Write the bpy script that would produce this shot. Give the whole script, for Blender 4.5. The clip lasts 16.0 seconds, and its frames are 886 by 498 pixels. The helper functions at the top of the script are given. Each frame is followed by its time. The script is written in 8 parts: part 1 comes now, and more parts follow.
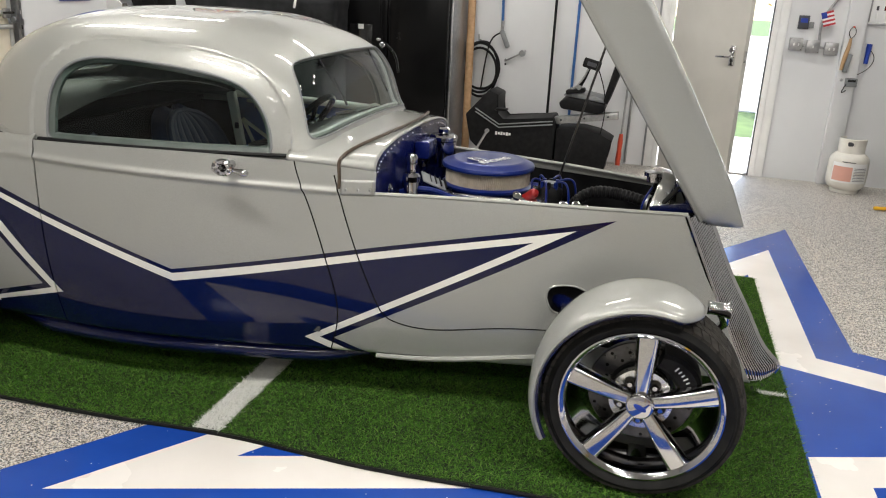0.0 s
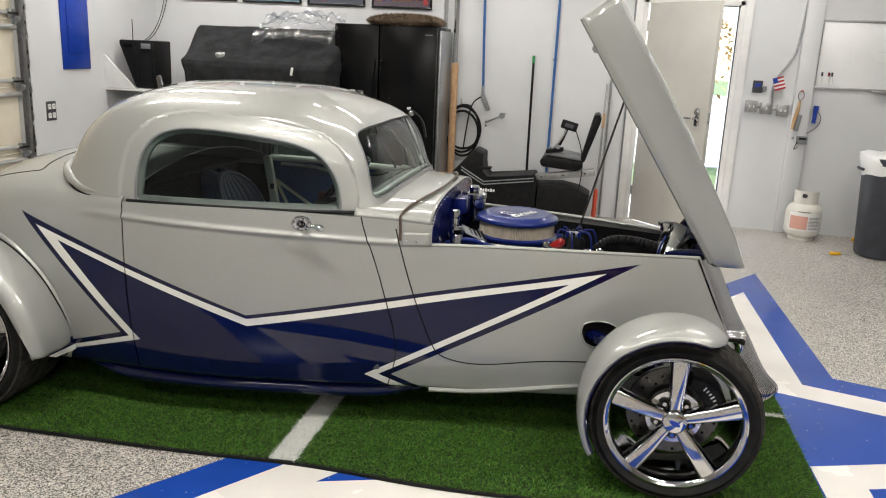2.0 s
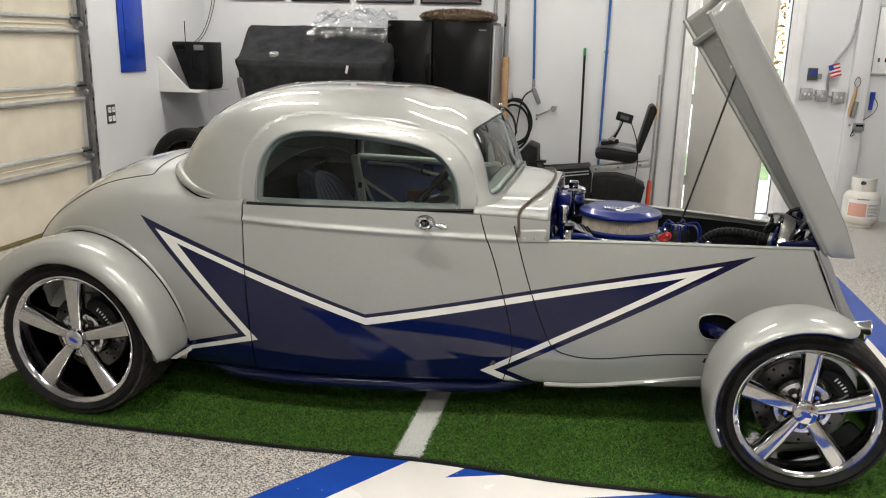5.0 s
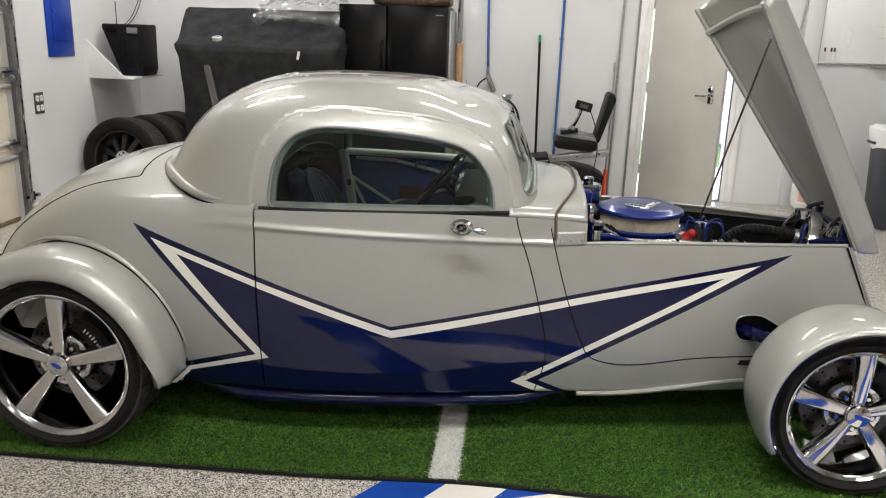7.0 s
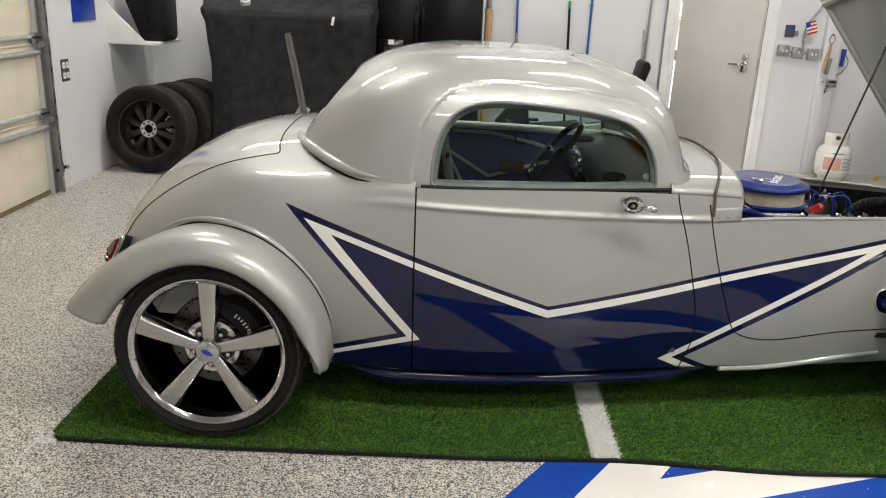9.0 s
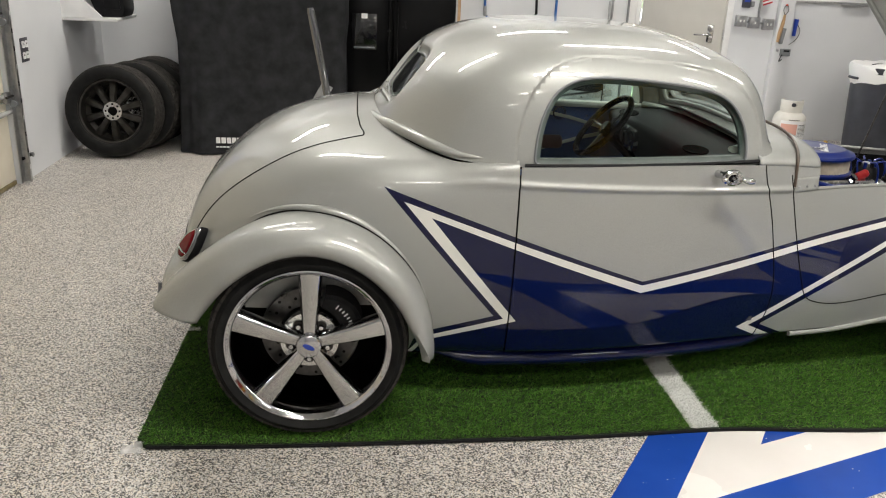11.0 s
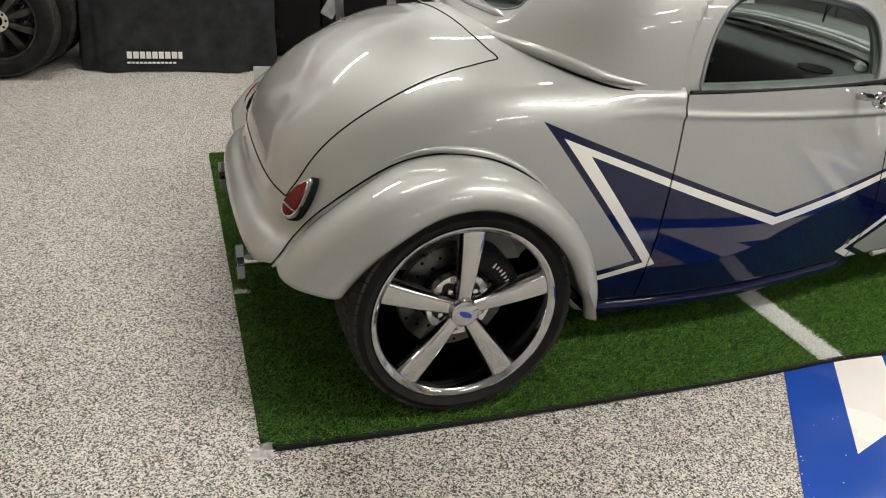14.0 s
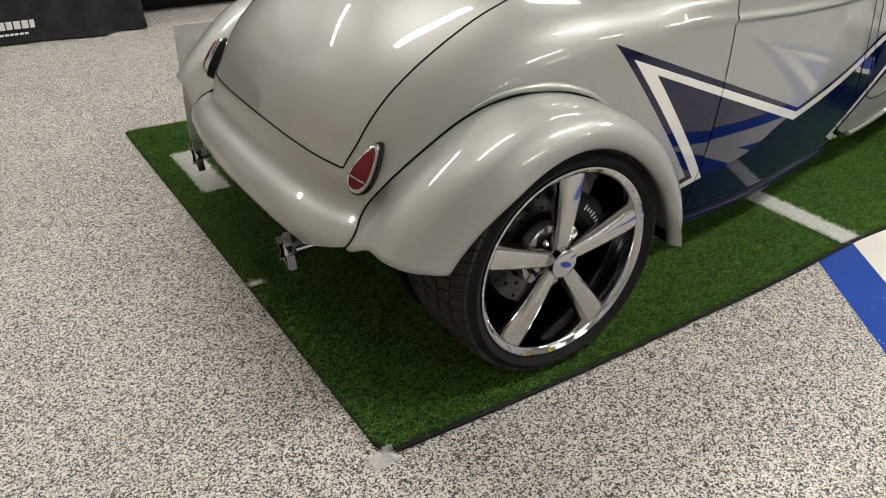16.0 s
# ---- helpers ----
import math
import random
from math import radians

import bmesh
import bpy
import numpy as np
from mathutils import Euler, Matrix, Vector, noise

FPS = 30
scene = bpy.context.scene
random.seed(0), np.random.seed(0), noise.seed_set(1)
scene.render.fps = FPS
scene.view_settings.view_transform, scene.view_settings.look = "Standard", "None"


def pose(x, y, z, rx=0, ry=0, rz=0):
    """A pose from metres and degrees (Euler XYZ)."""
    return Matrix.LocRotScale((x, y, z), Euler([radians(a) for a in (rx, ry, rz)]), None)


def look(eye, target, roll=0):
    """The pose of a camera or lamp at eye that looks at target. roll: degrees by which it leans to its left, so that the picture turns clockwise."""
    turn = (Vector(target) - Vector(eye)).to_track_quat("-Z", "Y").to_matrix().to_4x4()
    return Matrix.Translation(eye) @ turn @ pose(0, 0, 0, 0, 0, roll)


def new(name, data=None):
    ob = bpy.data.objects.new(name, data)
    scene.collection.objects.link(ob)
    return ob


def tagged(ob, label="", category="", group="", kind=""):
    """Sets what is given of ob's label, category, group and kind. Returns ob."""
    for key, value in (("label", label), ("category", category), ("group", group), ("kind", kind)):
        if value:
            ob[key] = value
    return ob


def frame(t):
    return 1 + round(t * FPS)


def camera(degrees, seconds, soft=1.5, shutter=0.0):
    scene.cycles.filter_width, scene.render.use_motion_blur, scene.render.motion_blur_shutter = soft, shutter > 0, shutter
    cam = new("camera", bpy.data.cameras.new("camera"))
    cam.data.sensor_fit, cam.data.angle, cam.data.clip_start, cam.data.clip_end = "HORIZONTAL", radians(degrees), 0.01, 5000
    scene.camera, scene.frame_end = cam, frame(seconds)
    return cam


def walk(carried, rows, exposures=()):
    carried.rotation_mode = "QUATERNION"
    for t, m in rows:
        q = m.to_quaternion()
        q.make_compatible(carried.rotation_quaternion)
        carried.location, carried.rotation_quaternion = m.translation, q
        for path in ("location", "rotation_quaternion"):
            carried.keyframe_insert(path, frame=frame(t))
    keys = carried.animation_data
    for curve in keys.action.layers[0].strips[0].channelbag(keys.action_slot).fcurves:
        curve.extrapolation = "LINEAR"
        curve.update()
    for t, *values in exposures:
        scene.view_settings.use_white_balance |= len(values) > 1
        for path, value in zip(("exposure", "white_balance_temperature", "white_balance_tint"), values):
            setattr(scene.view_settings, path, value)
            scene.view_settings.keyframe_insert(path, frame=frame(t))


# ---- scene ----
cam = camera(58.2, 16.0, soft=1.1)
PATH = [
    (0, (2.781, -2.985, 1.51), (2.308, -1.147, 0.88), 2.7),
    (0.5, (2.76, -3.152, 1.522), (2.288, -1.303, 0.922), 3.0),
    (1, (2.67, -3.263, 1.544), (2.213, -1.398, 0.986), 3.1),
    (1.5, (2.535, -3.349, 1.553), (2.141, -1.458, 1.034), 2.2),
    (2, (2.496, -3.441, 1.567), (2.135, -1.536, 1.077), 2.6),
    (2.5, (2.489, -3.524, 1.579), (2.097, -1.619, 1.114), 2.6),
    (3, (2.38, -3.549, 1.578), (1.979, -1.645, 1.116), 2.1),
    (3.5, (2.292, -3.568, 1.573), (1.891, -1.668, 1.095), 1.9),
    (4, (2.213, -3.563, 1.574), (1.839, -1.66, 1.085), 1.3),
    (4.5, (2.151, -3.564, 1.574), (1.752, -1.669, 1.074), 1.2),
    (7, (1.598, -3.374, 1.577), (1.438, -1.454, 1.039), 1.9),
    (7.5, (1.377, -3.4, 1.589), (1.306, -1.48, 1.032), 1.9),
    (8, (1.22, -3.349, 1.571), (1.196, -1.432, 1.003), 2.3),
    (8.5, (1.068, -3.285, 1.575), (1.019, -1.376, 0.98), 2.2),
    (9, (0.847, -3.341, 1.579), (0.813, -1.439, 0.961), 2.4),
    (11.5, (0.023, -3.166, 1.536), (0.268, -1.308, 0.84), 2.7),
    (12, (-0.131, -3.038, 1.498), (0.136, -1.198, 0.761), 3.3),
    (12.5, (-0.284, -2.942, 1.511), (0.05, -1.132, 0.728), 3.6),
    (13, (-0.473, -2.883, 1.516), (-0.007, -1.112, 0.711), 3.6),
    (13.5, (-0.604, -2.762, 1.497), (-0.058, -1.028, 0.662), 4.6),
    (14, (-0.744, -2.661, 1.484), (-0.125, -0.966, 0.622), 4.7),
    (14.5, (-0.941, -2.596, 1.492), (-0.153, -0.969, 0.636), 3.8),
    (15, (-1.066, -2.478, 1.466), (-0.225, -0.901, 0.569), 3.2),
    (15.5, (-1.146, -2.294, 1.445), (-0.295, -0.769, 0.469), 1.7),
    (16, (-1.261, -2.168, 1.421), (-0.301, -0.724, 0.425), 1.2),
]
walk(cam, [(t, look(eye, target, roll)) for t, eye, target, roll in PATH], [(0, 1.88), (7, 1.9), (9, 1.93), (16, 1.95)])

# ---- world, sun, lamps ----
world = bpy.data.worlds.new("world")
scene.world = world
world.use_nodes = True
wn = world.node_tree
sky = wn.nodes.new("ShaderNodeTexSky")
sky.sky_type, sky.sun_disc = "NISHITA", False
sky.sun_elevation, sky.sun_rotation = radians(48), radians(35)
wn.links.new(sky.outputs[0], wn.nodes["Background"].inputs[0])
wn.nodes["Background"].inputs[1].default_value = 0.15
sun = new("sun", bpy.data.lights.new("sun", "SUN"))
sun.data.energy, sun.data.angle, sun.data.color = 4.0, radians(0.5), (1, .95, .88)
sun.matrix_world = look((5, 12, 12), (3.2, 5, 0))
LAMP_POWER = 16.5


# ---- materials ----
def mat(name, color=(.5, .5, .5), rough=.5, metal=0.0, coat=0.0, spec=.5):
    m = bpy.data.materials.new(name)
    m.use_nodes = True
    b = m.node_tree.nodes["Principled BSDF"]
    b.inputs["Base Color"].default_value = (*color, 1)
    b.inputs["Roughness"].default_value = rough
    b.inputs["Metallic"].default_value = metal
    b.inputs["Coat Weight"].default_value = coat
    b.inputs["Coat Roughness"].default_value = .04
    b.inputs["Specular IOR Level"].default_value = spec
    return m


def bsdf(m):
    return m.node_tree.nodes["Principled BSDF"]


def texture(m, kind="Noise", scale=20.0, detail=4.0, coords="Object", stretch=(1, 1, 1)):
    n, l = m.node_tree.nodes, m.node_tree.links
    co = n.new("ShaderNodeTexCoord")
    mp = n.new("ShaderNodeMapping")
    mp.inputs["Scale"].default_value = stretch
    l.new(co.outputs[coords], mp.inputs[0])
    tx = n.new("ShaderNodeTex" + kind)
    tx.inputs["Scale"].default_value = scale
    if kind == "Noise":
        tx.inputs["Detail"].default_value = detail
    l.new(mp.outputs[0], tx.inputs["Vector"])
    return tx


def ramp(m, source, stops, mode="LINEAR"):
    n, l = m.node_tree.nodes, m.node_tree.links
    r = n.new("ShaderNodeValToRGB")
    r.color_ramp.interpolation = mode
    els = r.color_ramp.elements
    while len(els) < len(stops):
        els.new(.5)
    for e, (p, c) in zip(els, stops):
        e.position = p
        e.color = (*c, 1) if len(c) == 3 else c
    l.new(source, r.inputs[0])
    return r


def vary(m, stops, scale=20.0, detail=4.0, stretch=(1, 1, 1), bump=0.0, bump_scale=None, rough=None):
    """Colour that varies along a noise, and a fine relief."""
    l = m.node_tree.links
    tx = texture(m, "Noise", scale, detail, stretch=stretch)
    if stops:
        l.new(ramp(m, tx.outputs["Fac"], stops).outputs[0], bsdf(m).inputs["Base Color"])
    if rough:
        r = ramp(m, tx.outputs["Fac"], [(.3, (rough[0],) * 3), (.7, (rough[1],) * 3)])
        l.new(r.outputs[0], bsdf(m).inputs["Roughness"])
    if bump:
        fine = texture(m, "Noise", bump_scale or scale * 6, 3, stretch=stretch)
        bp = m.node_tree.nodes.new("ShaderNodeBump")
        bp.inputs["Strength"].default_value = bump
        bp.inputs["Distance"].default_value = .004
        l.new(fine.outputs["Fac"], bp.inputs["Height"])
        l.new(bp.outputs[0], bsdf(m).inputs["Normal"])
    return m


def car_paint(name, color, metal, rough, flake, spec=.15):
    m = mat(name, color, rough, metal, 1.0)
    bsdf(m).inputs["Specular IOR Level"].default_value = spec
    bsdf(m).inputs["Coat IOR"].default_value = 1.5 if metal else 1.46
    bsdf(m).inputs["Coat Roughness"].default_value = .015
    l, n = m.node_tree.links, m.node_tree.nodes
    hi = tuple(min(1, c * (1 + flake)) for c in color)
    lo = tuple(c * (1 - flake) for c in color)
    tx = texture(m, "Noise", 900, 2)
    l.new(ramp(m, tx.outputs["Fac"], [(.35, lo), (.65, hi)]).outputs[0], bsdf(m).inputs["Base Color"])
    dust = texture(m, "Noise", 5, 5)
    r = ramp(m, dust.outputs["Fac"], [(.35, (rough * .9,) * 3), (.7, (rough * 1.15,) * 3)])
    l.new(r.outputs[0], bsdf(m).inputs["Roughness"])
    return m


SILVER = car_paint("silver_paint", (.352, .359, .343), .40, .45, .2)
NAVY = car_paint("navy_paint", (.0030, .0042, .031), .0, .5, .4, 0.0)
BLUE = car_paint("blue_paint", (.0026, .0050, .037), .0, .5, .4, 0.0)
PEARL = mat("pearl_white_paint", (.72, .71, .67), .3, .05, 1.0)
CHROME = vary(mat("chrome", (.55, .55, .57), .06, 1.0), None, 12, rough=(.03, .11))
POLISHED = vary(mat("polished_alloy", (.52, .52, .52), .1, 1.0), None, 18, rough=(.07, .14))
BRUSHED = vary(mat("polished_aluminium", (.70, .70, .70), .2, 1.0), None, 25, rough=(.14, .3))
STEEL = vary(mat("galvanised_steel", (.42, .43, .44), .4, 1.0), [(.3, (.33, .34, .35)), (.7, (.5, .5, .51))], 30, rough=(.3, .5))
RUBBER = vary(mat("tyre_rubber", (.018, .018, .019), .62, 0, 0, .10), [(.3, (.009, .009, .0095)), (.7, (.017, .017, .0165))], 18, bump=.15)
TREAD = vary(mat("worn_tread", (.04, .037, .034), .8, 0, 0, .10), [(.3, (.022, .021, .02)), (.7, (.05, .046, .042))], 30, bump=.2)
BLACK = vary(mat("black_plastic", (.02, .02, .022), .45, 0, 0, .10), [(.3, (.007, .007, .008)), (.7, (.014, .014, .015))], 25, bump=.1)
DARKALLOY = vary(mat("dark_alloy", (.06, .058, .055), .32, .7), [(.3, (.03, .028, .025)), (.7, (.06, .056, .05))], 20)
RIBGREY = vary(mat("grey_rib_paint", (.34, .34, .33), .4), [(.3, (.27, .27, .265)), (.7, (.4, .4, .39))], 9)
FRAMEGREY = vary(mat("window_frame_grey", (.08, .10, .093), .45), [(.3, (.06, .078, .072)), (.7, (.095, .118, .11))], 12)
DASHGREY = vary(mat("dash_grey", (.06, .062, .065), .6), [(.3, (.05, .052, .055)), (.7, (.075, .077, .08))], 60, bump=.2)
BRASS = vary(mat("brass_strip", (.20, .16, .07), .5, .3), [(.3, (.15, .12, .05)), (.7, (.25, .2, .09))], 15)
LINING = vary(mat("grey_headliner", (.26, .27, .26), .9), [(.3, (.22, .23, .22)), (.7, (.3, .31, .3))], 30)
GLOSSBLACK = mat("gloss_black", (.008, .008, .009), .12, 0, .4)
# near-black for gaps and holes, and for shade behind wheels and grille
DARK = mat("dark_gap_and_shade", (.004, .004, .004), .9, 0, 0, .1)
BAYBLACK = vary(mat("bay_black", (.01, .01, .011), .5, 0, 0, .08), [(.3, (.006, .006, .007)), (.7, (.016, .016, .017))], 12)
ENGBLUE = mat("engine_blue", (.006, .018, .14), .3, .1, .35, .2)
DEEPBLUE = mat("firewall_blue", (.006, .012, .11), .25, .2, .4, .2)
LEATHER = vary(mat("navy_leather", (.012, .022, .07), .42), [(.3, (.022, .034, .085)), (.7, (.036, .054, .125))], 40, bump=.3)
CREAM = vary(mat("cream_vinyl", (.72, .74, .68), .5), [(.3, (.76, .78, .72)), (.7, (.84, .86, .80))], 30)
CARPET = vary(mat("grey_carpet", (.06, .06, .065), .95), [(.3, (.04, .04, .045)), (.7, (.09, .09, .095))], 200, bump=.5)
GREYTRIM = vary(mat("pale_grey_trim", (.45, .46, .45), .55), [(.3, (.38, .39, .38)), (.7, (.5, .51, .5))], 15)
RED = mat("red_lens", (.12, .003, .006), .2, 0, .3, .2)
BRONZE = vary(mat("brown_weatherstrip", (.07, .05, .035), .45), [(.3, (.045, .034, .025)), (.7, (.10, .07, .05))], 60)
FILTER = vary(mat("pleated_paper", (.48, .44, .36), .8), [(.3, (.40, .36, .29)), (.7, (.55, .5, .42))], 40)
WALLPAINT = vary(mat("wall_paint", (.62, .63, .65), .55), [(.25, (.585, .595, .615)), (.75, (.645, .655, .675))], 2.2, 6, bump=.12, bump_scale=160)
TRIMWHITE = vary(mat("white_trim", (.72, .72, .72), .4), [(.3, (.66, .66, .66)), (.7, (.76, .76, .76))], 6)
DOORPAINT = vary(mat("door_paint", (.52, .51, .48), .42), [(.3, (.49, .48, .45)), (.7, (.55, .54, .51))], 3)
# ceiling colour lowered to grey so that less light bounces off it
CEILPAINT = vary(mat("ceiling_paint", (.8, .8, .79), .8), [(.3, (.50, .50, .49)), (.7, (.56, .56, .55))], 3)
GDOOR = vary(mat("garage_door_cream", (.72, .66, .54), .5), [(.3, (.66, .60, .49)), (.7, (.77, .71, .59))], 4, bump=.1, bump_scale=90)
PANELBLUE = vary(mat("blue_enamel", (.01, .045, .33), .35), [(.3, (.008, .038, .29)), (.7, (.012, .05, .37))], 10)
HOSEBLUE = vary(mat("blue_hose", (.03, .16, .5), .4), [(.3, (.02, .09, .28)), (.7, (.03, .13, .37))], 25)
COVER = vary(mat("black_fabric", (.009, .009, .0095), .85, 0, 0, .05), [(.3, (.017, .0175, .019)), (.7, (.034, .035, .038))], 9, bump=.6, bump_scale=14)
CABINET = vary(mat("black_steel", (.004, .004, .0045), .3, 0, 0, .12), [(.3, (.003, .003, .0035)), (.7, (.006, .006, .0065))], 3, rough=(.16, .3))
KRAFT = vary(mat("kraft_tube", (.45, .28, .15), .7), [(.3, (.38, .23, .12)), (.7, (.5, .32, .18))], 30)
MAT_BROWN = vary(mat("coir", (.12, .085, .055), .95), [(.3, (.06, .045, .03)), (.7, (.2, .14, .09))], 120, bump=.9, bump_scale=90)
PROPANE = vary(mat("tank_white", (.66, .64, .59), .42), [(.3, (.6, .58, .53)), (.7, (.72, .7, .65))], 9)
LABELPINK = mat("label_pink", (.62, .33, .27), .6)
BARDARK = mat("print_dark", (.05, .05, .06), .6)
BARWHITE = mat("print_white", (.75, .75, .75), .6)
BOARD = vary(mat("whiteboard", (.78, .79, .80), .18), [(.3, (.74, .75, .76)), (.7, (.8, .81, .82))], 4)
WOOD = vary(mat("pale_wood", (.45, .29, .15), .55), [(.3, (.36, .22, .11)), (.7, (.52, .35, .19))], 14, stretch=(1, 1, .15))
GREEN = mat("green_plastic", (.02, .25, .08), .4)
ORANGE = mat("orange_red_plastic", (.6, .07, .03), .4)
YELLOW = mat("yellow_plastic", (.75, .42, .02), .4)
BLUEPLASTIC = mat("blue_plastic", (.01, .04, .3), .35)
GREYPLASTIC = vary(mat("grey_plastic", (.18, .19, .2), .5), [(.3, (.15, .16, .17)), (.7, (.21, .22, .23))], 12)
BINBLUE = vary(mat("bin_plastic", (.035, .038, .05), .45), [(.3, (.028, .031, .042)), (.7, (.042, .046, .06))], 10)
CONCRETE = vary(mat("pale_concrete", (.5, .49, .47), .85), [(.3, (.42, .41, .39)), (.7, (.56, .55, .53))], 5)
LAWN = vary(mat("lawn", (.06, .14, .02), .9), [(.3, (.035, .075, .012)), (.7, (.065, .12, .022))], 3)
LEAF = vary(mat("dry_leaves", (.28, .17, .05), .8), [(.3, (.2, .12, .03)), (.7, (.36, .24, .08))], 3)
BARK = vary(mat("bark", (.12, .09, .06), .9), [(.3, (.08, .06, .04)), (.7, (.16, .12, .08))], 20, bump=.6)
FLOORBLUE = vary(mat("floor_blue_paint", (.012, .055, .30), .16), [(.3, (.011, .054, .31)), (.7, (.016, .070, .38))], 3, rough=(.10, .2))
DARKCHROME = mat("dark_chrome", (.22, .22, .23), .12, 1.0)
HANDLECHROME = mat("worn_chrome", (.52, .52, .53), .09, 1.0)
FLOORWHITE = vary(mat("floor_white_paint", (.76, .73, .70), .22), [(.3, (.72, .69, .66)), (.7, (.80, .77, .74))], 3, rough=(.16, .3))

# pale flakes scattered in the blue floor paint
fb_cell = texture(FLOORBLUE, "Voronoi", 26)
fb_dot = ramp(FLOORBLUE, fb_cell.outputs["Distance"], [(0, (1, 1, 1)), (.055, (1, 1, 1)), (.07, (0, 0, 0))])
fb_mix = FLOORBLUE.node_tree.nodes.new("ShaderNodeMix")
fb_mix.data_type = "RGBA"
fb_mix.inputs[7].default_value = (.6, .6, .6, 1)
FLOORBLUE.node_tree.links.new(fb_dot.outputs[0], fb_mix.inputs[0])
FLOORBLUE.node_tree.links.new(bsdf(FLOORBLUE).inputs["Base Color"].links[0].from_socket, fb_mix.inputs[6])
FLOORBLUE.node_tree.links.new(fb_mix.outputs[2], bsdf(FLOORBLUE).inputs["Base Color"])

GLASS = bpy.data.materials.new("tinted_glass")
GLASS.use_nodes = True
gn, gl = GLASS.node_tree.nodes, GLASS.node_tree.links
gn.remove(gn["Principled BSDF"])
g_clear, g_gloss, g_mix, g_fres = (gn.new("ShaderNode" + k) for k in ("BsdfTransparent", "BsdfGlossy", "MixShader", "Fresnel"))
g_clear.inputs[0].default_value = (.80, .93, .885, 1)
g_gloss.inputs["Roughness"].default_value = .02
g_fres.inputs[0].default_value = 1.45
gl.new(g_fres.outputs[0], g_mix.inputs[0])
gl.new(g_clear.outputs[0], g_mix.inputs[1])
gl.new(g_gloss.outputs[0], g_mix.inputs[2])
gl.new(g_mix.outputs[0], gn["Material Output"].inputs[0])

FILM = bpy.data.materials.new("clear_plastic_film")
FILM.use_nodes = True
fn, fl = FILM.node_tree.nodes, FILM.node_tree.links
fn.remove(fn["Principled BSDF"])
f_clear, f_gloss, f_mix = (fn.new("ShaderNode" + k) for k in ("BsdfTransparent", "BsdfGlossy", "MixShader"))
f_clear.inputs[0].default_value = (.85, .86, .88, 1)
f_gloss.inputs["Roughness"].default_value = .16
f_mix.inputs[0].default_value = .08
fl.new(f_clear.outputs[0], f_mix.inputs[1])
fl.new(f_gloss.outputs[0], f_mix.inputs[2])
fl.new(f_mix.outputs[0], fn["Material Output"].inputs[0])

# floor: epoxy with flakes of white, grey and black
FLOOR = mat("flake_epoxy", (.5, .5, .5), .42, 0, 0, .4)
vor = texture(FLOOR, "Voronoi", 240)
sep = FLOOR.node_tree.nodes.new("ShaderNodeSeparateColor")
FLOOR.node_tree.links.new(vor.outputs["Color"], sep.inputs[0])
fr = ramp(FLOOR, sep.outputs[0], [(0, (.03, .029, .03)), (.20, (.12, .118, .12)), (.33, (.30, .29, .28)), (.46, (.54, .52, .495)), (.70, (.77, .745, .71))], "CONSTANT")
big = texture(FLOOR, "Noise", 1.3, 5)
br = ramp(FLOOR, big.outputs["Fac"], [(.3, (.86, .86, .86)), (.7, (1, 1, 1))])
mx = FLOOR.node_tree.nodes.new("ShaderNodeMix")
mx.data_type, mx.blend_type = "RGBA", "MULTIPLY"
mx.inputs[0].default_value = 1
FLOOR.node_tree.links.new(fr.outputs[0], mx.inputs[6])
FLOOR.node_tree.links.new(br.outputs[0], mx.inputs[7])
tint = ramp(FLOOR, sep.outputs[2], [(0, (1, .94, .84)), (.3, (1, .99, .97)), (.75, (.95, .97, 1))], "CONSTANT")
mx2 = FLOOR.node_tree.nodes.new("ShaderNodeMix")
mx2.data_type, mx2.blend_type = "RGBA", "MULTIPLY"
mx2.inputs[0].default_value = 1
FLOOR.node_tree.links.new(mx.outputs[2], mx2.inputs[6])
FLOOR.node_tree.links.new(tint.outputs[0], mx2.inputs[7])
FLOOR.node_tree.links.new(mx2.outputs[2], bsdf(FLOOR).inputs["Base Color"])
bp = FLOOR.node_tree.nodes.new("ShaderNodeBump")
bp.inputs["Strength"].default_value, bp.inputs["Distance"].default_value = .12, .002
FLOOR.node_tree.links.new(sep.outputs[1], bp.inputs["Height"])
FLOOR.node_tree.links.new(bp.outputs[0], bsdf(FLOOR).inputs["Normal"])

def turf_material(name, stops):
    m = mat(name, stops[0][1], .75, 0, 0, .25)
    geo = m.node_tree.nodes.new("ShaderNodeNewGeometry")
    m.node_tree.links.new(ramp(m, geo.outputs["Random Per Island"], stops).outputs[0], bsdf(m).inputs["Base Color"])
    return m


TURF = turf_material("turf_green", [(0, (.024, .080, .007)), (.5, (.060, .172, .016)), (.85, (.112, .255, .030)), (1, (.22, .34, .08))])
TURFWHITE = turf_material("turf_white", [(0, (.78, .80, .77)), (1, (.9, .9, .88))])
TURFBASE = vary(mat("turf_backing", (.008, .02, .004), .95), [(.3, (.005, .013, .003)), (.7, (.011, .028, .005))], 60)


# ---- mesh helpers ----
from mathutils.bvhtree import BVHTree
from mathutils.interpolate import poly_3d_calc


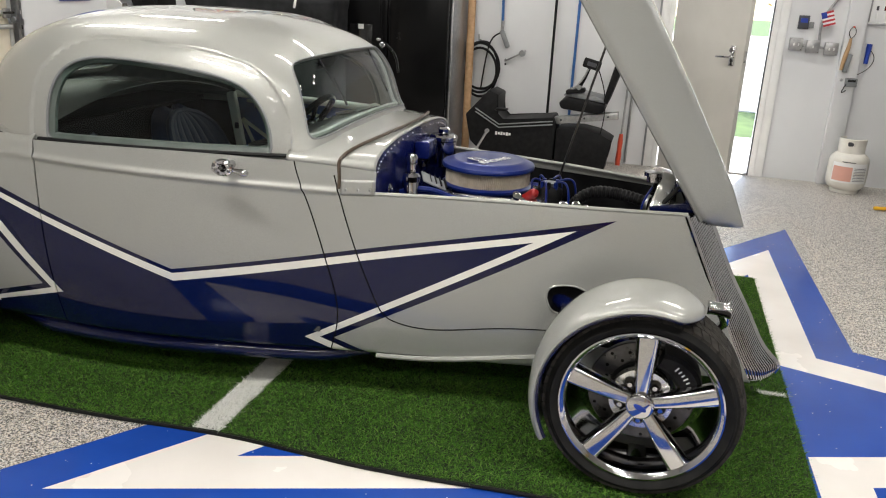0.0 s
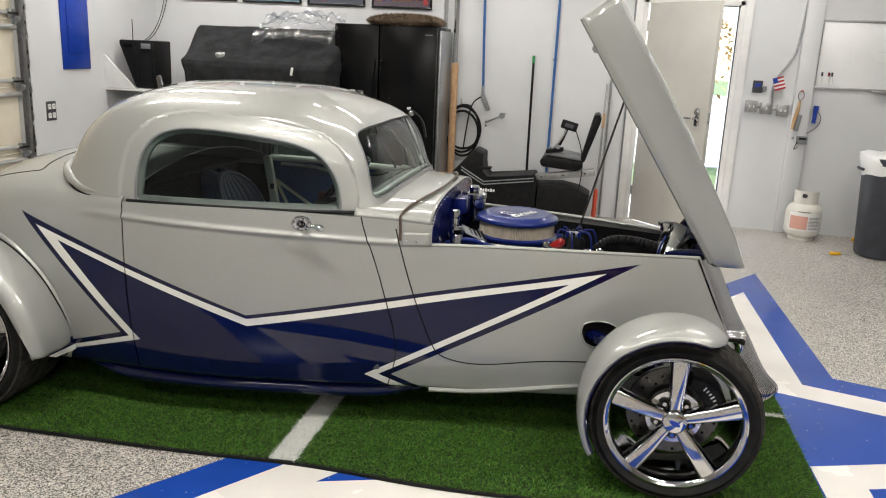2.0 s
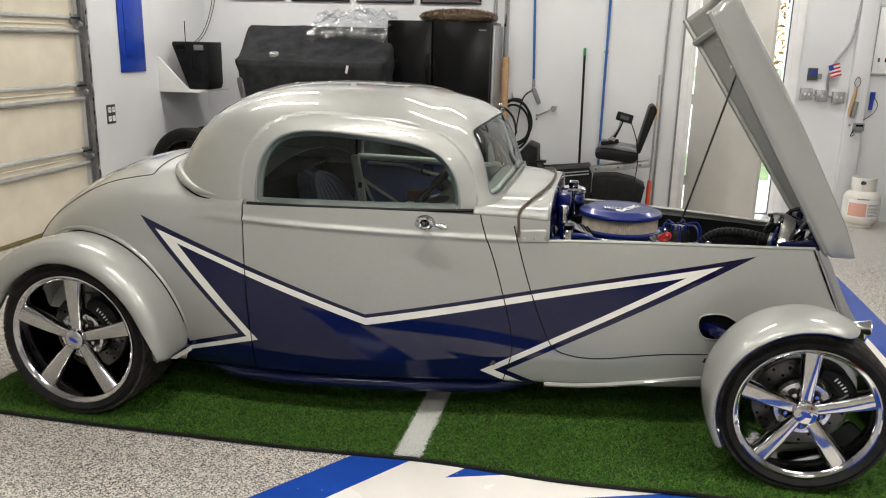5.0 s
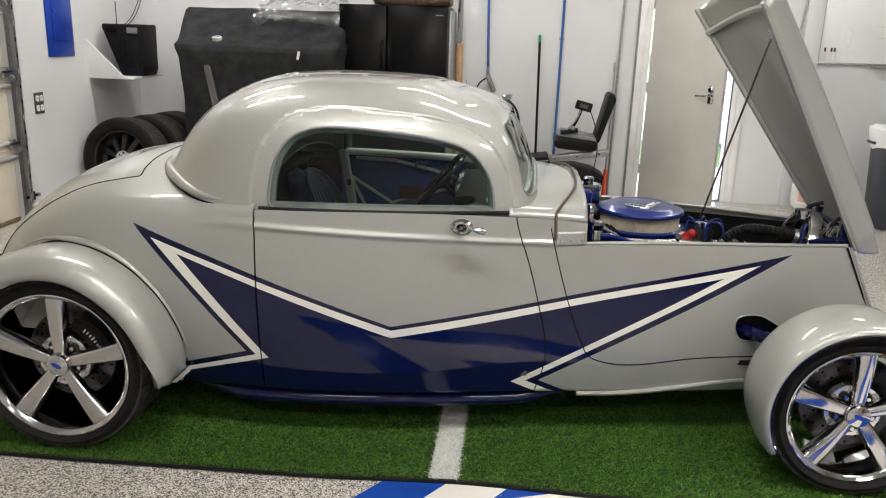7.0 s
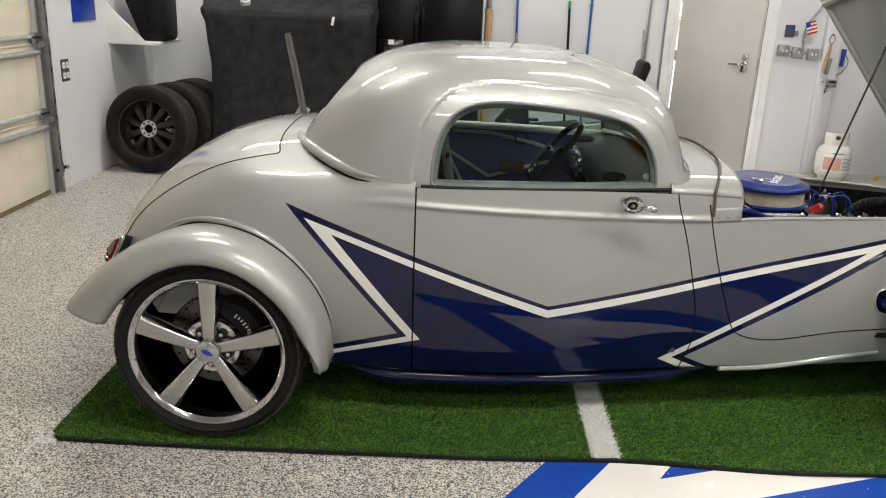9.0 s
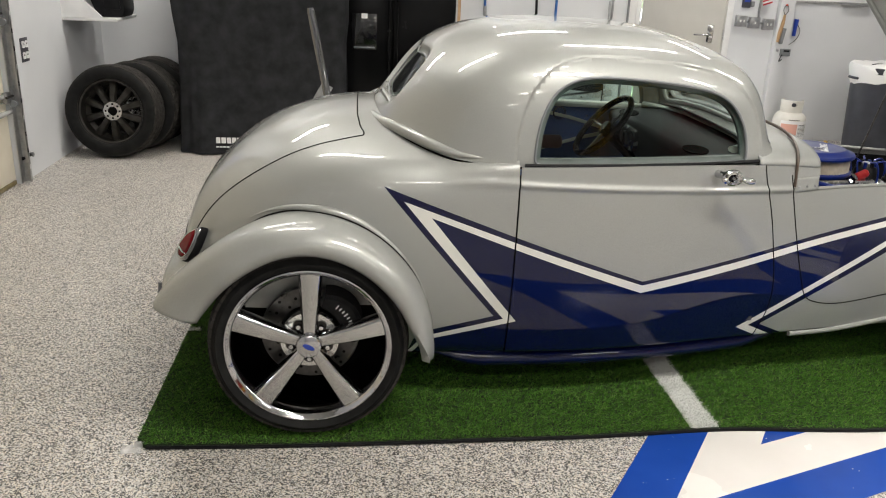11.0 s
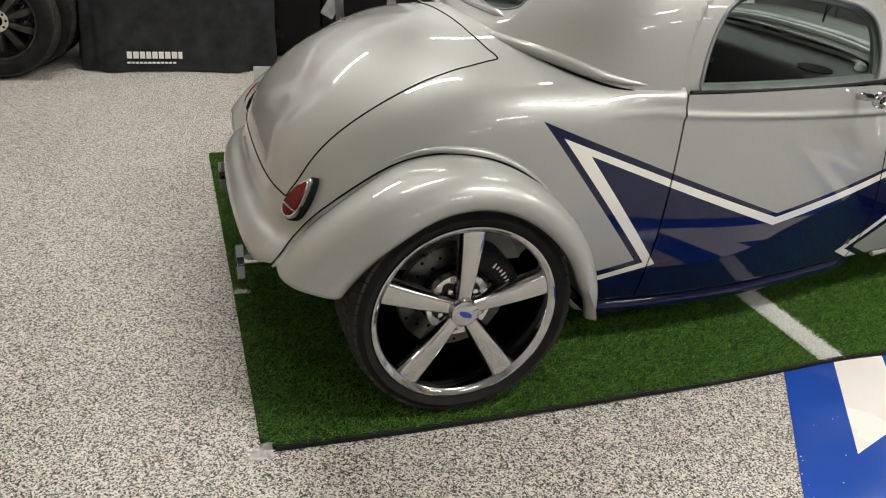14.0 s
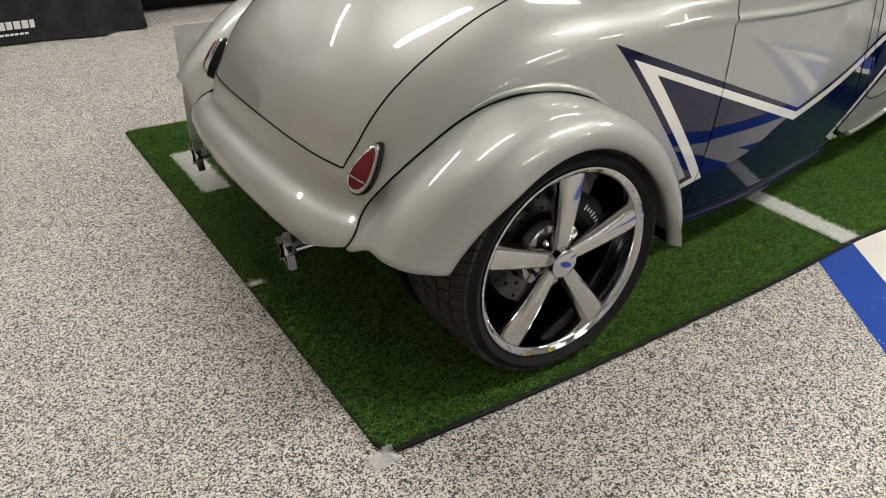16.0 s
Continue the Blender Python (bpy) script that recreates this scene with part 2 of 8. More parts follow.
def spline(xs, ys):
    """Natural cubic spline through the points."""
    xs, ys = np.array(xs, float), np.array(ys, float)
    n, h = len(xs), np.diff(xs)
    a, b = np.eye(n), np.zeros(n)
    for i in range(1, n - 1):
        a[i, i - 1:i + 2] = h[i - 1], 2 * (h[i - 1] + h[i]), h[i]
        b[i] = 6 * ((ys[i + 1] - ys[i]) / h[i] - (ys[i] - ys[i - 1]) / h[i - 1])
    m = np.linalg.solve(a, b)

    def f(x):
        x = np.clip(np.asarray(x, float), xs[0], xs[-1])
        i = np.clip(np.searchsorted(xs, x) - 1, 0, n - 2)
        d, e = x - xs[i], xs[i + 1] - x
        return (m[i] * e**3 + m[i + 1] * d**3) / (6 * h[i]) + (ys[i] / h[i] - m[i] * h[i] / 6) * e + (ys[i + 1] / h[i] - m[i + 1] * h[i] / 6) * d
    return f


def path(points, n):
    """n points along a smooth line through the given ones, evenly spaced by arc length."""
    p = np.array(points, float)
    s = np.r_[0, np.cumsum(np.linalg.norm(np.diff(p, axis=0), axis=1))]
    t = np.linspace(0, s[-1], n)
    return np.stack([spline(s, p[:, k])(t) for k in range(p.shape[1])], 1)


def place(ob, parent):
    if parent is not None:
        ob.parent = parent
        if parent.type == "EMPTY":
            ob.matrix_parent_inverse = parent.matrix_basis.inverted()
    return ob


def finish(me, mats, smooth):
    for m in mats if isinstance(mats, (list, tuple)) else [mats]:
        me.materials.append(m)
    if smooth:
        me.shade_smooth()
        if smooth is not True:
            me.set_sharp_from_angle(angle=radians(smooth))
    return me


def part(name, bm, material, parent=None, label="", smooth=35):
    """One mesh object of a bmesh, under its thing."""
    me = bpy.data.meshes.new(name)
    bm.to_mesh(me)
    bm.free()
    ob = place(new(name, finish(me, material, smooth)), parent)
    return tagged(ob, label)


def raw(name, verts, faces, material, parent=None, label="", smooth=35):
    me = bpy.data.meshes.new(name)
    me.from_pydata([tuple(v) for v in verts], [], [tuple(f) for f in faces])
    me.validate()
    me.update()
    ob = place(new(name, finish(me, material, smooth)), parent)
    return tagged(ob, label)


def thing(name, loc, label, category, group="", kind=""):
    ob = new(name)
    ob.matrix_basis = Matrix.Translation(loc)
    ob.empty_display_size = .1
    return tagged(ob, label, category, group, kind)


def share(ob, m, parent, name=None):
    """Another object on the same mesh."""
    o = new(name or ob.name.split(".")[0], ob.data)
    place(o, parent)
    o.matrix_basis = m
    if "label" in ob:
        o["label"] = ob["label"]
    return o


def loft(rows, close_u=False, close_v=False, flip=False):
    """Vertices and quads of a grid of points."""
    rows = np.asarray(rows, float)
    n, m, _ = rows.shape
    faces = []
    for i in range(n if close_u else n - 1):
        for j in range(m if close_v else m - 1):
            a, b = i * m + j, i * m + (j + 1) % m
            c, d = ((i + 1) % n) * m + (j + 1) % m, ((i + 1) % n) * m + j
            faces.append((a, d, c, b) if flip else (a, b, c, d))
    return rows.reshape(-1, 3), faces


def loft_bm(rows, **k):
    v, f = loft(rows, **k)
    bm = bmesh.new()
    vs = [bm.verts.new(p) for p in v]
    for q in f:
        try:
            bm.faces.new([vs[i] for i in q])
        except ValueError:
            pass
    bmesh.ops.remove_doubles(bm, verts=bm.verts, dist=1e-5)
    bmesh.ops.dissolve_degenerate(bm, edges=bm.edges, dist=1e-6)
    return bm


def add_box(bm, size, loc=(0, 0, 0), bevel=0.0, rot=(0, 0, 0), seg=2):
    m = pose(*loc, *rot) @ Matrix.Diagonal((*size, 1))
    got = bmesh.ops.create_cube(bm, size=1, matrix=m)["verts"]
    if bevel:
        es = list({e for v in got for e in v.link_edges})
        bmesh.ops.bevel(bm, geom=es, offset=bevel, segments=seg, affect="EDGES", profile=.5)
    return got


def box(size, loc=(0, 0, 0), bevel=0.0, rot=(0, 0, 0), seg=2):
    bm = bmesh.new()
    add_box(bm, size, loc, bevel, rot, seg)
    return bm


def add_lathe(bm, profile, m=Matrix(), seg=32, arc=360.0):
    """Turns a profile of (radius, height) about z."""
    rings = []
    full = arc >= 360
    n = seg if full else seg + 1
    for r, z in profile:
        if r < 1e-6:
            rings.append([bm.verts.new(m @ Vector((0, 0, z)))] * n)
        else:
            rings.append([bm.verts.new(m @ Vector((r * math.cos(radians(arc) * i / seg), r * math.sin(radians(arc) * i / seg), z))) for i in range(n)])
    for a, b in zip(rings, rings[1:]):
        for i in range(seg):
            j = (i + 1) % n
            q = []
            for v in (a[i], a[j], b[j], b[i]):
                if v not in q:
                    q.append(v)
            if len(q) > 2:
                bm.faces.new(q)
    return bm


def lathe(profile, m=Matrix(), seg=32, arc=360.0):
    return add_lathe(bmesh.new(), profile, m, seg, arc)


def frames_along(p):
    t = np.gradient(p, axis=0)
    t /= np.linalg.norm(t, axis=1)[:, None] + 1e-12
    ref = np.array((0, 0, 1.0)) if abs(t[0][2]) < .9 else np.array((1.0, 0, 0))
    us, vs = [], []
    u = np.cross(t[0], ref)
    for k in range(len(p)):
        u = u - t[k] * np.dot(u, t[k])
        u /= np.linalg.norm(u) + 1e-12
        us.append(u)
        vs.append(np.cross(t[k], u))
    return np.array(us), np.array(vs)


def add_tube(bm, points, radius, seg=8, n=None, closed=False, flat=1.0):
    """A round bar along the points; n: smoothed to that many."""
    p = path(points, n) if n else np.array(points, float)
    us, vs = frames_along(p)
    r = np.broadcast_to(np.asarray(radius, float), (len(p),))
    ang = np.linspace(0, 2 * np.pi, seg, endpoint=False)
    rings = [[bm.verts.new(p[k] + r[k] * (np.cos(a) * us[k] + flat * np.sin(a) * vs[k])) for a in ang] for k in range(len(p))]
    ring_pairs = list(zip(rings, rings[1:])) + ([(rings[-1], rings[0])] if closed else [])
    for a, b in ring_pairs:
        for i in range(seg):
            j = (i + 1) % seg
            bm.faces.new((a[i], a[j], b[j], b[i]))
    if not closed:
        bm.faces.new(rings[0][::-1])
        bm.faces.new(rings[-1])
    return bm


def tube(points, radius, seg=8, n=None, closed=False, flat=1.0):
    return add_tube(bmesh.new(), points, radius, seg, n, closed, flat)


def add_prism(bm, outline, thickness, m=Matrix(), bevel=0.0):
    """An outline in x, y pulled up along z."""
    lo = [bm.verts.new(m @ Vector((x, y, 0))) for x, y in outline]
    hi = [bm.verts.new(m @ Vector((x, y, thickness))) for x, y in outline]
    n = len(outline)
    bm.faces.new(lo[::-1])
    top = bm.faces.new(hi)
    for i in range(n):
        bm.faces.new((lo[i], lo[(i + 1) % n], hi[(i + 1) % n], hi[i]))
    if bevel:
        bmesh.ops.bevel(bm, geom=list(top.edges), offset=bevel, segments=2, affect="EDGES", profile=.5)
    return bm


def prism(outline, thickness, m=Matrix(), bevel=0.0):
    return add_prism(bmesh.new(), outline, thickness, m, bevel)


def inside(points, poly):
    """Signed distance of points (n x 2) to a closed outline, negative inside."""
    p, q = np.asarray(points, float), np.asarray(poly, float)
    a, b = q, np.roll(q, -1, axis=0)
    d = np.full(len(p), 1e9)
    odd = np.zeros(len(p), bool)
    for (ax, ay), (bx, by) in zip(a, b):
        ex, ey = bx - ax, by - ay
        t = np.clip(((p[:, 0] - ax) * ex + (p[:, 1] - ay) * ey) / (ex * ex + ey * ey + 1e-18), 0, 1)
        d = np.minimum(d, np.hypot(p[:, 0] - ax - t * ex, p[:, 1] - ay - t * ey))
        if ay != by:
            odd ^= ((ay > p[:, 1]) != (by > p[:, 1])) & (p[:, 0] < (bx - ax) * (p[:, 1] - ay) / (by - ay) + ax)
    return np.where(odd, -d, d)


def cut(bm, f):
    """Splits the faces along the line where f of the points changes its sign."""
    bm.verts.ensure_lookup_table()
    bm.verts.index_update()
    val = f(np.array([v.co for v in bm.verts]))
    val = np.where(np.abs(val) < 1e-6, 1e-6, val)
    fresh = []
    for e in list(bm.edges):
        i, j = e.verts[0].index, e.verts[1].index
        if val[i] * val[j] < 0:
            fresh.append((e, e.verts[0], float(val[i] / (val[i] - val[j]))))
    fresh = [bmesh.utils.edge_split(e, v, t)[1] for e, v, t in fresh]
    bmesh.ops.connect_verts(bm, verts=fresh)
    bm.verts.index_update()
    return bm


def centres(bm):
    return np.array([f.calc_center_median() for f in bm.faces])


def keep(bm, mask):
    """A copy of the mesh with those faces alone."""
    out = bm.copy()
    out.faces.ensure_lookup_table()
    bmesh.ops.delete(out, geom=[f for f, k in zip(list(out.faces), mask) if not k], context="FACES")
    return out


def thicken(ob, t, offset=-1):
    s = ob.modifiers.new("thickness", "SOLIDIFY")
    s.thickness, s.offset, s.use_even_offset = t, offset, False
    return ob


def rim_loops(bm):
    """Ordered loops of points along the open edges."""
    nxt = {}
    for e in bm.edges:
        if len(e.link_faces) == 1:
            for a, b in (e.verts, reversed(e.verts)):
                nxt.setdefault(a, []).append(b)
    seen, loops = set(), []
    for s in list(nxt):
        if s in seen:
            continue
        loop, cur, prev = [], s, None
        while cur is not None and cur not in seen:
            seen.add(cur)
            loop.append(tuple(cur.co))
            step = [v for v in nxt[cur] if v is not prev and v not in seen]
            prev, cur = cur, step[0] if step else None
        loops.append(loop)
    return loops


def flip_y(bm):
    out = bm.copy()
    for v in out.verts:
        v.co.y = -v.co.y
    bmesh.ops.reverse_faces(out, faces=out.faces)
    return out


def smoothstep(a, b, x):
    t = np.clip((np.asarray(x, float) - a) / (b - a), 0, 1)
    return t * t * (3 - 2 * t)


def fair(bm, weight, n):
    """Evens a skin out so that reflections run clean; open edges stay, weight of the points says how much."""
    bm.verts.index_update()
    p = np.array([v.co for v in bm.verts])
    e = np.array([(a.verts[0].index, a.verts[1].index) for a in bm.edges])
    k = np.zeros(len(p))
    np.add.at(k, e[:, 0], 1)
    np.add.at(k, e[:, 1], 1)
    w = weight(p) * .5
    w[[v.index for v in bm.verts if v.is_boundary]] = 0
    for _ in range(n):
        q = np.zeros_like(p)
        np.add.at(q, e[:, 0], p[e[:, 1]])
        np.add.at(q, e[:, 1], p[e[:, 0]])
        p = p + w[:, None] * (q / k[:, None] - p)
    for v, c in zip(bm.verts, p):
        v.co = c
    return bm


def normals_of(bm):
    """Smooth normals of a surface, for points on or near it."""
    ref = bm.copy()
    bmesh.ops.triangulate(ref, faces=ref.faces)
    ref.normal_update()
    co = [v.co.copy() for v in ref.verts]
    no = [v.normal.copy() for v in ref.verts]
    ref.verts.index_update()
    tri = [[v.index for v in f.verts] for f in ref.faces]
    tree = BVHTree.FromPolygons(co, tri)
    ref.free()

    def f(points):
        out = []
        for p in points:
            hit, _, i, _ = tree.find_nearest(Vector(p))
            w = poly_3d_calc([co[k] for k in tri[i]], hit)
            out.append(sum((no[k] * a for k, a in zip(tri[i], w)), Vector()).normalized())
        return np.array(out)
    return f


def panel(name, bm, mats, parent, label, t, nfun, mirrored=False):
    """A sheet of thickness t with the smooth normals of the whole surface, so that cut edges stay clean."""
    bm.verts.index_update()
    v = np.array([q.co for q in bm.verts])
    n = np.asarray(nfun(v))
    faces, idx, rim = [], [], []
    for f in bm.faces:
        k = [q.index for q in f.verts]
        if np.dot(f.normal, n[k].mean(0)) < 0:
            k = k[::-1]
        faces.append(k)
        idx.append(f.material_index)
    once = {}
    for k, m_ in zip(faces, idx):
        for a, b in zip(k, k[1:] + k[:1]):
            if (b, a) in once:
                del once[(b, a)]
            else:
                once[(a, b)] = m_
    bm.free()
    c = len(v)
    allv = np.r_[v, v - n * t]
    alln = np.r_[n, -n]
    polys = faces + [[q + c for q in k[::-1]] for k in faces] + [[b, a, a + c, b + c] for a, b in once]
    idx = idx + idx + list(once.values())
    if mirrored:
        allv, alln = allv * (1, -1, 1), alln * (1, -1, 1)
        polys = [k[::-1] for k in polys]
    me = bpy.data.meshes.new(name)
    me.from_pydata([tuple(p) for p in allv], [], polys)
    finish(me, mats, True)
    me.polygons.foreach_set("material_index", idx)
    first_rim = 2 * len(faces)
    loops = []
    for p in me.polygons:
        loops += [tuple(p.normal)] * p.loop_total if p.index >= first_rim else [tuple(alln[q]) for q in p.vertices]
    me.normals_split_custom_set(loops)
    me.update()
    return tagged(place(new(name, me), parent), label)


def words(name, text, size, m, material, parent, depth=.001):
    cu = bpy.data.curves.new(name, "FONT")
    cu.body, cu.size, cu.extrude, cu.align_x, cu.align_y = text, size, depth, "CENTER", "CENTER"
    tmp = bpy.data.objects.new(name, cu)
    scene.collection.objects.link(tmp)
    bpy.context.view_layer.update()
    me = bpy.data.meshes.new_from_object(tmp.evaluated_get(bpy.context.evaluated_depsgraph_get()))
    bpy.data.objects.remove(tmp)
    bpy.data.curves.remove(cu)
    me.transform(m)
    me.name = name
    me.materials.clear()
    me.materials.append(material)
    return place(new(name, me), parent)


# ---- the room ----
XL, XR, YB, YF, H = -2.2, 7.6, 4.53, -9.0, 3.3
DOOR_L, DOOR_R, DOOR_H = 2.79, 3.69, 2.10
GD_A, GD_B, GD_H = -2.6, 2.42, 2.75

floor = part("floor", box((XR - XL + .4, YB - YF + .4, .12), ((XL + XR) / 2, (YB + YF) / 2, -.06)), FLOOR, label="speckled grey and white flake epoxy garage floor", smooth=False)
tagged(floor, category="floor", kind="structure")


def star(cx, cy, r, turn=73.0):
    pts = []
    for k in range(10):
        a = radians(turn + 36 * k)
        d = r if k % 2 == 0 else r * .382
        pts.append((cx + d * math.cos(a), cy + d * math.sin(a)))
    return pts


def star_band(bm, outer, inner, z):
    """A flat band between two nested outlines, a hair thick."""
    n = len(outer)
    o = [bm.verts.new((x, y, z)) for x, y in outer]
    i = [bm.verts.new((x, y, z)) for x, y in inner]
    for k in range(n):
        bm.faces.new((o[k], o[(k + 1) % n], i[(k + 1) % n], i[k]))


CX, CY = 2.92, .06
for nm, ro, ri, m, lab in (("star_outline", 2.83, 2.25, FLOORBLUE, "glossy royal blue star outline painted on the floor"),
                           ("star_border", 2.25, 1.67, FLOORWHITE, "off-white star border painted on the floor")):
    bm = bmesh.new()
    star_band(bm, star(CX, CY, ro), star(CX, CY, ri), .0015)
    ob = part(nm, bm, m, label=lab, smooth=False)
    tagged(ob, category="floor paint", kind="structure")
bm = bmesh.new()
c = bm.verts.new((CX, CY, .0015))
rim = [bm.verts.new((x, y, .0015)) for x, y in star(CX, CY, 1.67)]
for k in range(10):
    bm.faces.new((c, rim[k], rim[(k + 1) % 10]))
tagged(part("star_field", bm, FLOORBLUE, label="glossy royal blue star painted on the floor", smooth=False), category="floor paint", kind="structure")

T = .14


def wall_with_hole(name, length, height, a, b, top, m, label):
    """A wall along x from 0 to length with one opening from a to b."""
    bm = bmesh.new()
    add_box(bm, (a, T, height), (a / 2, T / 2, height / 2))
    add_box(bm, (length - b, T, height), ((length + b) / 2, T / 2, height / 2))
    add_box(bm, (b - a, T, height - top), ((a + b) / 2, T / 2, (height + top) / 2))
    bm.transform(m)
    return tagged(part(name, bm, WALLPAINT, label=label, smooth=False), category="wall", kind="structure")


wall_with_hole("wall_north", XR - XL + 2 * T, H, DOOR_L - XL + T, DOOR_R - XL + T, DOOR_H, pose(XL - T, YB, 0), "pale grey painted garage wall with a doorway")
wall_with_hole("wall_west", YB - YF, H, GD_A - YF, GD_B - YF, GD_H, pose(XL, YF, 0, 0, 0, 90), "pale grey painted garage wall round the overhead door")
for nm, sz, lc in (("wall_east", (T, YB - YF, H), (XR + T / 2, (YB + YF) / 2, H / 2)), ("wall_south", (XR - XL + 2 * T, T, H), ((XL + XR) / 2, YF - T / 2, H / 2))):
    tagged(part(nm, box(sz, lc), WALLPAINT, label="plain pale grey garage wall", smooth=False), category="wall", kind="structure")
tagged(part("ceiling", box((XR - XL + 2 * T, YB - YF + 2 * T, .1), ((XL + XR) / 2, (YB + YF) / 2, H + .05)), CEILPAINT, label="garage ceiling, toned down to grey to bounce less light", smooth=False), category="ceiling", kind="structure")

# lamps on the ceiling, out of view: long white fixtures
GLOW = bpy.data.materials.new("lamp_diffuser")
GLOW.use_nodes = True
bsdf(GLOW).inputs["Base Color"].default_value = (.9, .9, .9, 1)
bsdf(GLOW).inputs["Emission Color"].default_value = (1, .96, .9, 1)
bsdf(GLOW).inputs["Emission Strength"].default_value = 4.0


def ceiling_lamp(x, y, turn, share=1.0):
    t = thing("ceiling_light", (x, y, H), "long white ceiling light fixture out of view, switched on", "light", "ceiling lights")
    m = pose(x, y, H, 0, 0, turn)
    bm = box((1.25, .16, .05), (0, 0, -.026), .008)
    bm.transform(m)
    part("housing", bm, TRIMWHITE, t)
    bm = box((1.2, .12, .02), (0, 0, -.061), .006)
    bm.transform(m)
    part("diffuser", bm, GLOW, t, "glowing white diffuser")
    la = new("ceiling_lamp_light", bpy.data.lights.new("ceiling_lamp_light", "AREA"))
    la.data.shape, la.data.size, la.data.size_y = "RECTANGLE", 1.2, .12
    la.data.energy, la.data.color = LAMP_POWER * share, (1, .955, .88)
    la.matrix_world = Matrix.Translation((x, y, H - .075)) @ pose(0, 0, 0, 0, 0, turn)
    la.visible_camera = True
    la.parent = None


# rows of lamps across the garage: place along it and share of the power
# rows -7.9, -4.6 and 3.2 are added fill light; the others follow highlights
for ly, row in ((-7.9, ((-.4, .14), (2.2, .16), (4.8, .16))), (-4.6, ((.8, .50), (3.6, .56))), (-1.95, ((1.4, 1.12), (4.0, 1.02))),
                (.70, ((-.4, .48), (2.0, .22), (4.4, .32))), (3.2, ((-1.2, .66), (1.3, .46), (3.8, .48)))):
    for lx, share in row:
        ceiling_lamp(lx, ly, 0, share)

# outside: ground, path, a tree
tagged(part("ground", box((120, 60, .2), (3, YB + T + 30, -.13)), LAWN, label="green lawn outside the garage", smooth=False), category="lawn", kind="structure")
tagged(part("pavement", box((3.0, 2.1, .1), (3.3, YB + T + 1.05, -.06), .01), CONCRETE, label="pale concrete path outside the door", smooth=False), category="path", kind="structure")


tagged(part("road", box((40, 26, .1), (4, 22.2, -.06), .01), CONCRETE, label="sunlit pale concrete drive beyond the lawn", smooth=False), category="drive", kind="structure")


def tree(x, y, h, seed):
    rnd = random.Random(seed)
    t = thing("tree", (x, y, -.05), "tree with dry orange leaves outside the door", "tree")
    p = [(x, y, -.05), (x + .05, y, h * .3), (x - .05, y + .1, h * .55), (x + .1, y, h * .8)]
    bm = tube(p, np.linspace(.16, .05, 14), 10, 14)
    for k in range(9):
        a, z0 = rnd.uniform(0, 6.28), h * rnd.uniform(.3, .7)
        L = rnd.uniform(.8, 1.6)
        add_tube(bm, [(x, y, z0), (x + .5 * L * math.cos(a), y + .5 * L * math.sin(a), z0 + .35 * L), (x + L * math.cos(a), y + L * math.sin(a), z0 + .8 * L)], np.linspace(.05, .015, 6), 6, 6)
    part("trunk", bm, BARK, t)
    rng = np.random.default_rng(seed)
    n = 5000
    cl = rng.normal(0, 1, (40, 3)) * (1.0, 1.0, .8) + (x, y, h * .75)
    ctr = cl[rng.integers(0, 40, n)] + rng.normal(0, .28, (n, 3))
    d1, d2 = rng.normal(0, 1, (n, 3)), rng.normal(0, 1, (n, 3))
    d1 /= np.linalg.norm(d1, axis=1)[:, None]
    d2 /= np.linalg.norm(d2, axis=1)[:, None]
    v = np.stack([ctr - d1 * .07, ctr + d2 * .035, ctr + d1 * .07, ctr - d2 * .035], 1).reshape(-1, 3)
    raw("crown", v, np.arange(4 * n).reshape(n, 4), LEAF, t, "sparse orange-brown leaves", False)


tree(5.6, 11.5, 4.2, 3)

# ---- doorway ----
door_trim = thing("door_1", (DOOR_L, YB, 0), "white steel entry door frame in the grey wall", "door frame", kind="structure")
for nm, sz, lc in (("jamb", (.05, T + .03, DOOR_H), (DOOR_L + .022, YB + T / 2 - .012, DOOR_H / 2)), ("jamb", (.05, T + .03, DOOR_H), (DOOR_R - .022, YB + T / 2 - .012, DOOR_H / 2)),
                   ("head", (DOOR_R - DOOR_L, T + .03, .05), ((DOOR_L + DOOR_R) / 2, YB + T / 2 - .012, DOOR_H - .022))):
    part(nm, box(sz, lc, .004), TRIMWHITE, door_trim)
for x in (DOOR_L - .035, DOOR_R + .035):
    part("casing", box((.075, .02, DOOR_H + .075), (x, YB - .011, (DOOR_H + .075) / 2), .004), TRIMWHITE, door_trim)
part("casing", box((DOOR_R - DOOR_L + .0, .02, .075), ((DOOR_L + DOOR_R) / 2, YB - .0125, DOOR_H + .037), .004), TRIMWHITE, door_trim)
part("threshold", box((DOOR_R - DOOR_L - .1, T, .02), ((DOOR_L + DOOR_R) / 2, YB + T / 2, .01), .005), STEEL, door_trim)

leaf_m = pose(DOOR_L + .072, YB - .01, 0, 0, 0, -49)
leaf = thing("entry_door", (DOOR_L + .05, YB - .01, .01), "beige-grey steel entry door standing half open", "door")
bm = box((.835, .045, 2.04), (.4175, 0, 1.035), .004)
bm.transform(leaf_m)
part("leaf", bm, DOORPAINT, leaf)
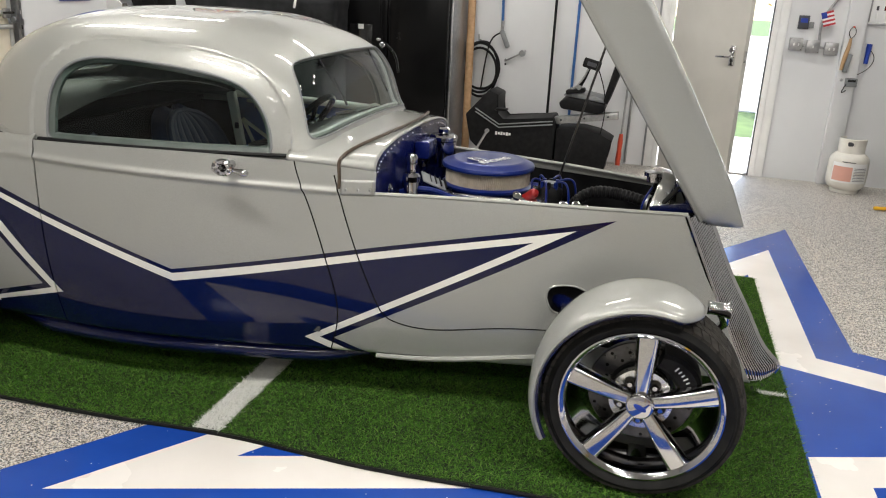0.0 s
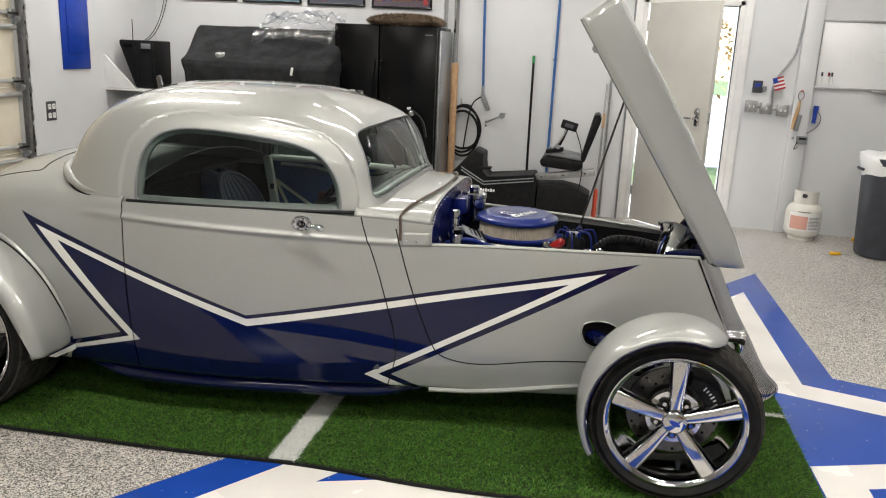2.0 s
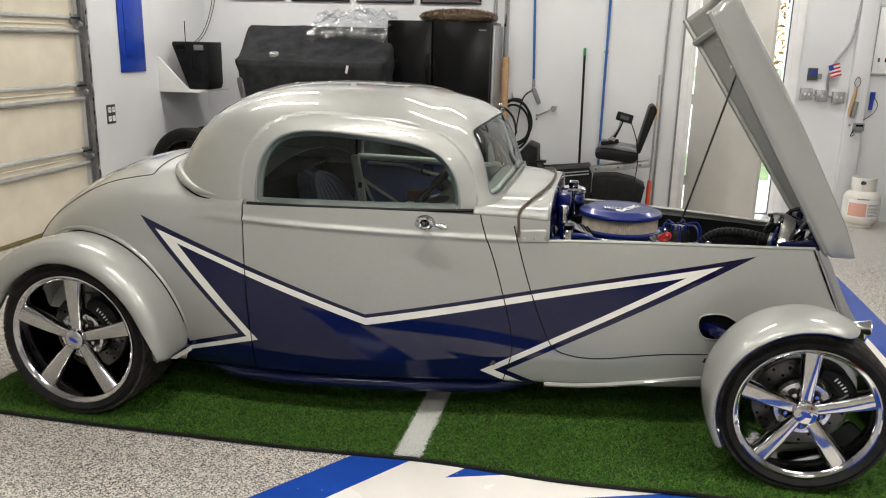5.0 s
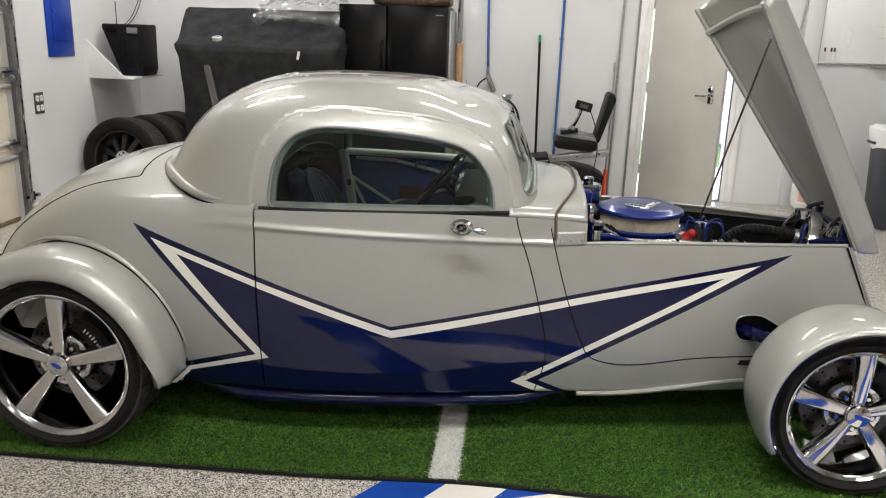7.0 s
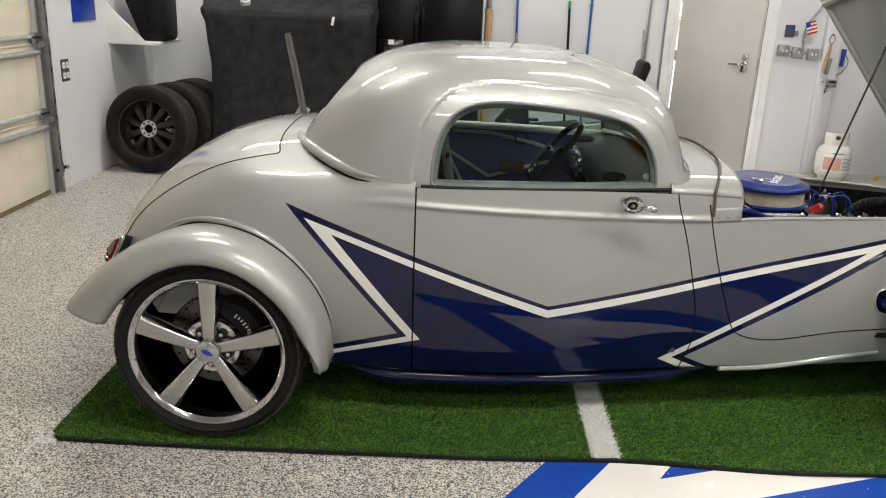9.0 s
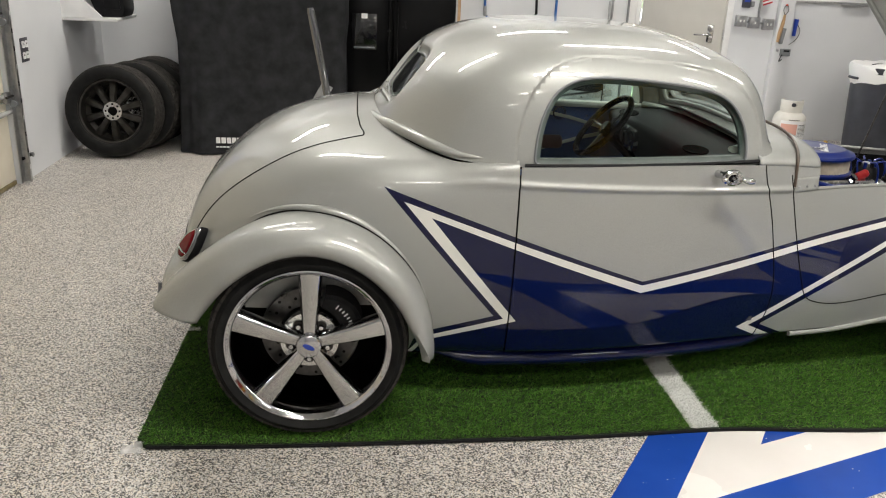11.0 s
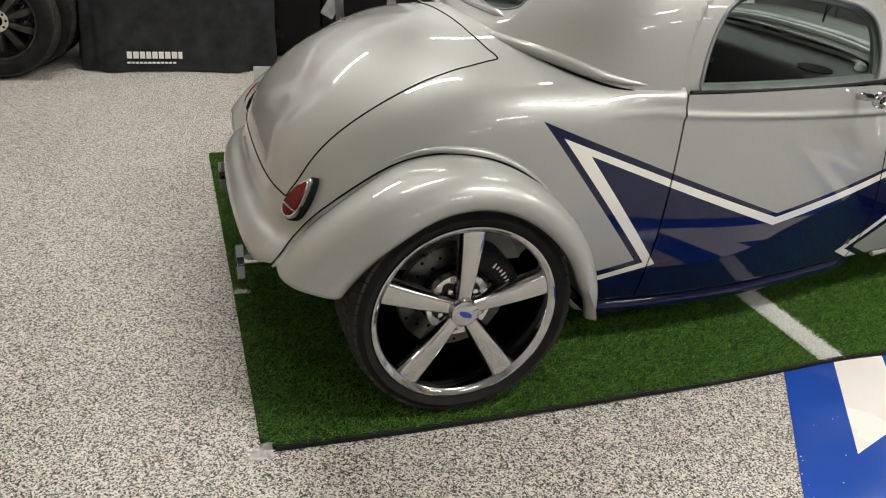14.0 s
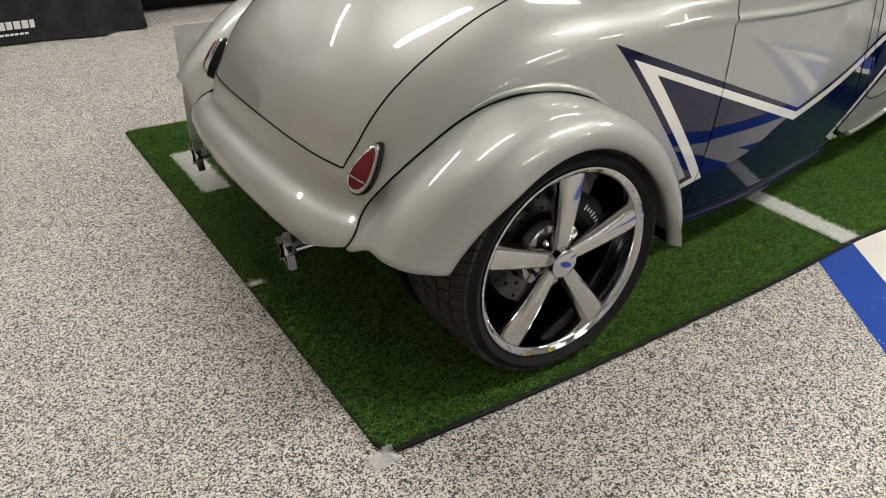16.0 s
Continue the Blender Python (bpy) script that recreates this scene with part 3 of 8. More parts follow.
for side in (-1, 1):
    bm = box((.06, .012, .16), (.725, side * .028, 1.07), .005)
    bm.transform(leaf_m)
    rose = part("escutcheon", bm, BRUSHED, leaf, "satin metal lock plate")
    bm = tube([(.725, side * .03, 1.06), (.725, side * .075, 1.06), (.695, side * .08, 1.06), (.595, side * .075, 1.055)], .009, 10, 14)
    add_lathe(bm, [(.0, 0), (.022, 0), (.024, .012), (.018, .02), (0, .02)], pose(.725, side * .034, 1.115, -90 * side))
    bm.transform(leaf_m)
    part("door_handle", bm, CHROME, leaf, "chrome lever handle")
for z in (.25, 1.03, 1.8):
    bm = lathe([(0, 0), (.008, 0), (.008, .1), (0, .1)], leaf_m @ pose(-.006, -.024, z), 12)
    part("hinge", bm, STEEL, leaf)
bm = box((.003, .03, .09), (.837, 0, 1.07), .001)
bm.transform(leaf_m)
part("latch", bm, BRUSHED, leaf)

# dark weather strip along the stop of the frame
for sz, lc in (((.010, .016, DOOR_H - .05), (DOOR_R - .052, YB - .020, (DOOR_H - .05) / 2 + .01)), ((DOOR_R - DOOR_L - .12, .016, .010), ((DOOR_L + DOOR_R) / 2 + .02, YB - .020, DOOR_H - .053))):
    part("weather_strip", box(sz, lc, .002), BARDARK, door_trim, "dark rubber weather strip")

# ---- overhead garage door in the west wall ----
gd = thing("garage_door", (XL, 0, 0), "cream insulated sectional overhead door, closed, with steel ribs", "garage door", kind="structure")
SECTION = .535
for k in range(5):
    z0 = .03 + k * SECTION
    sec = part("panel", box((.045, GD_B - GD_A - .02, SECTION - .008), (XL - .05, (GD_A + GD_B) / 2, z0 + SECTION / 2), .006), GDOOR, gd)
    part("rib", box((.03, GD_B - GD_A - .10, .030), (XL - .013, (GD_A + GD_B) / 2, z0 + SECTION + .055), .010), GREYTRIM, gd, "pale grey horizontal rib")
    part("strut", tube([(XL - .002, GD_A + .05, z0 + SECTION - .055), (XL - .002, GD_B - .01, z0 + SECTION - .055)], .019, 8), RIBGREY, gd, "grey steel stiffening strut")
    part("lip", box((.012, GD_B - GD_A - .06, .012), (XL - .022, (GD_A + GD_B) / 2, z0 + SECTION), .004), GDOOR, gd, "rolled joint of the panels")
    hinge = part("hinge", box((.03, .06, .075), (XL + .004, GD_B - .06, z0 + SECTION + .045), .006), STEEL, gd)
    part("hinge_pin", tube([(XL + .02, GD_B - .10, z0 + SECTION + .05), (XL + .02, GD_B, z0 + SECTION + .05)], .009, 8), DARKALLOY, hinge)
    part("roller", lathe([(0, -.012), (.024, -.012), (.026, 0), (.024, .012), (0, .012)], pose(XL + .03, GD_B - .02, z0 + SECTION, 0, 0, 0) @ pose(0, 0, 0, 90), 16), GREYPLASTIC, gd)
bm = bmesh.new()
add_box(bm, (.004, .055, GD_H), (XL + .012, GD_B + .012, GD_H / 2 + .01))
add_box(bm, (.05, .004, GD_H), (XL + .036, GD_B + .038, GD_H / 2 + .01))
add_box(bm, (.004, .03, GD_H), (XL + .06, GD_B + .024, GD_H / 2 + .01))
for k in range(12):
    add_box(bm, (.045, .03, .05), (XL + .026, GD_B + .055, .2 + k * .22), .004)
part("track", bm, STEEL, gd, "perforated galvanised roller track", False)
for k in range(22):
    part("track_slot", box((.002, .010, .030), (XL + .0625, GD_B + .024, .12 + k * .115), 0), DARK if k % 3 else BARWHITE, gd, "", False)
part("weather_seal", box((.03, GD_B - GD_A - .02, .03), (XL - .04, (GD_A + GD_B) / 2, .015), .006), BRASS, gd, "olive-brass bottom seal")
lat = thing("door_latch", (XL, 2.54, .17), "small black steel latch on the garage wall", "latch")
part("plate", box((.012, .1, .07), (XL + .006, 2.52, .17), .003), BLACK, lat)
part("bolt", tube([(XL + .02, 2.44, .175), (XL + .02, 2.6, .175)], .012, 10), BLACK, lat)
part("knob", lathe([(0, 0), (.012, 0), (.018, .02), (0, .03)], pose(XL + .02, 2.58, .175, 0, 90), 12), STEEL, lat)

# ---- across the garage: what the windows and the paint mirror ----
LIFTYELLOW = vary(mat("lift_yellow", (.55, .36, .02), .4), [(.3, (.48, .31, .015)), (.7, (.6, .4, .03))], 6)
CABRED = vary(mat("cabinet_red", (.35, .03, .03), .35), [(.3, (.3, .025, .025)), (.7, (.4, .035, .035))], 5)
lift = thing("car_lift", (5.8, -5.1, 0), "yellow steel car lift with two posts and a raised runway", "car lift")
for x in (4.1, 6.65):
    bm = box((.16, .12, 2.5), (x, -5.35, 1.26), .01)
    add_box(bm, (.40, .40, .02), (x, -5.35, .011), .004)
    part("post", bm, LIFTYELLOW, lift)
bm = box((2.9, .42, .10), (5.5, -5.0, .93), .012)
add_box(bm, (2.9, .03, .16), (5.5, -4.8, .95), .006)
part("runway", bm, LIFTYELLOW, lift)
bm = prism([(0, 0), (.9, 0), (.78, .12), (.4, .16), (.14, .10)], .06, Matrix(((1, 0, 0, 5.9), (0, 0, -1, -4.78), (0, 1, 0, 1.02), (0, 0, 0, 1))))
part("ramp_cheek", bm, LIFTYELLOW, lift)
for x in (4.3, 6.5):
    part("cross_arm", box((.12, .5, .10), (x, -5.2, .83), .01), LIFTYELLOW, lift)
chest = thing("tool_cabinet", (6.15, -6.3, 0), "tall red steel tool cabinet with drawers", "tool cabinet")
part("body", box((.75, .5, 1.5), (6.15, -6.3, .78), .01), CABRED, chest)
for k in range(7):
    dr_ = part("drawer", box((.69, .02, .17), (6.15, -6.045, .18 + .2 * k), .006), CABRED, chest)
    part("handle", tube([(5.9, -6.02, .23 + .2 * k), (6.4, -6.02, .23 + .2 * k)], .008, 6), BRUSHED, dr_)


# ---- turf under the car ----
TX0, TX1, TY0, TY1, TZ = -.578, 3.43, -.895, 1.57, .012
turf = thing("turf_mat", (1.4, .3, 0), "green artificial turf mat with white yard line under the car", "turf mat")
edge = path([(TX0 + .038, TY0 + .004), (-.1, TY0 - .005), (.6, TY0 + .004), (1.1, TY0 + .02), (1.5, TY0 + .045), (2.0, TY0 + .02), (2.6, TY0 + .045), (3.0, TY0 + .04), (TX1, TY0 + .05)], 60)
near_edge = spline(edge[:, 0] + np.arange(60) * 1e-6, edge[:, 1])
bm = bmesh.new()
outline = [tuple(p) for p in edge] + [(TX1, TY1), (TX0, TY1), (TX0, TY0 + .045), (TX0 + .010, TY0 + .016)]
add_prism(bm, outline, TZ, pose(0, 0, .001))
part("backing", bm, TURFBASE, turf, "dark turf backing with a black cut edge", False)
part("edge_strip", tube([(x, y - .004, .008 + .002 * math.sin(3 * x)) for x, y in edge], .0065, 8), BLACK, turf, "black rubber edge of the mat")
rng = np.random.default_rng(5)


def blades(n, inside_mask, hgt, wid):
    x, y = rng.uniform(TX0, TX1, n), rng.uniform(TY0 - .02, TY1, n)
    k = (y > near_edge(x) + .004) & inside_mask(x, y) & ((x - TX0) / .04 + (y - TY0) / .045 > 1)
    x, y = x[k], y[k]
    n = len(x)
    a, lean = rng.uniform(0, 2 * np.pi, n), rng.normal(0, .010, (n, 2)) + (.003, -.005)
    h = hgt * rng.uniform(.6, 1.15, n)
    dx, dy = np.cos(a) * wid, np.sin(a) * wid
    z = np.full(n, TZ + .001)
    v = np.stack([np.stack([x - dx, y - dy, z], 1), np.stack([x + dx, y + dy, z], 1), np.stack([x + lean[:, 0], y + lean[:, 1], z + h], 1)], 1)
    return v.reshape(-1, 3), np.arange(3 * n).reshape(n, 3)


def white_area(x, y):
    lines = np.abs(x - 1.415) < .05
    hashes = (np.abs(x + .552) < .023) & (np.abs(y - .0) < .012)
    hashes |= (np.abs(x - 3.37) < .05) & (np.abs(y - .12) < .012)
    block = (np.abs(x + .427) < .053) & (np.abs(y - .965) < .22)
    return lines | hashes | block


v, f = blades(600000, lambda x, y: ~white_area(x, y), .011, .0014)
tagged(raw("grass", v, f, TURF, turf, "short green synthetic blades", False), kind="stuff")
v, f = blades(1900000, white_area, .011, .0015)
tagged(raw("yard_line", v, f, TURFWHITE, turf, "white synthetic blades of the yard lines", False), kind="stuff")
tp = thing("tape_piece", (-.6, -.9, .01), "crumpled piece of clear tape at the mat's corner", "tape")
bm = bmesh.new()
TAPE = mat("cloudy_tape", (.78, .79, .80), .22)
bsdf(TAPE).inputs["Alpha"].default_value = .34
g = [[(-.618 + .070 * i / 13 + .008 * noise.noise(Vector((i * .3, j * .5, 8))), -.932 + .052 * j / 11 + .006 * noise.noise(Vector((i * .5, j * .3, 5))), .006 + (.012 if j > 8 and i > 7 else 0) + .007 * abs(noise.noise(Vector((i * .6, j * .6, 3))))) for j in range(12)] for i in range(14)]
vv, ff = loft(g)
raw("film", vv, ff, TAPE, tp, "", 25)

# ---- the car ----
car = thing("car", (1.4, 0, TZ), "silver and navy 1930s-style hot rod coupe with its bonnet open", "car")
SX = [-.5, -.2, .26, .70, 1.19, 1.65, 1.90, 2.30, 2.70, 3.05]
W_LOW = spline(SX, [.40, .55, .60, .620, .59, .505, .460, .395, .315, .235])
W_MID = spline(SX, [.56, .66, .69, .695, .655, .560, .497, .425, .335, .225])
W_TOP = spline(SX, [.55, .64, .69, .705, .665, .560, .475, .375, .275, .165])
BEAD = spline([-.3, .1, .434, .7, 1.215, 1.633, 1.80], [.80, .868, .888, .876, .852, .832, .823])


def half_width(x, z):
    """Half the body's width at a station and a height."""
    z = np.asarray(z, float)
    s = (z - .5) / np.where(z > .5, .4, .32)
    l, m, t = W_LOW(x), W_MID(x), W_TOP(x)
    w = m + (t - l) / 2 * s + ((t + l) / 2 - m) * s * s
    b = (z - BEAD(x)) / .011
    w = w + .009 * np.exp(-b * b) * smoothstep(.0, .35, x) * (1 - smoothstep(1.765, 1.775, x))
    return w - .10 * smoothstep(.06, 0, z - .17) ** 2



# paint scheme, in the side view: navy line, white line, blue field
G_NAVY = [(.30, .10), (.36, .272), (.387, .309), (.644, .381), (.246, .861), (1.187, .507), (2.70, .771), (1.745, .267), (1.99, .155), (1.99, .05), (.30, .05)]
G_WHITE = [(.25, .10), (.328, .197), (.395, .288), (.680, .369), (.313, .812), (1.188, .491), (2.572, .731), (1.696, .266), (1.93, .155), (1.93, .05), (.25, .05)]
G_FILL = [(.27, .10), (.352, .197), (.397, .270), (.728, .358), (.408, .756), (1.188, .460), (2.431, .683), (1.640, .263), (1.86, .155), (1.86, .05), (.27, .05)]


def paint(bm):
    """Cuts the paint's edges into the panel and gives its faces their colours: 0 silver, 1 navy, 2 white, 3 blue."""
    for poly in (G_NAVY, G_WHITE, G_FILL):
        for (ax, az), (bx, bz) in zip(poly, poly[1:] + poly[:1]):
            if max(az, bz) < .12 or (az < .12 and bz < .12):
                continue
            d = Vector((bx - ax, 0, bz - az))
            nrm = Vector((-d.z, 0, d.x)).normalized()
            near = []
            for f in bm.faces:
                c = f.calc_center_median()
                t = ((c.x - ax) * d.x + (c.z - az) * d.z) / d.length_squared
                off = abs((c.x - ax) * nrm.x + (c.z - az) * nrm.z)
                if -.1 < t * 1.0 < 1.1 and off < .06:
                    near.append(f)
            geom = list({e for f in near for e in f.edges} | {v for f in near for v in f.verts}) + near
            bmesh.ops.bisect_plane(bm, geom=geom, dist=1e-5, plane_co=(ax, 0, az), plane_no=nrm)
    xz = centres(bm)[:, [0, 2]]
    n_, w_, f_ = (inside(xz, g) < 0 for g in (G_NAVY, G_WHITE, G_FILL))
    for f, a, b, c in zip(bm.faces, n_, w_, f_):
        f.material_index = 3 if c else 2 if b else 1 if a else 0
    return bm


PAINTS = [SILVER, NAVY, PEARL, BLUE]


def side_normals(p):
    x, z, e = p[:, 0], p[:, 2], .003
    dx = (half_width(x + e, z) - half_width(x - e, z)) / (2 * e)
    dz = (half_width(x, z + e) - half_width(x, z - e)) / (2 * e)
    n = np.stack([-dx, -np.ones(len(p)), -dz], 1)
    return n / np.linalg.norm(n, axis=1)[:, None]


def both_sides(name, bm, mats, label="", nfun=None):
    """The panel on the near side and its mirror image."""
    far = bm.copy()
    nf = nfun or side_normals
    return [panel(name, bm, mats, car, label, .004, nf), panel(name, far, mats, car, label, .004, nf, True)]


def join_halves(bm):
    """A panel and its mirror image as one."""
    me = bpy.data.meshes.new("half")
    far = flip_y(bm)
    far.to_mesh(me)
    bm.from_mesh(me)
    far.free()
    bpy.data.meshes.remove(me)
    bmesh.ops.remove_doubles(bm, verts=bm.verts, dist=1e-4)
    bmesh.ops.recalc_face_normals(bm, faces=bm.faces)
    return bm


def even_loop(loop, n):
    """A closed line, evenly stepped and slightly smoothed."""
    p = np.array(loop, float)
    q = np.r_[p, p[:1]]
    s = np.r_[0, np.cumsum(np.linalg.norm(np.diff(q, axis=0), axis=1))]
    t = np.linspace(0, s[-1], n, endpoint=False)
    r = np.stack([np.interp(t, s, q[:, k]) for k in range(3)], 1)
    return (np.roll(r, 1, 0) + 2 * r + np.roll(r, -1, 0)) / 4


def seam(line, r=.0024):
    """A dark gap along a line given in the side view, on both sides."""
    for sgn in (-1, 1):
        part("panel_gap", tube([(x, sgn * (float(half_width(x, z)) - .0002), z) for x, z in line], r, 6), DARK, car, "dark gap between panels")


# rear body: quarters and deck in one skin
o_pts = [(-.52, 0), (-.515, .22), (-.497, .41), (-.455, .535), (-.36, .612), (-.17, float(half_width(-.17, .45))), (.1, float(half_width(.1, .45))), (.4, float(half_width(.4, .45))), (.697, float(half_width(.697, .45)))]
OUT = path(o_pts, 90)
ZC = spline([.10, .3, .5, .7], [1.036, 1.052, 1.058, 1.06])
K_LOW, K_UP = 14, 110
R_REAR = path([(0, .94, .346), (1, 1.01, .342), (2, 1.065, .356), (3, 1.096, .394), (4, 1.098, .428), (5, 1.080, .45)], K_LOW)[:, 1:]
R_REAR_UP = path([(1.080, .45), (1.052, .469), (1.008, .486), (.984, .506), (.975, .54), (.955, .62), (.885, .73), (.776, .81), (.597, .905), (.373, .98), (.17, 1.022), (0, 1.036)], K_UP)


def rear_section(x0, w0):
    cx = max(x0, .10)
    zc = float(ZC(cx))
    z_low = np.linspace(.165, .45, K_LOW)
    xs = max(x0, -.1)
    r_low = half_width(xs, z_low) / half_width(xs, .45)
    # sharp section by the door, rounded shoulder further back
    zz = np.linspace(.45, .935, 40)
    sharp = np.c_[half_width(xs, zz) / half_width(xs, .45), zz]
    top = np.linspace(.97, 0, 24)
    sharp = path(np.r_[sharp[:-1], np.c_[top * sharp[-1, 0], .945 + (zc - .945) * (1 - top ** 2)]], 400)
    zr = np.linspace(.45, .80, 24)
    rw = half_width(xs, zr) / half_width(xs, .45)
    e = rw[-1]
    drop = smoothstep(.3, -.35, x0)
    rnd = [(.992 * e, .845 - .02 * drop), (.972 * e, .885 - .035 * drop), (.925 * e, .925 - .04 * drop), (.85 * e, .957 - .035 * drop), (.72 * e, .985 - .025 * drop), (.52 * e, zc - .028), (.28 * e, zc - .008), (0, zc)]
    rnd = path(np.r_[np.c_[rw, zr], rnd], 400)
    b = smoothstep(.40, .66, x0)
    i = np.round(np.linspace(0, 399, K_UP)).astype(int)
    # even steps in the side view for both, so that they can be blended
    def even(p):
        s = np.r_[0, np.cumsum(np.hypot(np.diff(p[:, 0]) * .65, np.diff(p[:, 1])))]
        t = np.linspace(0, s[-1], K_UP)
        return np.c_[np.interp(t, s, p[:, 0]), np.interp(t, s, p[:, 1])]
    up = even(sharp) * b + even(rnd) * (1 - b)
    rear = smoothstep(.02, -.47, x0)
    up = even(R_REAR_UP) * rear + up * (1 - rear)
    low = np.c_[r_low, z_low] * (1 - rear) + R_REAR * rear
    pr = np.r_[low[:-1], up]
    return np.c_[cx + (x0 - cx) * pr[:, 0], -w0 * pr[:, 0], pr[:, 1]]


rear_bm = join_halves(loft_bm([rear_section(x, w) for x, w in OUT], flip=True))
fair(rear_bm, lambda p: np.maximum(smoothstep(.22, -.08, p[:, 0]) * smoothstep(.55, .64, p[:, 2]), smoothstep(.935, .975, p[:, 2])), 160)
half_normals = normals_of(rear_bm)
bmesh.ops.bisect_plane(rear_bm, geom=list(rear_bm.verts) + list(rear_bm.edges) + list(rear_bm.faces), dist=1e-5, plane_co=(0, 0, 0), plane_no=(0, 1, 0), clear_outer=True)
FZ, RZ = .320, .352
# the trunk lid's edge, seen from above and behind
LID = [(.153, .03), (.155, -.28), (.166, -.40), (.182, -.462), (.174, -.474), (.09, -.496), (0, -.507), (-.12, -.506), (-.20, -.502), (-.28, -.497), (-.36, -.491), (-.41, -.484), (-.444, -.474), (-.46, -.466), (-.70, -.44), (-.70, .03)]


def lid_f(p):
    low = .584 + .012 * (1 - (p[:, 1] / .5) ** 2) - p[:, 2]
    return np.maximum(inside(p[:, :2], LID), low)


def trim_f(p):
    """Below the fender's joint, where the wheel arch is open."""
    r = np.hypot(p[:, 0], p[:, 2] - RZ)
    a = np.degrees(np.arctan2(p[:, 2] - RZ, p[:, 0])) % 360
    edge_r = np.interp(a, [100, 125, 145, 158, 166, 172, 200], [.36, .38, .40, .435, .462, .492, .495])
    arch = np.maximum(np.maximum(p[:, 1] + .50, r - edge_r), p[:, 0] + .25)
    # the pan's lower edge rises to the corner
    foot = np.maximum(np.maximum(p[:, 2] - .425 + .324 * (p[:, 1] + .585), p[:, 1] + .40), p[:, 0] + .25)
    return np.minimum(arch, foot)


cut(rear_bm, lid_f)
cut(rear_bm, trim_f)
d = lid_f(centres(rear_bm))
cc = centres(rear_bm)
lid = keep(rear_bm, d < 0)
# the quarter ends where the wheel stands
shell = keep(rear_bm, (d > 0) & (trim_f(cc) > 0) & ~((cc[:, 2] < .42) & (cc[:, 0] > -.36) & (cc[:, 0] < .30)))
rear_tree = BVHTree.FromBMesh(rear_bm)
rear_bm.free()
lid = join_halves(lid)
rim = max(rim_loops(lid), key=len)
lid_ob = panel("trunk_lid", lid, SILVER, car, "smooth silver trunk lid", .004, half_normals)
part("lid_gap", tube(even_loop(rim, 260), .0027, 6, None, True), DARK, lid_ob, "dark gap round the lid")
both_sides("quarter_panel", paint(shell), PAINTS, "silver rear quarter with navy and white star graphic", half_normals)

# sides from the door to the grille
def front_end(z):
    return 2.925 + (.79 - z) * .475


def side_grid(x0, x1, top, n):
    g = []
    for u in np.linspace(0, 1, n):
        col = []
        tz = float(top(x0 + (2.93 - x0) * u if x1 is None else x0 + (x1 - x0) * u))
        ks = np.linspace(0, 1, 58)
        if x1 is not None:
            # rows that follow the bead
            b = float(BEAD(x0 + (x1 - x0) * u))
            zz = np.r_[np.linspace(.165, .25, 8)[:-1], np.linspace(.25, b - .030, 32)[:-1], np.linspace(b - .030, b + .026, 19)[:-1], np.linspace(b + .026, tz, 6)]
            ks = (zz - .165) / (tz - .165)
        for k in ks:
            z = .165 + (tz - .165) * k
            x = x0 + (front_end(z) - x0) * u if x1 is None else x0 + (x1 - x0) * u
            low = .05 * smoothstep(2.0, 2.6, x)
            z = z + low * (1 - k) ** 2
            col.append((x, -float(half_width(x, z)), z))
        g.append(col)
    return loft_bm(g, flip=True)


TOP1 = spline([.6, .703, 1.6, 1.75, 1.89], [.935, .935, .925, .912, .895])
TOP2 = spline([1.88, 2.4, 2.95], [.812, .808, .792])
side1 = side_grid(.703, 1.89, TOP1, 110)
side2 = side_grid(1.89, None, TOP2, 90)
DOOR_EDGE = path([(1.622, 1.0), (1.626, .93), (1.669, .789), (1.733, .567), (1.764, .42), (1.762, .33), (1.745, .26), (1.70, .10)], 40)
PANEL_EDGE = path([(1.755, .88), (1.77, .823), (1.842, .584), (1.904, .421), (1.931, .374), (1.985, .346), (2.3, .355), (2.6, .366), (3.3, .38)], 60)
door_poly = [(.5, 1.0), *map(tuple, DOOR_EDGE), (.5, .10)]
panel_poly = [(1.75, 1.2), *map(tuple, PANEL_EDGE), (3.3, 1.2)]
f_door = lambda p: inside(p[:, [0, 2]], door_poly)
f_panel = lambda p: inside(p[:, [0, 2]], panel_poly)
for bm_ in (side1, side2):
    for f_, on in ((f_door, bm_ is side1), (f_panel, True)):
        if on:
            cut(bm_, f_)
# air outlet behind the front wheel
OUTLET = path([(2.493, .49), (2.50, .525), (2.53, .537), (2.60, .533), (2.66, .50), (2.70, .47), (2.66, .44), (2.577, .430), (2.515, .445), (2.493, .49)], 40)
f_vent = lambda p: inside(p[:, [0, 2]], OUTLET)
cut(side2, f_vent)
c1 = centres(side1)
fd, fp = f_door(c1), f_panel(c1)
both_sides("door", paint(keep(side1, fd < 0)), PAINTS, "silver door with navy and white star graphic")
both_sides("cowl_side", paint(keep(side1, (fd > 0) & (fp > 0))), PAINTS, "silver cowl side with painted graphic")
sp1 = keep(side1, (fd > 0) & (fp < 0) & (c1[:, 2] < .822))
both_sides("cowl_corner", keep(side1, (fd > 0) & (fp < 0) & (c1[:, 2] >= .822)), PAINTS)
c2 = centres(side2)
fp2, fv2 = f_panel(c2), f_vent(c2)
sp = keep(side2, (fp2 < 0) & (fv2 > 0))
both_sides("bonnet_side", paint(sp), PAINTS, "silver engine side panel with the star graphic's tip")
both_sides("bonnet_side_rear", paint(sp1), PAINTS)
both_sides("lower_side", paint(keep(side2, fp2 > 0)), PAINTS, "silver lower engine side panel")
side1.free(), side2.free()
seam([p for p in path(DOOR_EDGE, 160) if .18 < p[1] < .925])
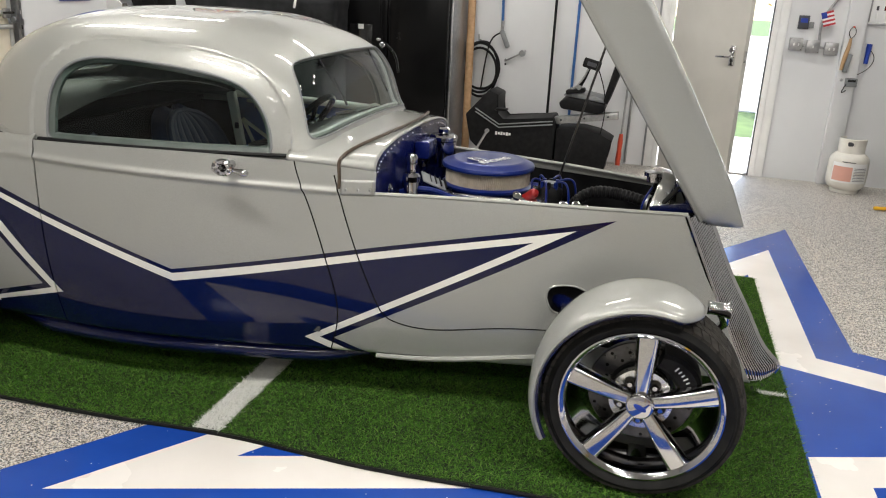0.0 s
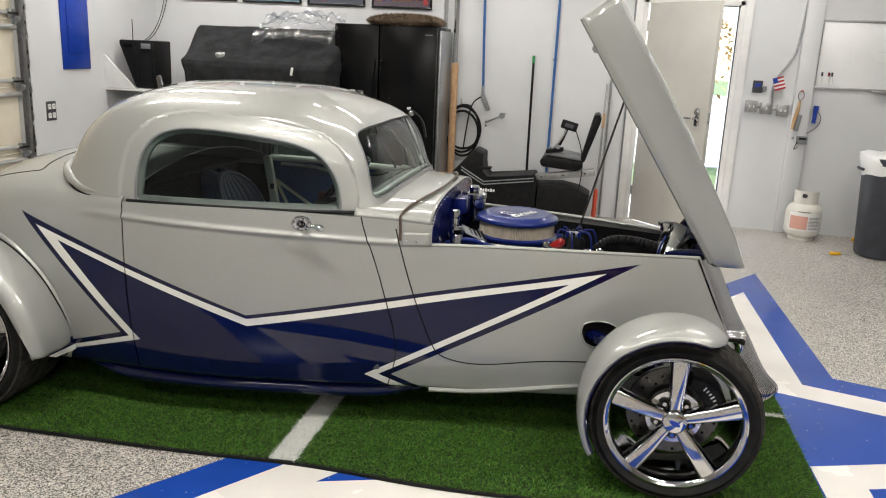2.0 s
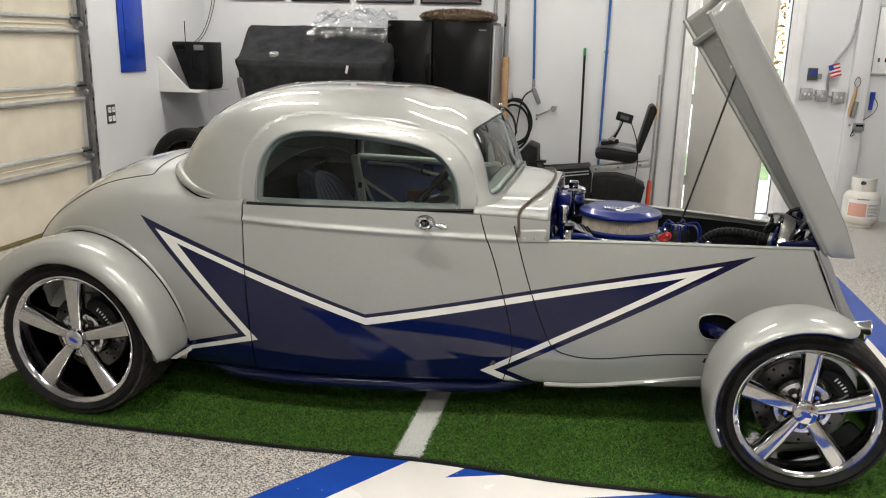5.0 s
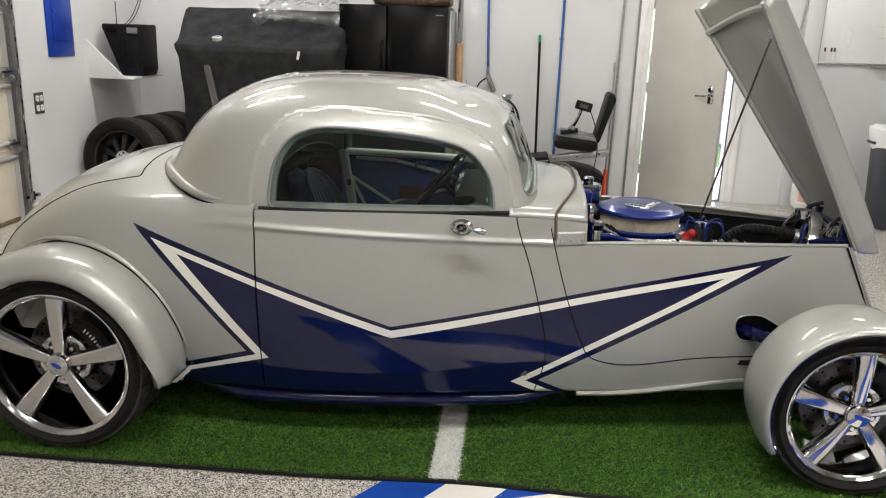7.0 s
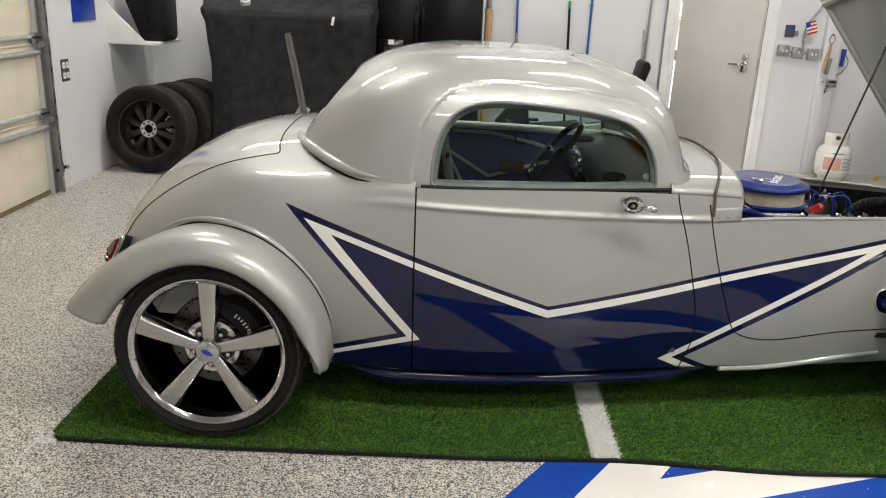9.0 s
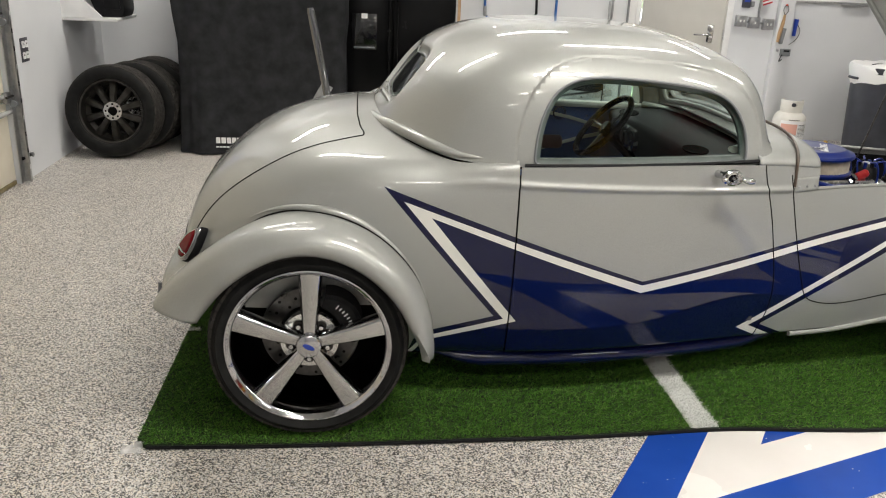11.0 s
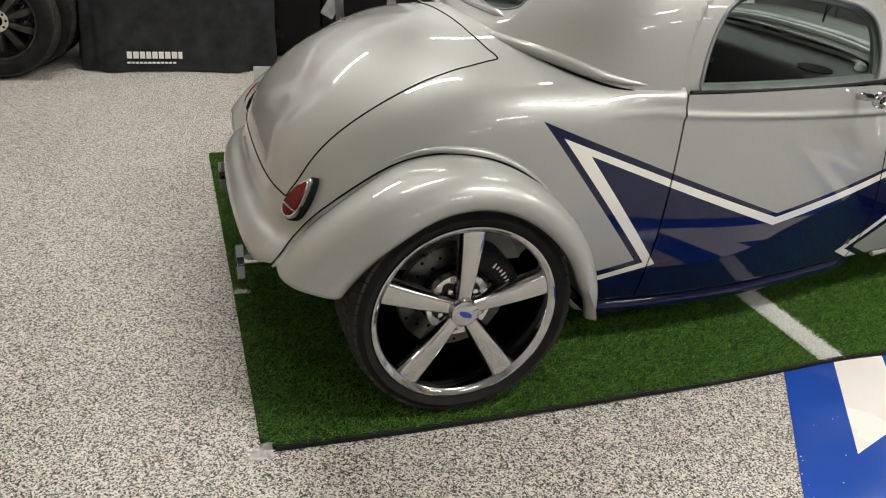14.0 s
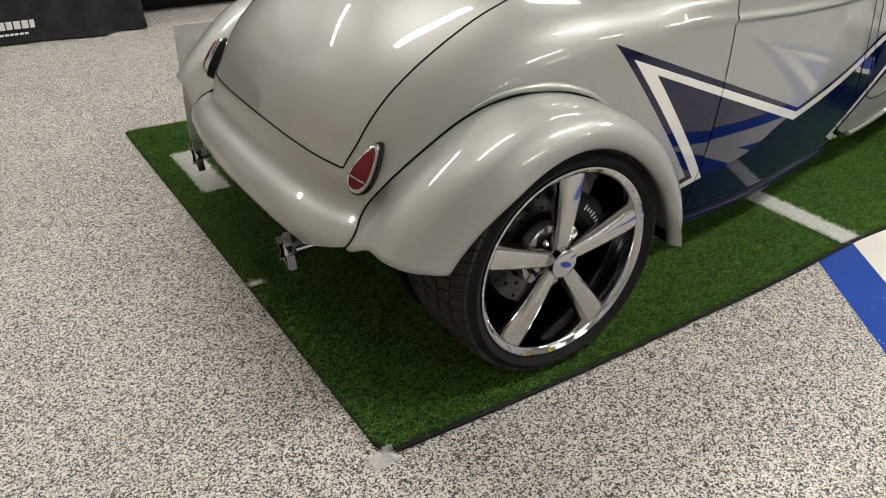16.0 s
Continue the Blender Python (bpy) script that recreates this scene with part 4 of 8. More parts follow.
seam([p for p in path(PANEL_EDGE, 300) if p[0] < 2.72])
# dark inner skin behind the gaps
g = [[(x, sgn * (float(half_width(x, z)) - .03), z) for z in np.linspace(.2, .80, 8)] for sgn in (-1,) for x in np.linspace(.42, 2.75, 50)]
for sgn in (-1, 1):
    vv, ff = loft([[(x, sgn * (float(half_width(x, z)) - .035), z) for z in np.linspace(.2, .785 if x > 1.85 else .90, 8)] for x in np.linspace(.42, 2.9, 50)])
    raw("inner_skin", vv, ff, BAYBLACK, car, "black inner skin of the body")
part("underside", box((1.30, 1.00, .03), (.92, 0, .165)), DARK, car, "black floor pan", False)
part("engine_tray", box((.75, .62, .02), (2.32, 0, .285)), DARK, car, "black tray under the engine", False)
part("boot_floor", box((.75, .9, .02), (.05, 0, .40)), DARK, car, "black boot floor", False)

# ---- cab ----
C_OUT = path([(.20, 0), (.212, .2), (.262, .38), (.345, .52), (.46, .625), (.58, .668), (.72, .690), (1.0, .674), (1.3, .632), (1.5, .588), (1.60, .560), (1.655, .528), (1.687, .47), (1.704, .34), (1.712, .17), (1.714, 0)], 150)
ZBASE = spline([.20, .30, .46, .60, 1.0, 1.5, 1.62, 1.68, 1.714], [.995, .99, .95, .935, .932, .925, .93, .965, .985])
P_SIDE = [(1, 0), (.997, .2), (.988, .4), (.97, .58), (.938, .72), (.875, .83), (.74, .92), (.42, .982), (0, 1)]
P_REAR = [(1, 0), (.935, .2), (.825, .42), (.675, .66), (.53, .805), (.37, .91), (.18, .98), (0, 1)]
P_FRONT = [(1, 0), (.952, .2), (.90, .4), (.838, .58), (.765, .69), (.62, .80), (.42, .895), (.2, .97), (0, 1)]
ROOF = spline([.6, .8, 1.0, 1.2, 1.4], [1.368, 1.383, 1.385, 1.375, 1.35])


def cab_section(x0, y0):
    cx = .96 + .23 * math.tanh((x0 - .96) / .26)
    zb, zt = float(ZBASE(x0)), float(ROOF(cx))
    wr, wf = smoothstep(.80, .24, x0), smoothstep(1.26, 1.69, x0)
    k = 44
    p = wr * path(P_REAR, k) + wf * path(P_FRONT, k) + (1 - wr - wf) * path(P_SIDE, k)
    flare = .018 * np.exp(-(p[:, 1] / .06) ** 2) * wr
    r = p[:, 0] + flare
    ry = path(P_SIDE, k)[:, 0] + .5 * flare
    return np.c_[cx + (x0 - cx) * r, -y0 * ry, zb + (zt - zb) * p[:, 1]]


half = [cab_section(x, y) for x, y in C_OUT]
full = half + [s * (1, -1, 1) for s in half[-2:0:-1]]
cab = fair(loft_bm(full, close_u=True, flip=True), lambda p: smoothstep(.95, 1.02, p[:, 2]), 70)
WIN = path([(.748, .955), (.752, 1.02), (.772, 1.11), (.815, 1.18), (.89, 1.218), (1.01, 1.226), (1.2, 1.212), (1.36, 1.187), (1.455, 1.148), (1.51, 1.085), (1.538, 1.01), (1.545, .955)], 60)
WIN = np.r_[WIN, [(1.545, .945), (1.535, .938), (.76, .938), (.748, .945)]]
SCREEN = path([(-.50, 1.0), (-.482, 1.10), (-.462, 1.185), (-.44, 1.222), (-.39, 1.238), (-.2, 1.247), (0, 1.25), (.2, 1.247), (.39, 1.238), (.44, 1.222), (.462, 1.185), (.482, 1.10), (.50, 1.0)], 90)
SCREEN = np.r_[SCREEN, path([(.49, .987), (.3, 1.003), (0, 1.010), (-.3, 1.003), (-.49, .987)], 30)]
BACKW = path([(-.275, 1.105), (-.29, 1.15), (-.275, 1.205), (-.235, 1.226), (0, 1.232), (.235, 1.226), (.275, 1.205), (.29, 1.15), (.275, 1.105), (.235, 1.092), (0, 1.088), (-.235, 1.092), (-.275, 1.105)], 80)


def f_win(p):
    return np.where(np.abs(p[:, 1]) > .3, inside(p[:, [0, 2]], WIN), .3)


def f_screen(p):
    return np.where(p[:, 0] > 1.40, inside(p[:, [1, 2]], SCREEN), .3)


def f_back(p):
    return np.where(p[:, 0] < .62, inside(p[:, [1, 2]], BACKW), .3)


# the panel round each side window is sunk a little
cut(cab, lambda p: f_win(p) - .068)
cut(cab, lambda p: f_win(p) - .060)
fw_ = f_win(np.array([v.co for v in cab.verts]))
for v, q in zip(cab.verts, fw_):
    if q < .075:
        v.co.y -= math.copysign(.009 * float(smoothstep(.068, .060, q)), v.co.y)
# the rear window lies in a hollow
for d_ in (.045, .030, .015):
    cut(cab, lambda p, d_=d_: f_back(p) - d_)
fb_ = f_back(np.array([v.co for v in cab.verts]))
for v, q in zip(cab.verts, fb_):
    if q < .05:
        v.co.x += .032 * float(smoothstep(.045, .0, q))
cab_normals = normals_of(cab)
for f_ in (f_win, f_screen, f_back):
    cut(cab, f_)
cc = centres(cab)
w_, s_, b_ = f_win(cc) < 0, f_screen(cc) < 0, f_back(cc) < 0
for nm, mask in (("side_window", w_ & (cc[:, 1] < 0)), ("side_window", w_ & (cc[:, 1] > 0)), ("windscreen", s_), ("rear_window", b_)):
    pane = keep(cab, mask)
    loop = max(rim_loops(pane), key=len)
    ob = part(nm, pane, GLASS, car, "green-tinted window glass", 60)
    bmx = bmesh.new()
    bmx.from_mesh(ob.data)
    bmx.normal_update()
    for v in bmx.verts:
        v.co -= v.normal * .010
    if nm == "side_window":
        # flat glass
        q = np.array([v.co for v in bmx.verts])
        fit = np.linalg.lstsq(np.c_[np.ones(len(q)), q[:, 0], q[:, 2]], q[:, 1], rcond=None)[0]
        for v in bmx.verts:
            v.co.y = fit[0] + fit[1] * v.co.x + fit[2] * (1.20 + .45 * (v.co.z - 1.20)) - math.copysign(.006, v.co.y)
    bmx.to_mesh(ob.data)
    bmx.free()
    ob.visible_shadow = False
    lp = np.array(loop)
    if nm == "windscreen":
        part("screen_trim", tube(even_loop(lp * (1, .955, 1) - (.03, 0, -.004), 140), .009, 6, None, True), GREYTRIM, ob, "pale grey trim round the windscreen inside")
    if nm == "side_window":
        # the door frame's flange behind the glass
        lo = even_loop(lp, 160)
        ctr = lo.mean(0)
        tan = np.roll(lo, -2, 0) - np.roll(lo, 2, 0)
        inw = np.c_[tan[:, 2], 0 * tan[:, 0], -tan[:, 0]]
        inw /= np.linalg.norm(inw, axis=1)[:, None]
        inw *= np.sign((inw * (lo - ctr)).sum())
        ys = math.copysign(1, ctr[1])
        rings = [lo + (0, ys * -.002, 0), lo - inw * .006 + (0, ys * -.008, 0), lo - inw * .020 + (0, ys * -.012, 0), lo - inw * .023 + (0, ys * -.022, 0), lo - inw * .010 + (0, ys * -.040, 0)]
        vv, ff = loft(rings, close_v=True)
        raw("window_frame", vv, ff, FRAMEGREY, ob, "grey-green inner window frame", 50)
    part("window_seal", tube(even_loop(lp, 160), .0050 if nm == "side_window" else .0035, 6, None, True), GREYPLASTIC, ob, "black rubber window seal")
roof = panel("roof", keep(cab, ~(w_ | s_ | b_)), SILVER, car, "smooth rounded silver coupe roof", .012, cab_normals)
cab_tree = BVHTree.FromBMesh(cab)
cab.free()
# rolled moulding and dark joint round the cab's rear foot
foot = [s_[0] for s_ in full]
k0 = max(range(len(foot)), key=lambda k: foot[k][0])
ring_ = foot[k0:] + foot[:k0]
ring_ = [q for q in ring_ if q[0] < .60]
part("cab_moulding", tube([(q[0] + .006, q[1] * .992, q[2] + .019) for q in ring_], np.r_[np.linspace(.004, .020, 14), np.full(len(ring_) - 28, .020), np.linspace(.020, .004, 14)], 12), SILVER, car, "rolled silver moulding round the cab's foot")
part("cab_joint", tube([(q[0] * 1.0, q[1], q[2] - .001) for q in [q for q in foot[k0:] + foot[:k0] if q[0] < .72]], .004, 6), DARK, car, "dark joint under the cab")
sill_ = []
for y in np.linspace(-.255, .255, 24):
    hit = cab_tree.ray_cast(Vector((-.5, y, 1.070)), Vector((1, 0, 0)))[0]
    sill_.append((hit.x + .004, y, 1.070))
part("rear_window_sill", tube(sill_, np.r_[np.linspace(.004, .015, 4), np.full(16, .015), np.linspace(.015, .004, 4)], 10), SILVER, car, "rolled silver lip below the rear window")
# chrome bracket at the far windscreen pillar
part("pillar_bracket", lathe([(0, 0), (.012, 0), (.013, .012), (.007, .02), (0, .021)], pose(1.55, .505, 1.235, -40, 40), 16), CHROME, car, "small chrome bracket on the pillar")
part("bracket_rod", tube([(1.56, .51, 1.25), (1.60, .53, 1.21), (1.625, .535, 1.12)], .006, 8, 8), GLOSSBLACK, car, "thin black rod along the pillar")
part("pillar_clip", box((.018, .012, .012), (1.545, .485, 1.265), .003), CHROME, car)

# ---- cowl ----
rows = []
for x in np.linspace(1.60, 1.888, 22):
    zt, w = float(TOP1(x)), float(half_width(x, float(TOP1(x))))
    zc = 1.0 - .06 * (x - 1.60)
    a = np.linspace(0, np.pi, 50)
    rows.append(np.c_[np.full(50, x), -w * np.sign(np.cos(a)) * np.abs(np.cos(a)) ** .75, zt + (zc - zt) * np.sin(a) ** .8])
vv, ff = loft(rows)
thicken(raw("cowl", vv, ff, SILVER, car, "silver cowl top below the windscreen", 60), .006, 1)
rows = []
seal = []
for s in np.linspace(0, 1, 60):
    a = np.pi * s
    x = 1.77 + .095 * math.sin(a) ** 2
    zt, w = float(TOP1(x)), float(half_width(x, float(TOP1(x))))
    zc = 1.0 - .06 * (x - 1.60)
    seal.append((x, -(w + .004) * np.sign(np.cos(a)) * abs(np.cos(a)) ** .75, zt + (zc - zt + .006) * math.sin(a) ** .8 + .004))
seal = [(1.772, -.527, .835)] + [(1.773, -.523, .87)] + seal + [(1.773, .523, .87), (1.772, .527, .835)]
part("bonnet_seal", tube(seal, .006, 6), BRONZE, car, "brown worn weather strip along the cowl")
for sy in (-1, 1):
    vv, ff = loft([[(x, sy * (float(half_width(x, z)) + .003), z) for z in np.linspace(.813, .866, 6)] for x in np.linspace(1.778, 1.887, 10)], flip=sy < 0)
    pl = raw("corner_plate", vv, ff, SILVER, car, "silver corner plate with three rivets")
    thicken(pl, .004)
    for x in (1.795, 1.834, 1.873):
        part("rivet", lathe([(0, 0), (.005, 0), (.004, .003), (0, .004)], pose(x, sy * (float(half_width(x, .832)) + .0035), .832, -90 * sy), 10), STEEL, pl)

# ---- firewall and engine bay ----
a = np.linspace(0, np.pi, 40)
w = float(half_width(1.888, .895)) - .006
arch = [(-w * np.sign(math.cos(t)) * abs(math.cos(t)) ** .75, .893 + .085 * math.sin(t) ** .8) for t in a]
outline = [(w - .01, .30), (-w + .01, .30)] + [(-y, z) for y, z in arch][::-1]
bm = bmesh.new()
add_prism(bm, [(y, z) for y, z in outline][::-1], .012, Matrix(((0, 0, 1, 1.872), (1, 0, 0, 0), (0, 1, 0, 0), (0, 0, 0, 1))))
fw = part("firewall", bm, DEEPBLUE, car, "glossy deep blue firewall", False)
for k in range(26):
    t = np.pi * (k + .5) / 26
    part("rivet", lathe([(0, 0), (.0038, 0), (.003, .003), (0, .004)], pose(1.885, -(w - .02) * np.sign(math.cos(t)) * abs(math.cos(t)) ** .75, .88 + .08 * math.sin(t) ** .8, 0, 90), 8), BRUSHED, fw)
for sgn in (-1, 1):
    rail = [(x, sgn * (float(half_width(x, float(TOP2(x)))) - .012), float(TOP2(x)) + .004) for x in np.linspace(1.88, 2.93, 30)]
    part("bay_rail", tube(rail, .0075, 8), SILVER, car, "silver upper rail of the engine bay")
part("bay_floor", box((1.2, .75, .02), (2.42, 0, .34)), BAYBLACK, car, "black engine bay floor", False)

# ---- wheels ----
DISC = vary(mat("machined_disc", (.12, .12, .125), .32, 1.0), [(.3, (.07, .068, .066)), (.7, (.11, .108, .105))], 40, rough=(.25, .4))

WHEEL_MESH = {}


def wheel_mesh(key, make):
    if key not in WHEEL_MESH:
        WHEEL_MESH[key] = make()
    return WHEEL_MESH[key]


def mesh_of(name, bm, material, smooth=35):
    me = bpy.data.meshes.new(name)
    bm.to_mesh(me)
    bm.free()
    return finish(me, material, smooth)


def tyre_bm(r_rim, r, width):
    """A tyre about y, its outer face at -y."""
    h = width / 2
    prof = [(r_rim - .006, -h + .028), (r_rim + .004, -h + .012), (r_rim + .016, -h + .002), (r_rim + .5 * (r - r_rim), -h - .004), (r - .022, -h + .004), (r - .008, -h + .016), (r - .001, -h + .034)]
    prof = [tuple(p) for p in path(prof, 18)]
    prof += [(r, y) for y in np.linspace(-h + .045, h - .045, 9)] + [(a, -b) for a, b in prof[::-1]]
    bm = lathe(prof, pose(0, 0, 0, -90), 96)
    return bm


def tread_bm(r, width):
    """Tread blocks with grooves between them."""
    bm = bmesh.new()
    h = width / 2
    lanes = [(-h + .012, -h * .62), (-h * .58, -h * .23), (-h * .19, h * .19), (h * .23, h * .58), (h * .62, h - .012)]
    for li, (y0, y1) in enumerate(lanes):
        n = 60
        for k in range(n):
            a0, a1 = 2 * math.pi * (k + .06) / n, 2 * math.pi * (k + .94) / n
            sk = .05 * (1 if li < 2 else -1 if li > 2 else 0)
            q = []
            for rr in (r - .004, r + .0065):
                drop = .010 if (li in (0, 4)) else 0
                for a_, y_, dd in ((a0, y0, drop if li == 0 else 0), (a1, y0, drop if li == 0 else 0), (a1 + sk, y1, drop if li == 4 else 0), (a0 + sk, y1, drop if li == 4 else 0)):
                    q.append(bm.verts.new(((rr - dd) * math.cos(a_), y_, (rr - dd) * math.sin(a_))))
            for f in ((4, 5, 6, 7), (0, 1, 5, 4), (1, 2, 6, 5), (2, 3, 7, 6), (3, 0, 4, 7)):
                bm.faces.new([q[i] for i in f])
    bmesh.ops.recalc_face_normals(bm, faces=bm.faces)
    return bm


def spoke_bm(r_in, r_out, w_in, w_out, y_in, y_out, deep):
    """A tapered five-spoke arm along +z with a flat, slightly crowned face and sloping flanks."""
    rows = []
    for t in np.linspace(0, 1, 12):
        z = r_in + (r_out - r_in) * t
        w = w_in + (w_out - w_in) * t
        y = y_in + (y_out - y_in) * t - .004 * math.sin(math.pi * t)
        s = [(-1, .016), (-.97, .006), (-.90, -.001), (-.80, -.008), (-.74, -.0125), (-.66, -.0148), (-.45, -.0160), (-.2, -.0167), (0, -.017), (.2, -.0167), (.45, -.0160), (.66, -.0148), (.74, -.0125), (.80, -.008), (.90, -.001), (.97, .006), (1, .016), (.85, deep), (-.85, deep)]
        rows.append([(a * w, y + b, z) for a, b in s])
    bm = loft_bm(rows, close_v=True)
    bmesh.ops.recalc_face_normals(bm, faces=bm.faces)
    return bm


def flange_bm(lip):
    """A machined hub face with five scalloped lobes and radial grooves."""
    bm = bmesh.new()
    out = []
    for k in range(120):
        a_ = 2 * math.pi * k / 120
        rr = .098 - .007 * max(0, math.cos(5 * a_)) ** 6
        out.append((rr * math.sin(a_), rr * math.cos(a_)))
    add_prism(bm, out, .03, pose(0, lip + .09, 0, 90), .002)
    return bm


def build_wheel(key, m, r_rim, r, width, parent, turn):
    """Rim, five polished arms, cap, nuts, brake disc and caliper, tyre."""
    h = width / 2
    lip = -h + .012
    barrel = [(r_rim + .004, lip + .002), (r_rim + .002, lip - .005), (r_rim - .003, lip - .006), (r_rim - .010, lip - .001), (r_rim - .016, lip + .003), (r_rim - .019, lip + .010), (r_rim - .022, lip + .05), (r_rim - .035, lip + .12), (r_rim - .03, h - .02), (r_rim, h)]
    rim_me = wheel_mesh((key, "rim"), lambda: mesh_of("wheel", lathe([(r_rim + .004, lip + .012)] + barrel, pose(0, 0, 0, -90), 96), CHROME, 40))
    wheel = new("wheel", rim_me)
    place(wheel, parent)
    wheel.matrix_basis = m
    tagged(wheel, "polished five-spoke alloy wheel with a low-profile tyre")
    I = Matrix()
    def sub(name, me, mm=I, label=""):
        o = new(name, me)
        o.parent = wheel
        o.matrix_basis = mm
        return tagged(o, label)
    sub("tyre", wheel_mesh((key, "tyre"), lambda: mesh_of("tyre", tyre_bm(r_rim, r - .006, width), RUBBER, 40)), I, "black low-profile tyre")
    sub("tread", wheel_mesh((key, "tread"), lambda: mesh_of("tread", tread_bm(r - .006, width), TREAD, False)), I, "worn black tread blocks")
    arm = wheel_mesh((key, "spoke"), lambda: mesh_of("spoke", spoke_bm(.032, r_rim - .012, .024, .043 * r_rim / .272, lip + .035, lip + .022, .03), POLISHED, 50))
    for k in range(5):
        sub("spoke", arm, pose(0, 0, 0, 0, turn + 72 * k, 0))
    sub("hub", wheel_mesh((key, "hub"), lambda: mesh_of("hub", flange_bm(lip), BRUSHED, 30)))
    def cap():
        bm = lathe([(0, lip), (.034, lip + .001), (.040, lip + .005), (.042, lip + .012), (.042, lip + .07)], pose(0, 0, 0, -90), 40)
        return mesh_of("centre_cap", bm, CHROME)
    sub("centre_cap", wheel_mesh((key, "cap"), cap), I, "chrome centre cap")
    def badge():
        bm = lathe([(0, 0), (.9, 0), (1, .06), (1, .2)], Matrix(), 24)
        bm.transform(pose(0, lip - .0005, 0, 0, 25) @ pose(0, 0, 0, -90) @ Matrix.Diagonal((.021, .009, .012, 1)))
        return mesh_of("cap_badge", bm, BLUEPLASTIC)
    sub("cap_badge", wheel_mesh((key, "badge"), badge), I, "small blue oval badge")
    nut = wheel_mesh((key, "nut"), lambda: mesh_of("wheel_nut", lathe([(0, lip + .040), (.008, lip + .040), (.011, lip + .045), (.011, lip + .07)], pose(0, 0, 0, -90), 6), CHROME, False))
    seat = wheel_mesh((key, "seat"), lambda: mesh_of("nut_recess", lathe([(0, lip + .0575), (.0165, lip + .0575), (.018, lip + .053), (.0195, lip + .056), (.020, lip + .065)], pose(0, 0, 0, -90), 20), DARKALLOY))
    for k in range(5):
        q = pose(0, 0, 0, 0, turn + 36 + 72 * k, 0) @ pose(0, 0, .064)
        sub("wheel_nut", nut, q)
        sub("nut_recess", seat, q)
    def disc():
        bm = lathe([(.104, .0), (.165, 0), (.168, .004), (.168, .02), (.165, .024), (.104, .024)], pose(0, lip + .115, 0, -90), 64)
        return mesh_of("brake_disc", bm, DISC)
    sub("brake_disc", wheel_mesh((key, "disc"), disc), I, "drilled steel brake disc")
    hole = wheel_mesh((key, "hole"), lambda: mesh_of("disc_hole", lathe([(0, 0), (.0055, 0), (.0055, .004)], pose(0, lip + .1142, 0, -90), 10), DARK, False))
    for k in range(30):
        rad = .117 + .018 * (k % 3)
        sub("disc_hole", hole, pose(0, 0, 0, 0, 12 * k + 3 * (k % 3), 0) @ pose(0, 0, rad))
    def caliper():
        bm = bmesh.new()
        arc = np.linspace(-34, 34, 14)
        rows = []
        for a_ in arc:
            c_, s_ = math.cos(radians(a_)), math.sin(radians(a_))
            ri, ro = .118 + .008 * abs(a_) / 34, .192 - .02 * (a_ / 34) ** 2
            rows.append([(ri * s_, lip + .055, ri * c_), ((ri + .01) * s_, lip + .048, (ri + .01) * c_), ((ro - .012) * s_, lip + .048, (ro - .012) * c_), (ro * s_, lip + .06, ro * c_), (ro * s_, lip + .15, ro * c_), (ri * s_, lip + .15, ri * c_)])
        b = loft_bm(rows, close_v=True)
        bmesh.ops.holes_fill(b, edges=b.edges)
        bmesh.ops.recalc_face_normals(b, faces=b.faces)
        return mesh_of("caliper", b, BLACK, 30)
    cal = sub("caliper", wheel_mesh((key, "caliper"), caliper), pose(0, 0, 0, 0, 52, 0), "black brake caliper with pale lettering")
    def bars():
        bm = bmesh.new()
        for k, a_ in enumerate(np.linspace(-15, 15, 7)):
            add_box(bm, (.004, .0015, .011 if k % 3 else .016), (.155 * math.sin(radians(a_)), lip + .0468, .155 * math.cos(radians(a_))), 0, (0, a_, 0))
        return mesh_of("caliper_print", bm, BARWHITE, False)
    o = new("caliper_print", wheel_mesh((key, "bars"), bars))
    o.parent = wheel
    o.matrix_basis = pose(0, 0, 0, 0, 52, 0)
    def backplate():
        return mesh_of("knuckle", lathe([(0, lip + .13), (.09, lip + .13), (.10, lip + .17), (.05, h + .02), (0, h + .02)], pose(0, 0, 0, -90), 24), BAYBLACK)
    sub("knuckle", wheel_mesh((key, "knuckle"), backplate))
    return wheel


R_F, R_R = .306, .334
build_wheel("front", pose(2.845, -.652, FZ), .245, R_F, .23, car, 0)
build_wheel("front", pose(2.845, .652, FZ, 0, 0, 180), .245, R_F, .23, car, 20)
build_wheel("rear", pose(0, -.715, RZ), .272, R_R, .305, car, 2)
build_wheel("rear", pose(0, .715, RZ, 0, 0, 180), .272, R_R, .305, car, 30)
# flat discs close the rear wheel wells; the shade inside is in their colour
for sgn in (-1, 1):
    part("wheel_well", lathe([(0, 0), (.30, 0), (.33, -.01), (.335, -.03)], pose(0, sgn * .552, RZ, 90 * -sgn), 40), DARK, car, "inner wheel well disc, near-black for the shade inside")
part("rear_axle", tube([(0, -.6, RZ), (0, .6, RZ)], .04, 12), BAYBLACK, car, "black rear axle")
part("front_axle", tube([(2.845, -.56, FZ), (2.845, .56, FZ)], .022, 12), CHROME, car, "chrome front axle tube")

# ---- fenders ----
A_R = [-6, 0, 12, 25, 45, 65, 86, 105, 125, 145, 158, 166]
R_LIP = spline(A_R, [.385, .375, .350, .338, .330, .332, .338, .338, .336, .343, .356, .372])
R_CROWN = spline(A_R, [.412, .411, .408, .405, .403, .406, .412, .418, .430, .455, .49, .515])
R_SEAM = spline(A_R, [.392, .387, .379, .372, .374, .386, .399, .406, .402, .422, .466, .512])


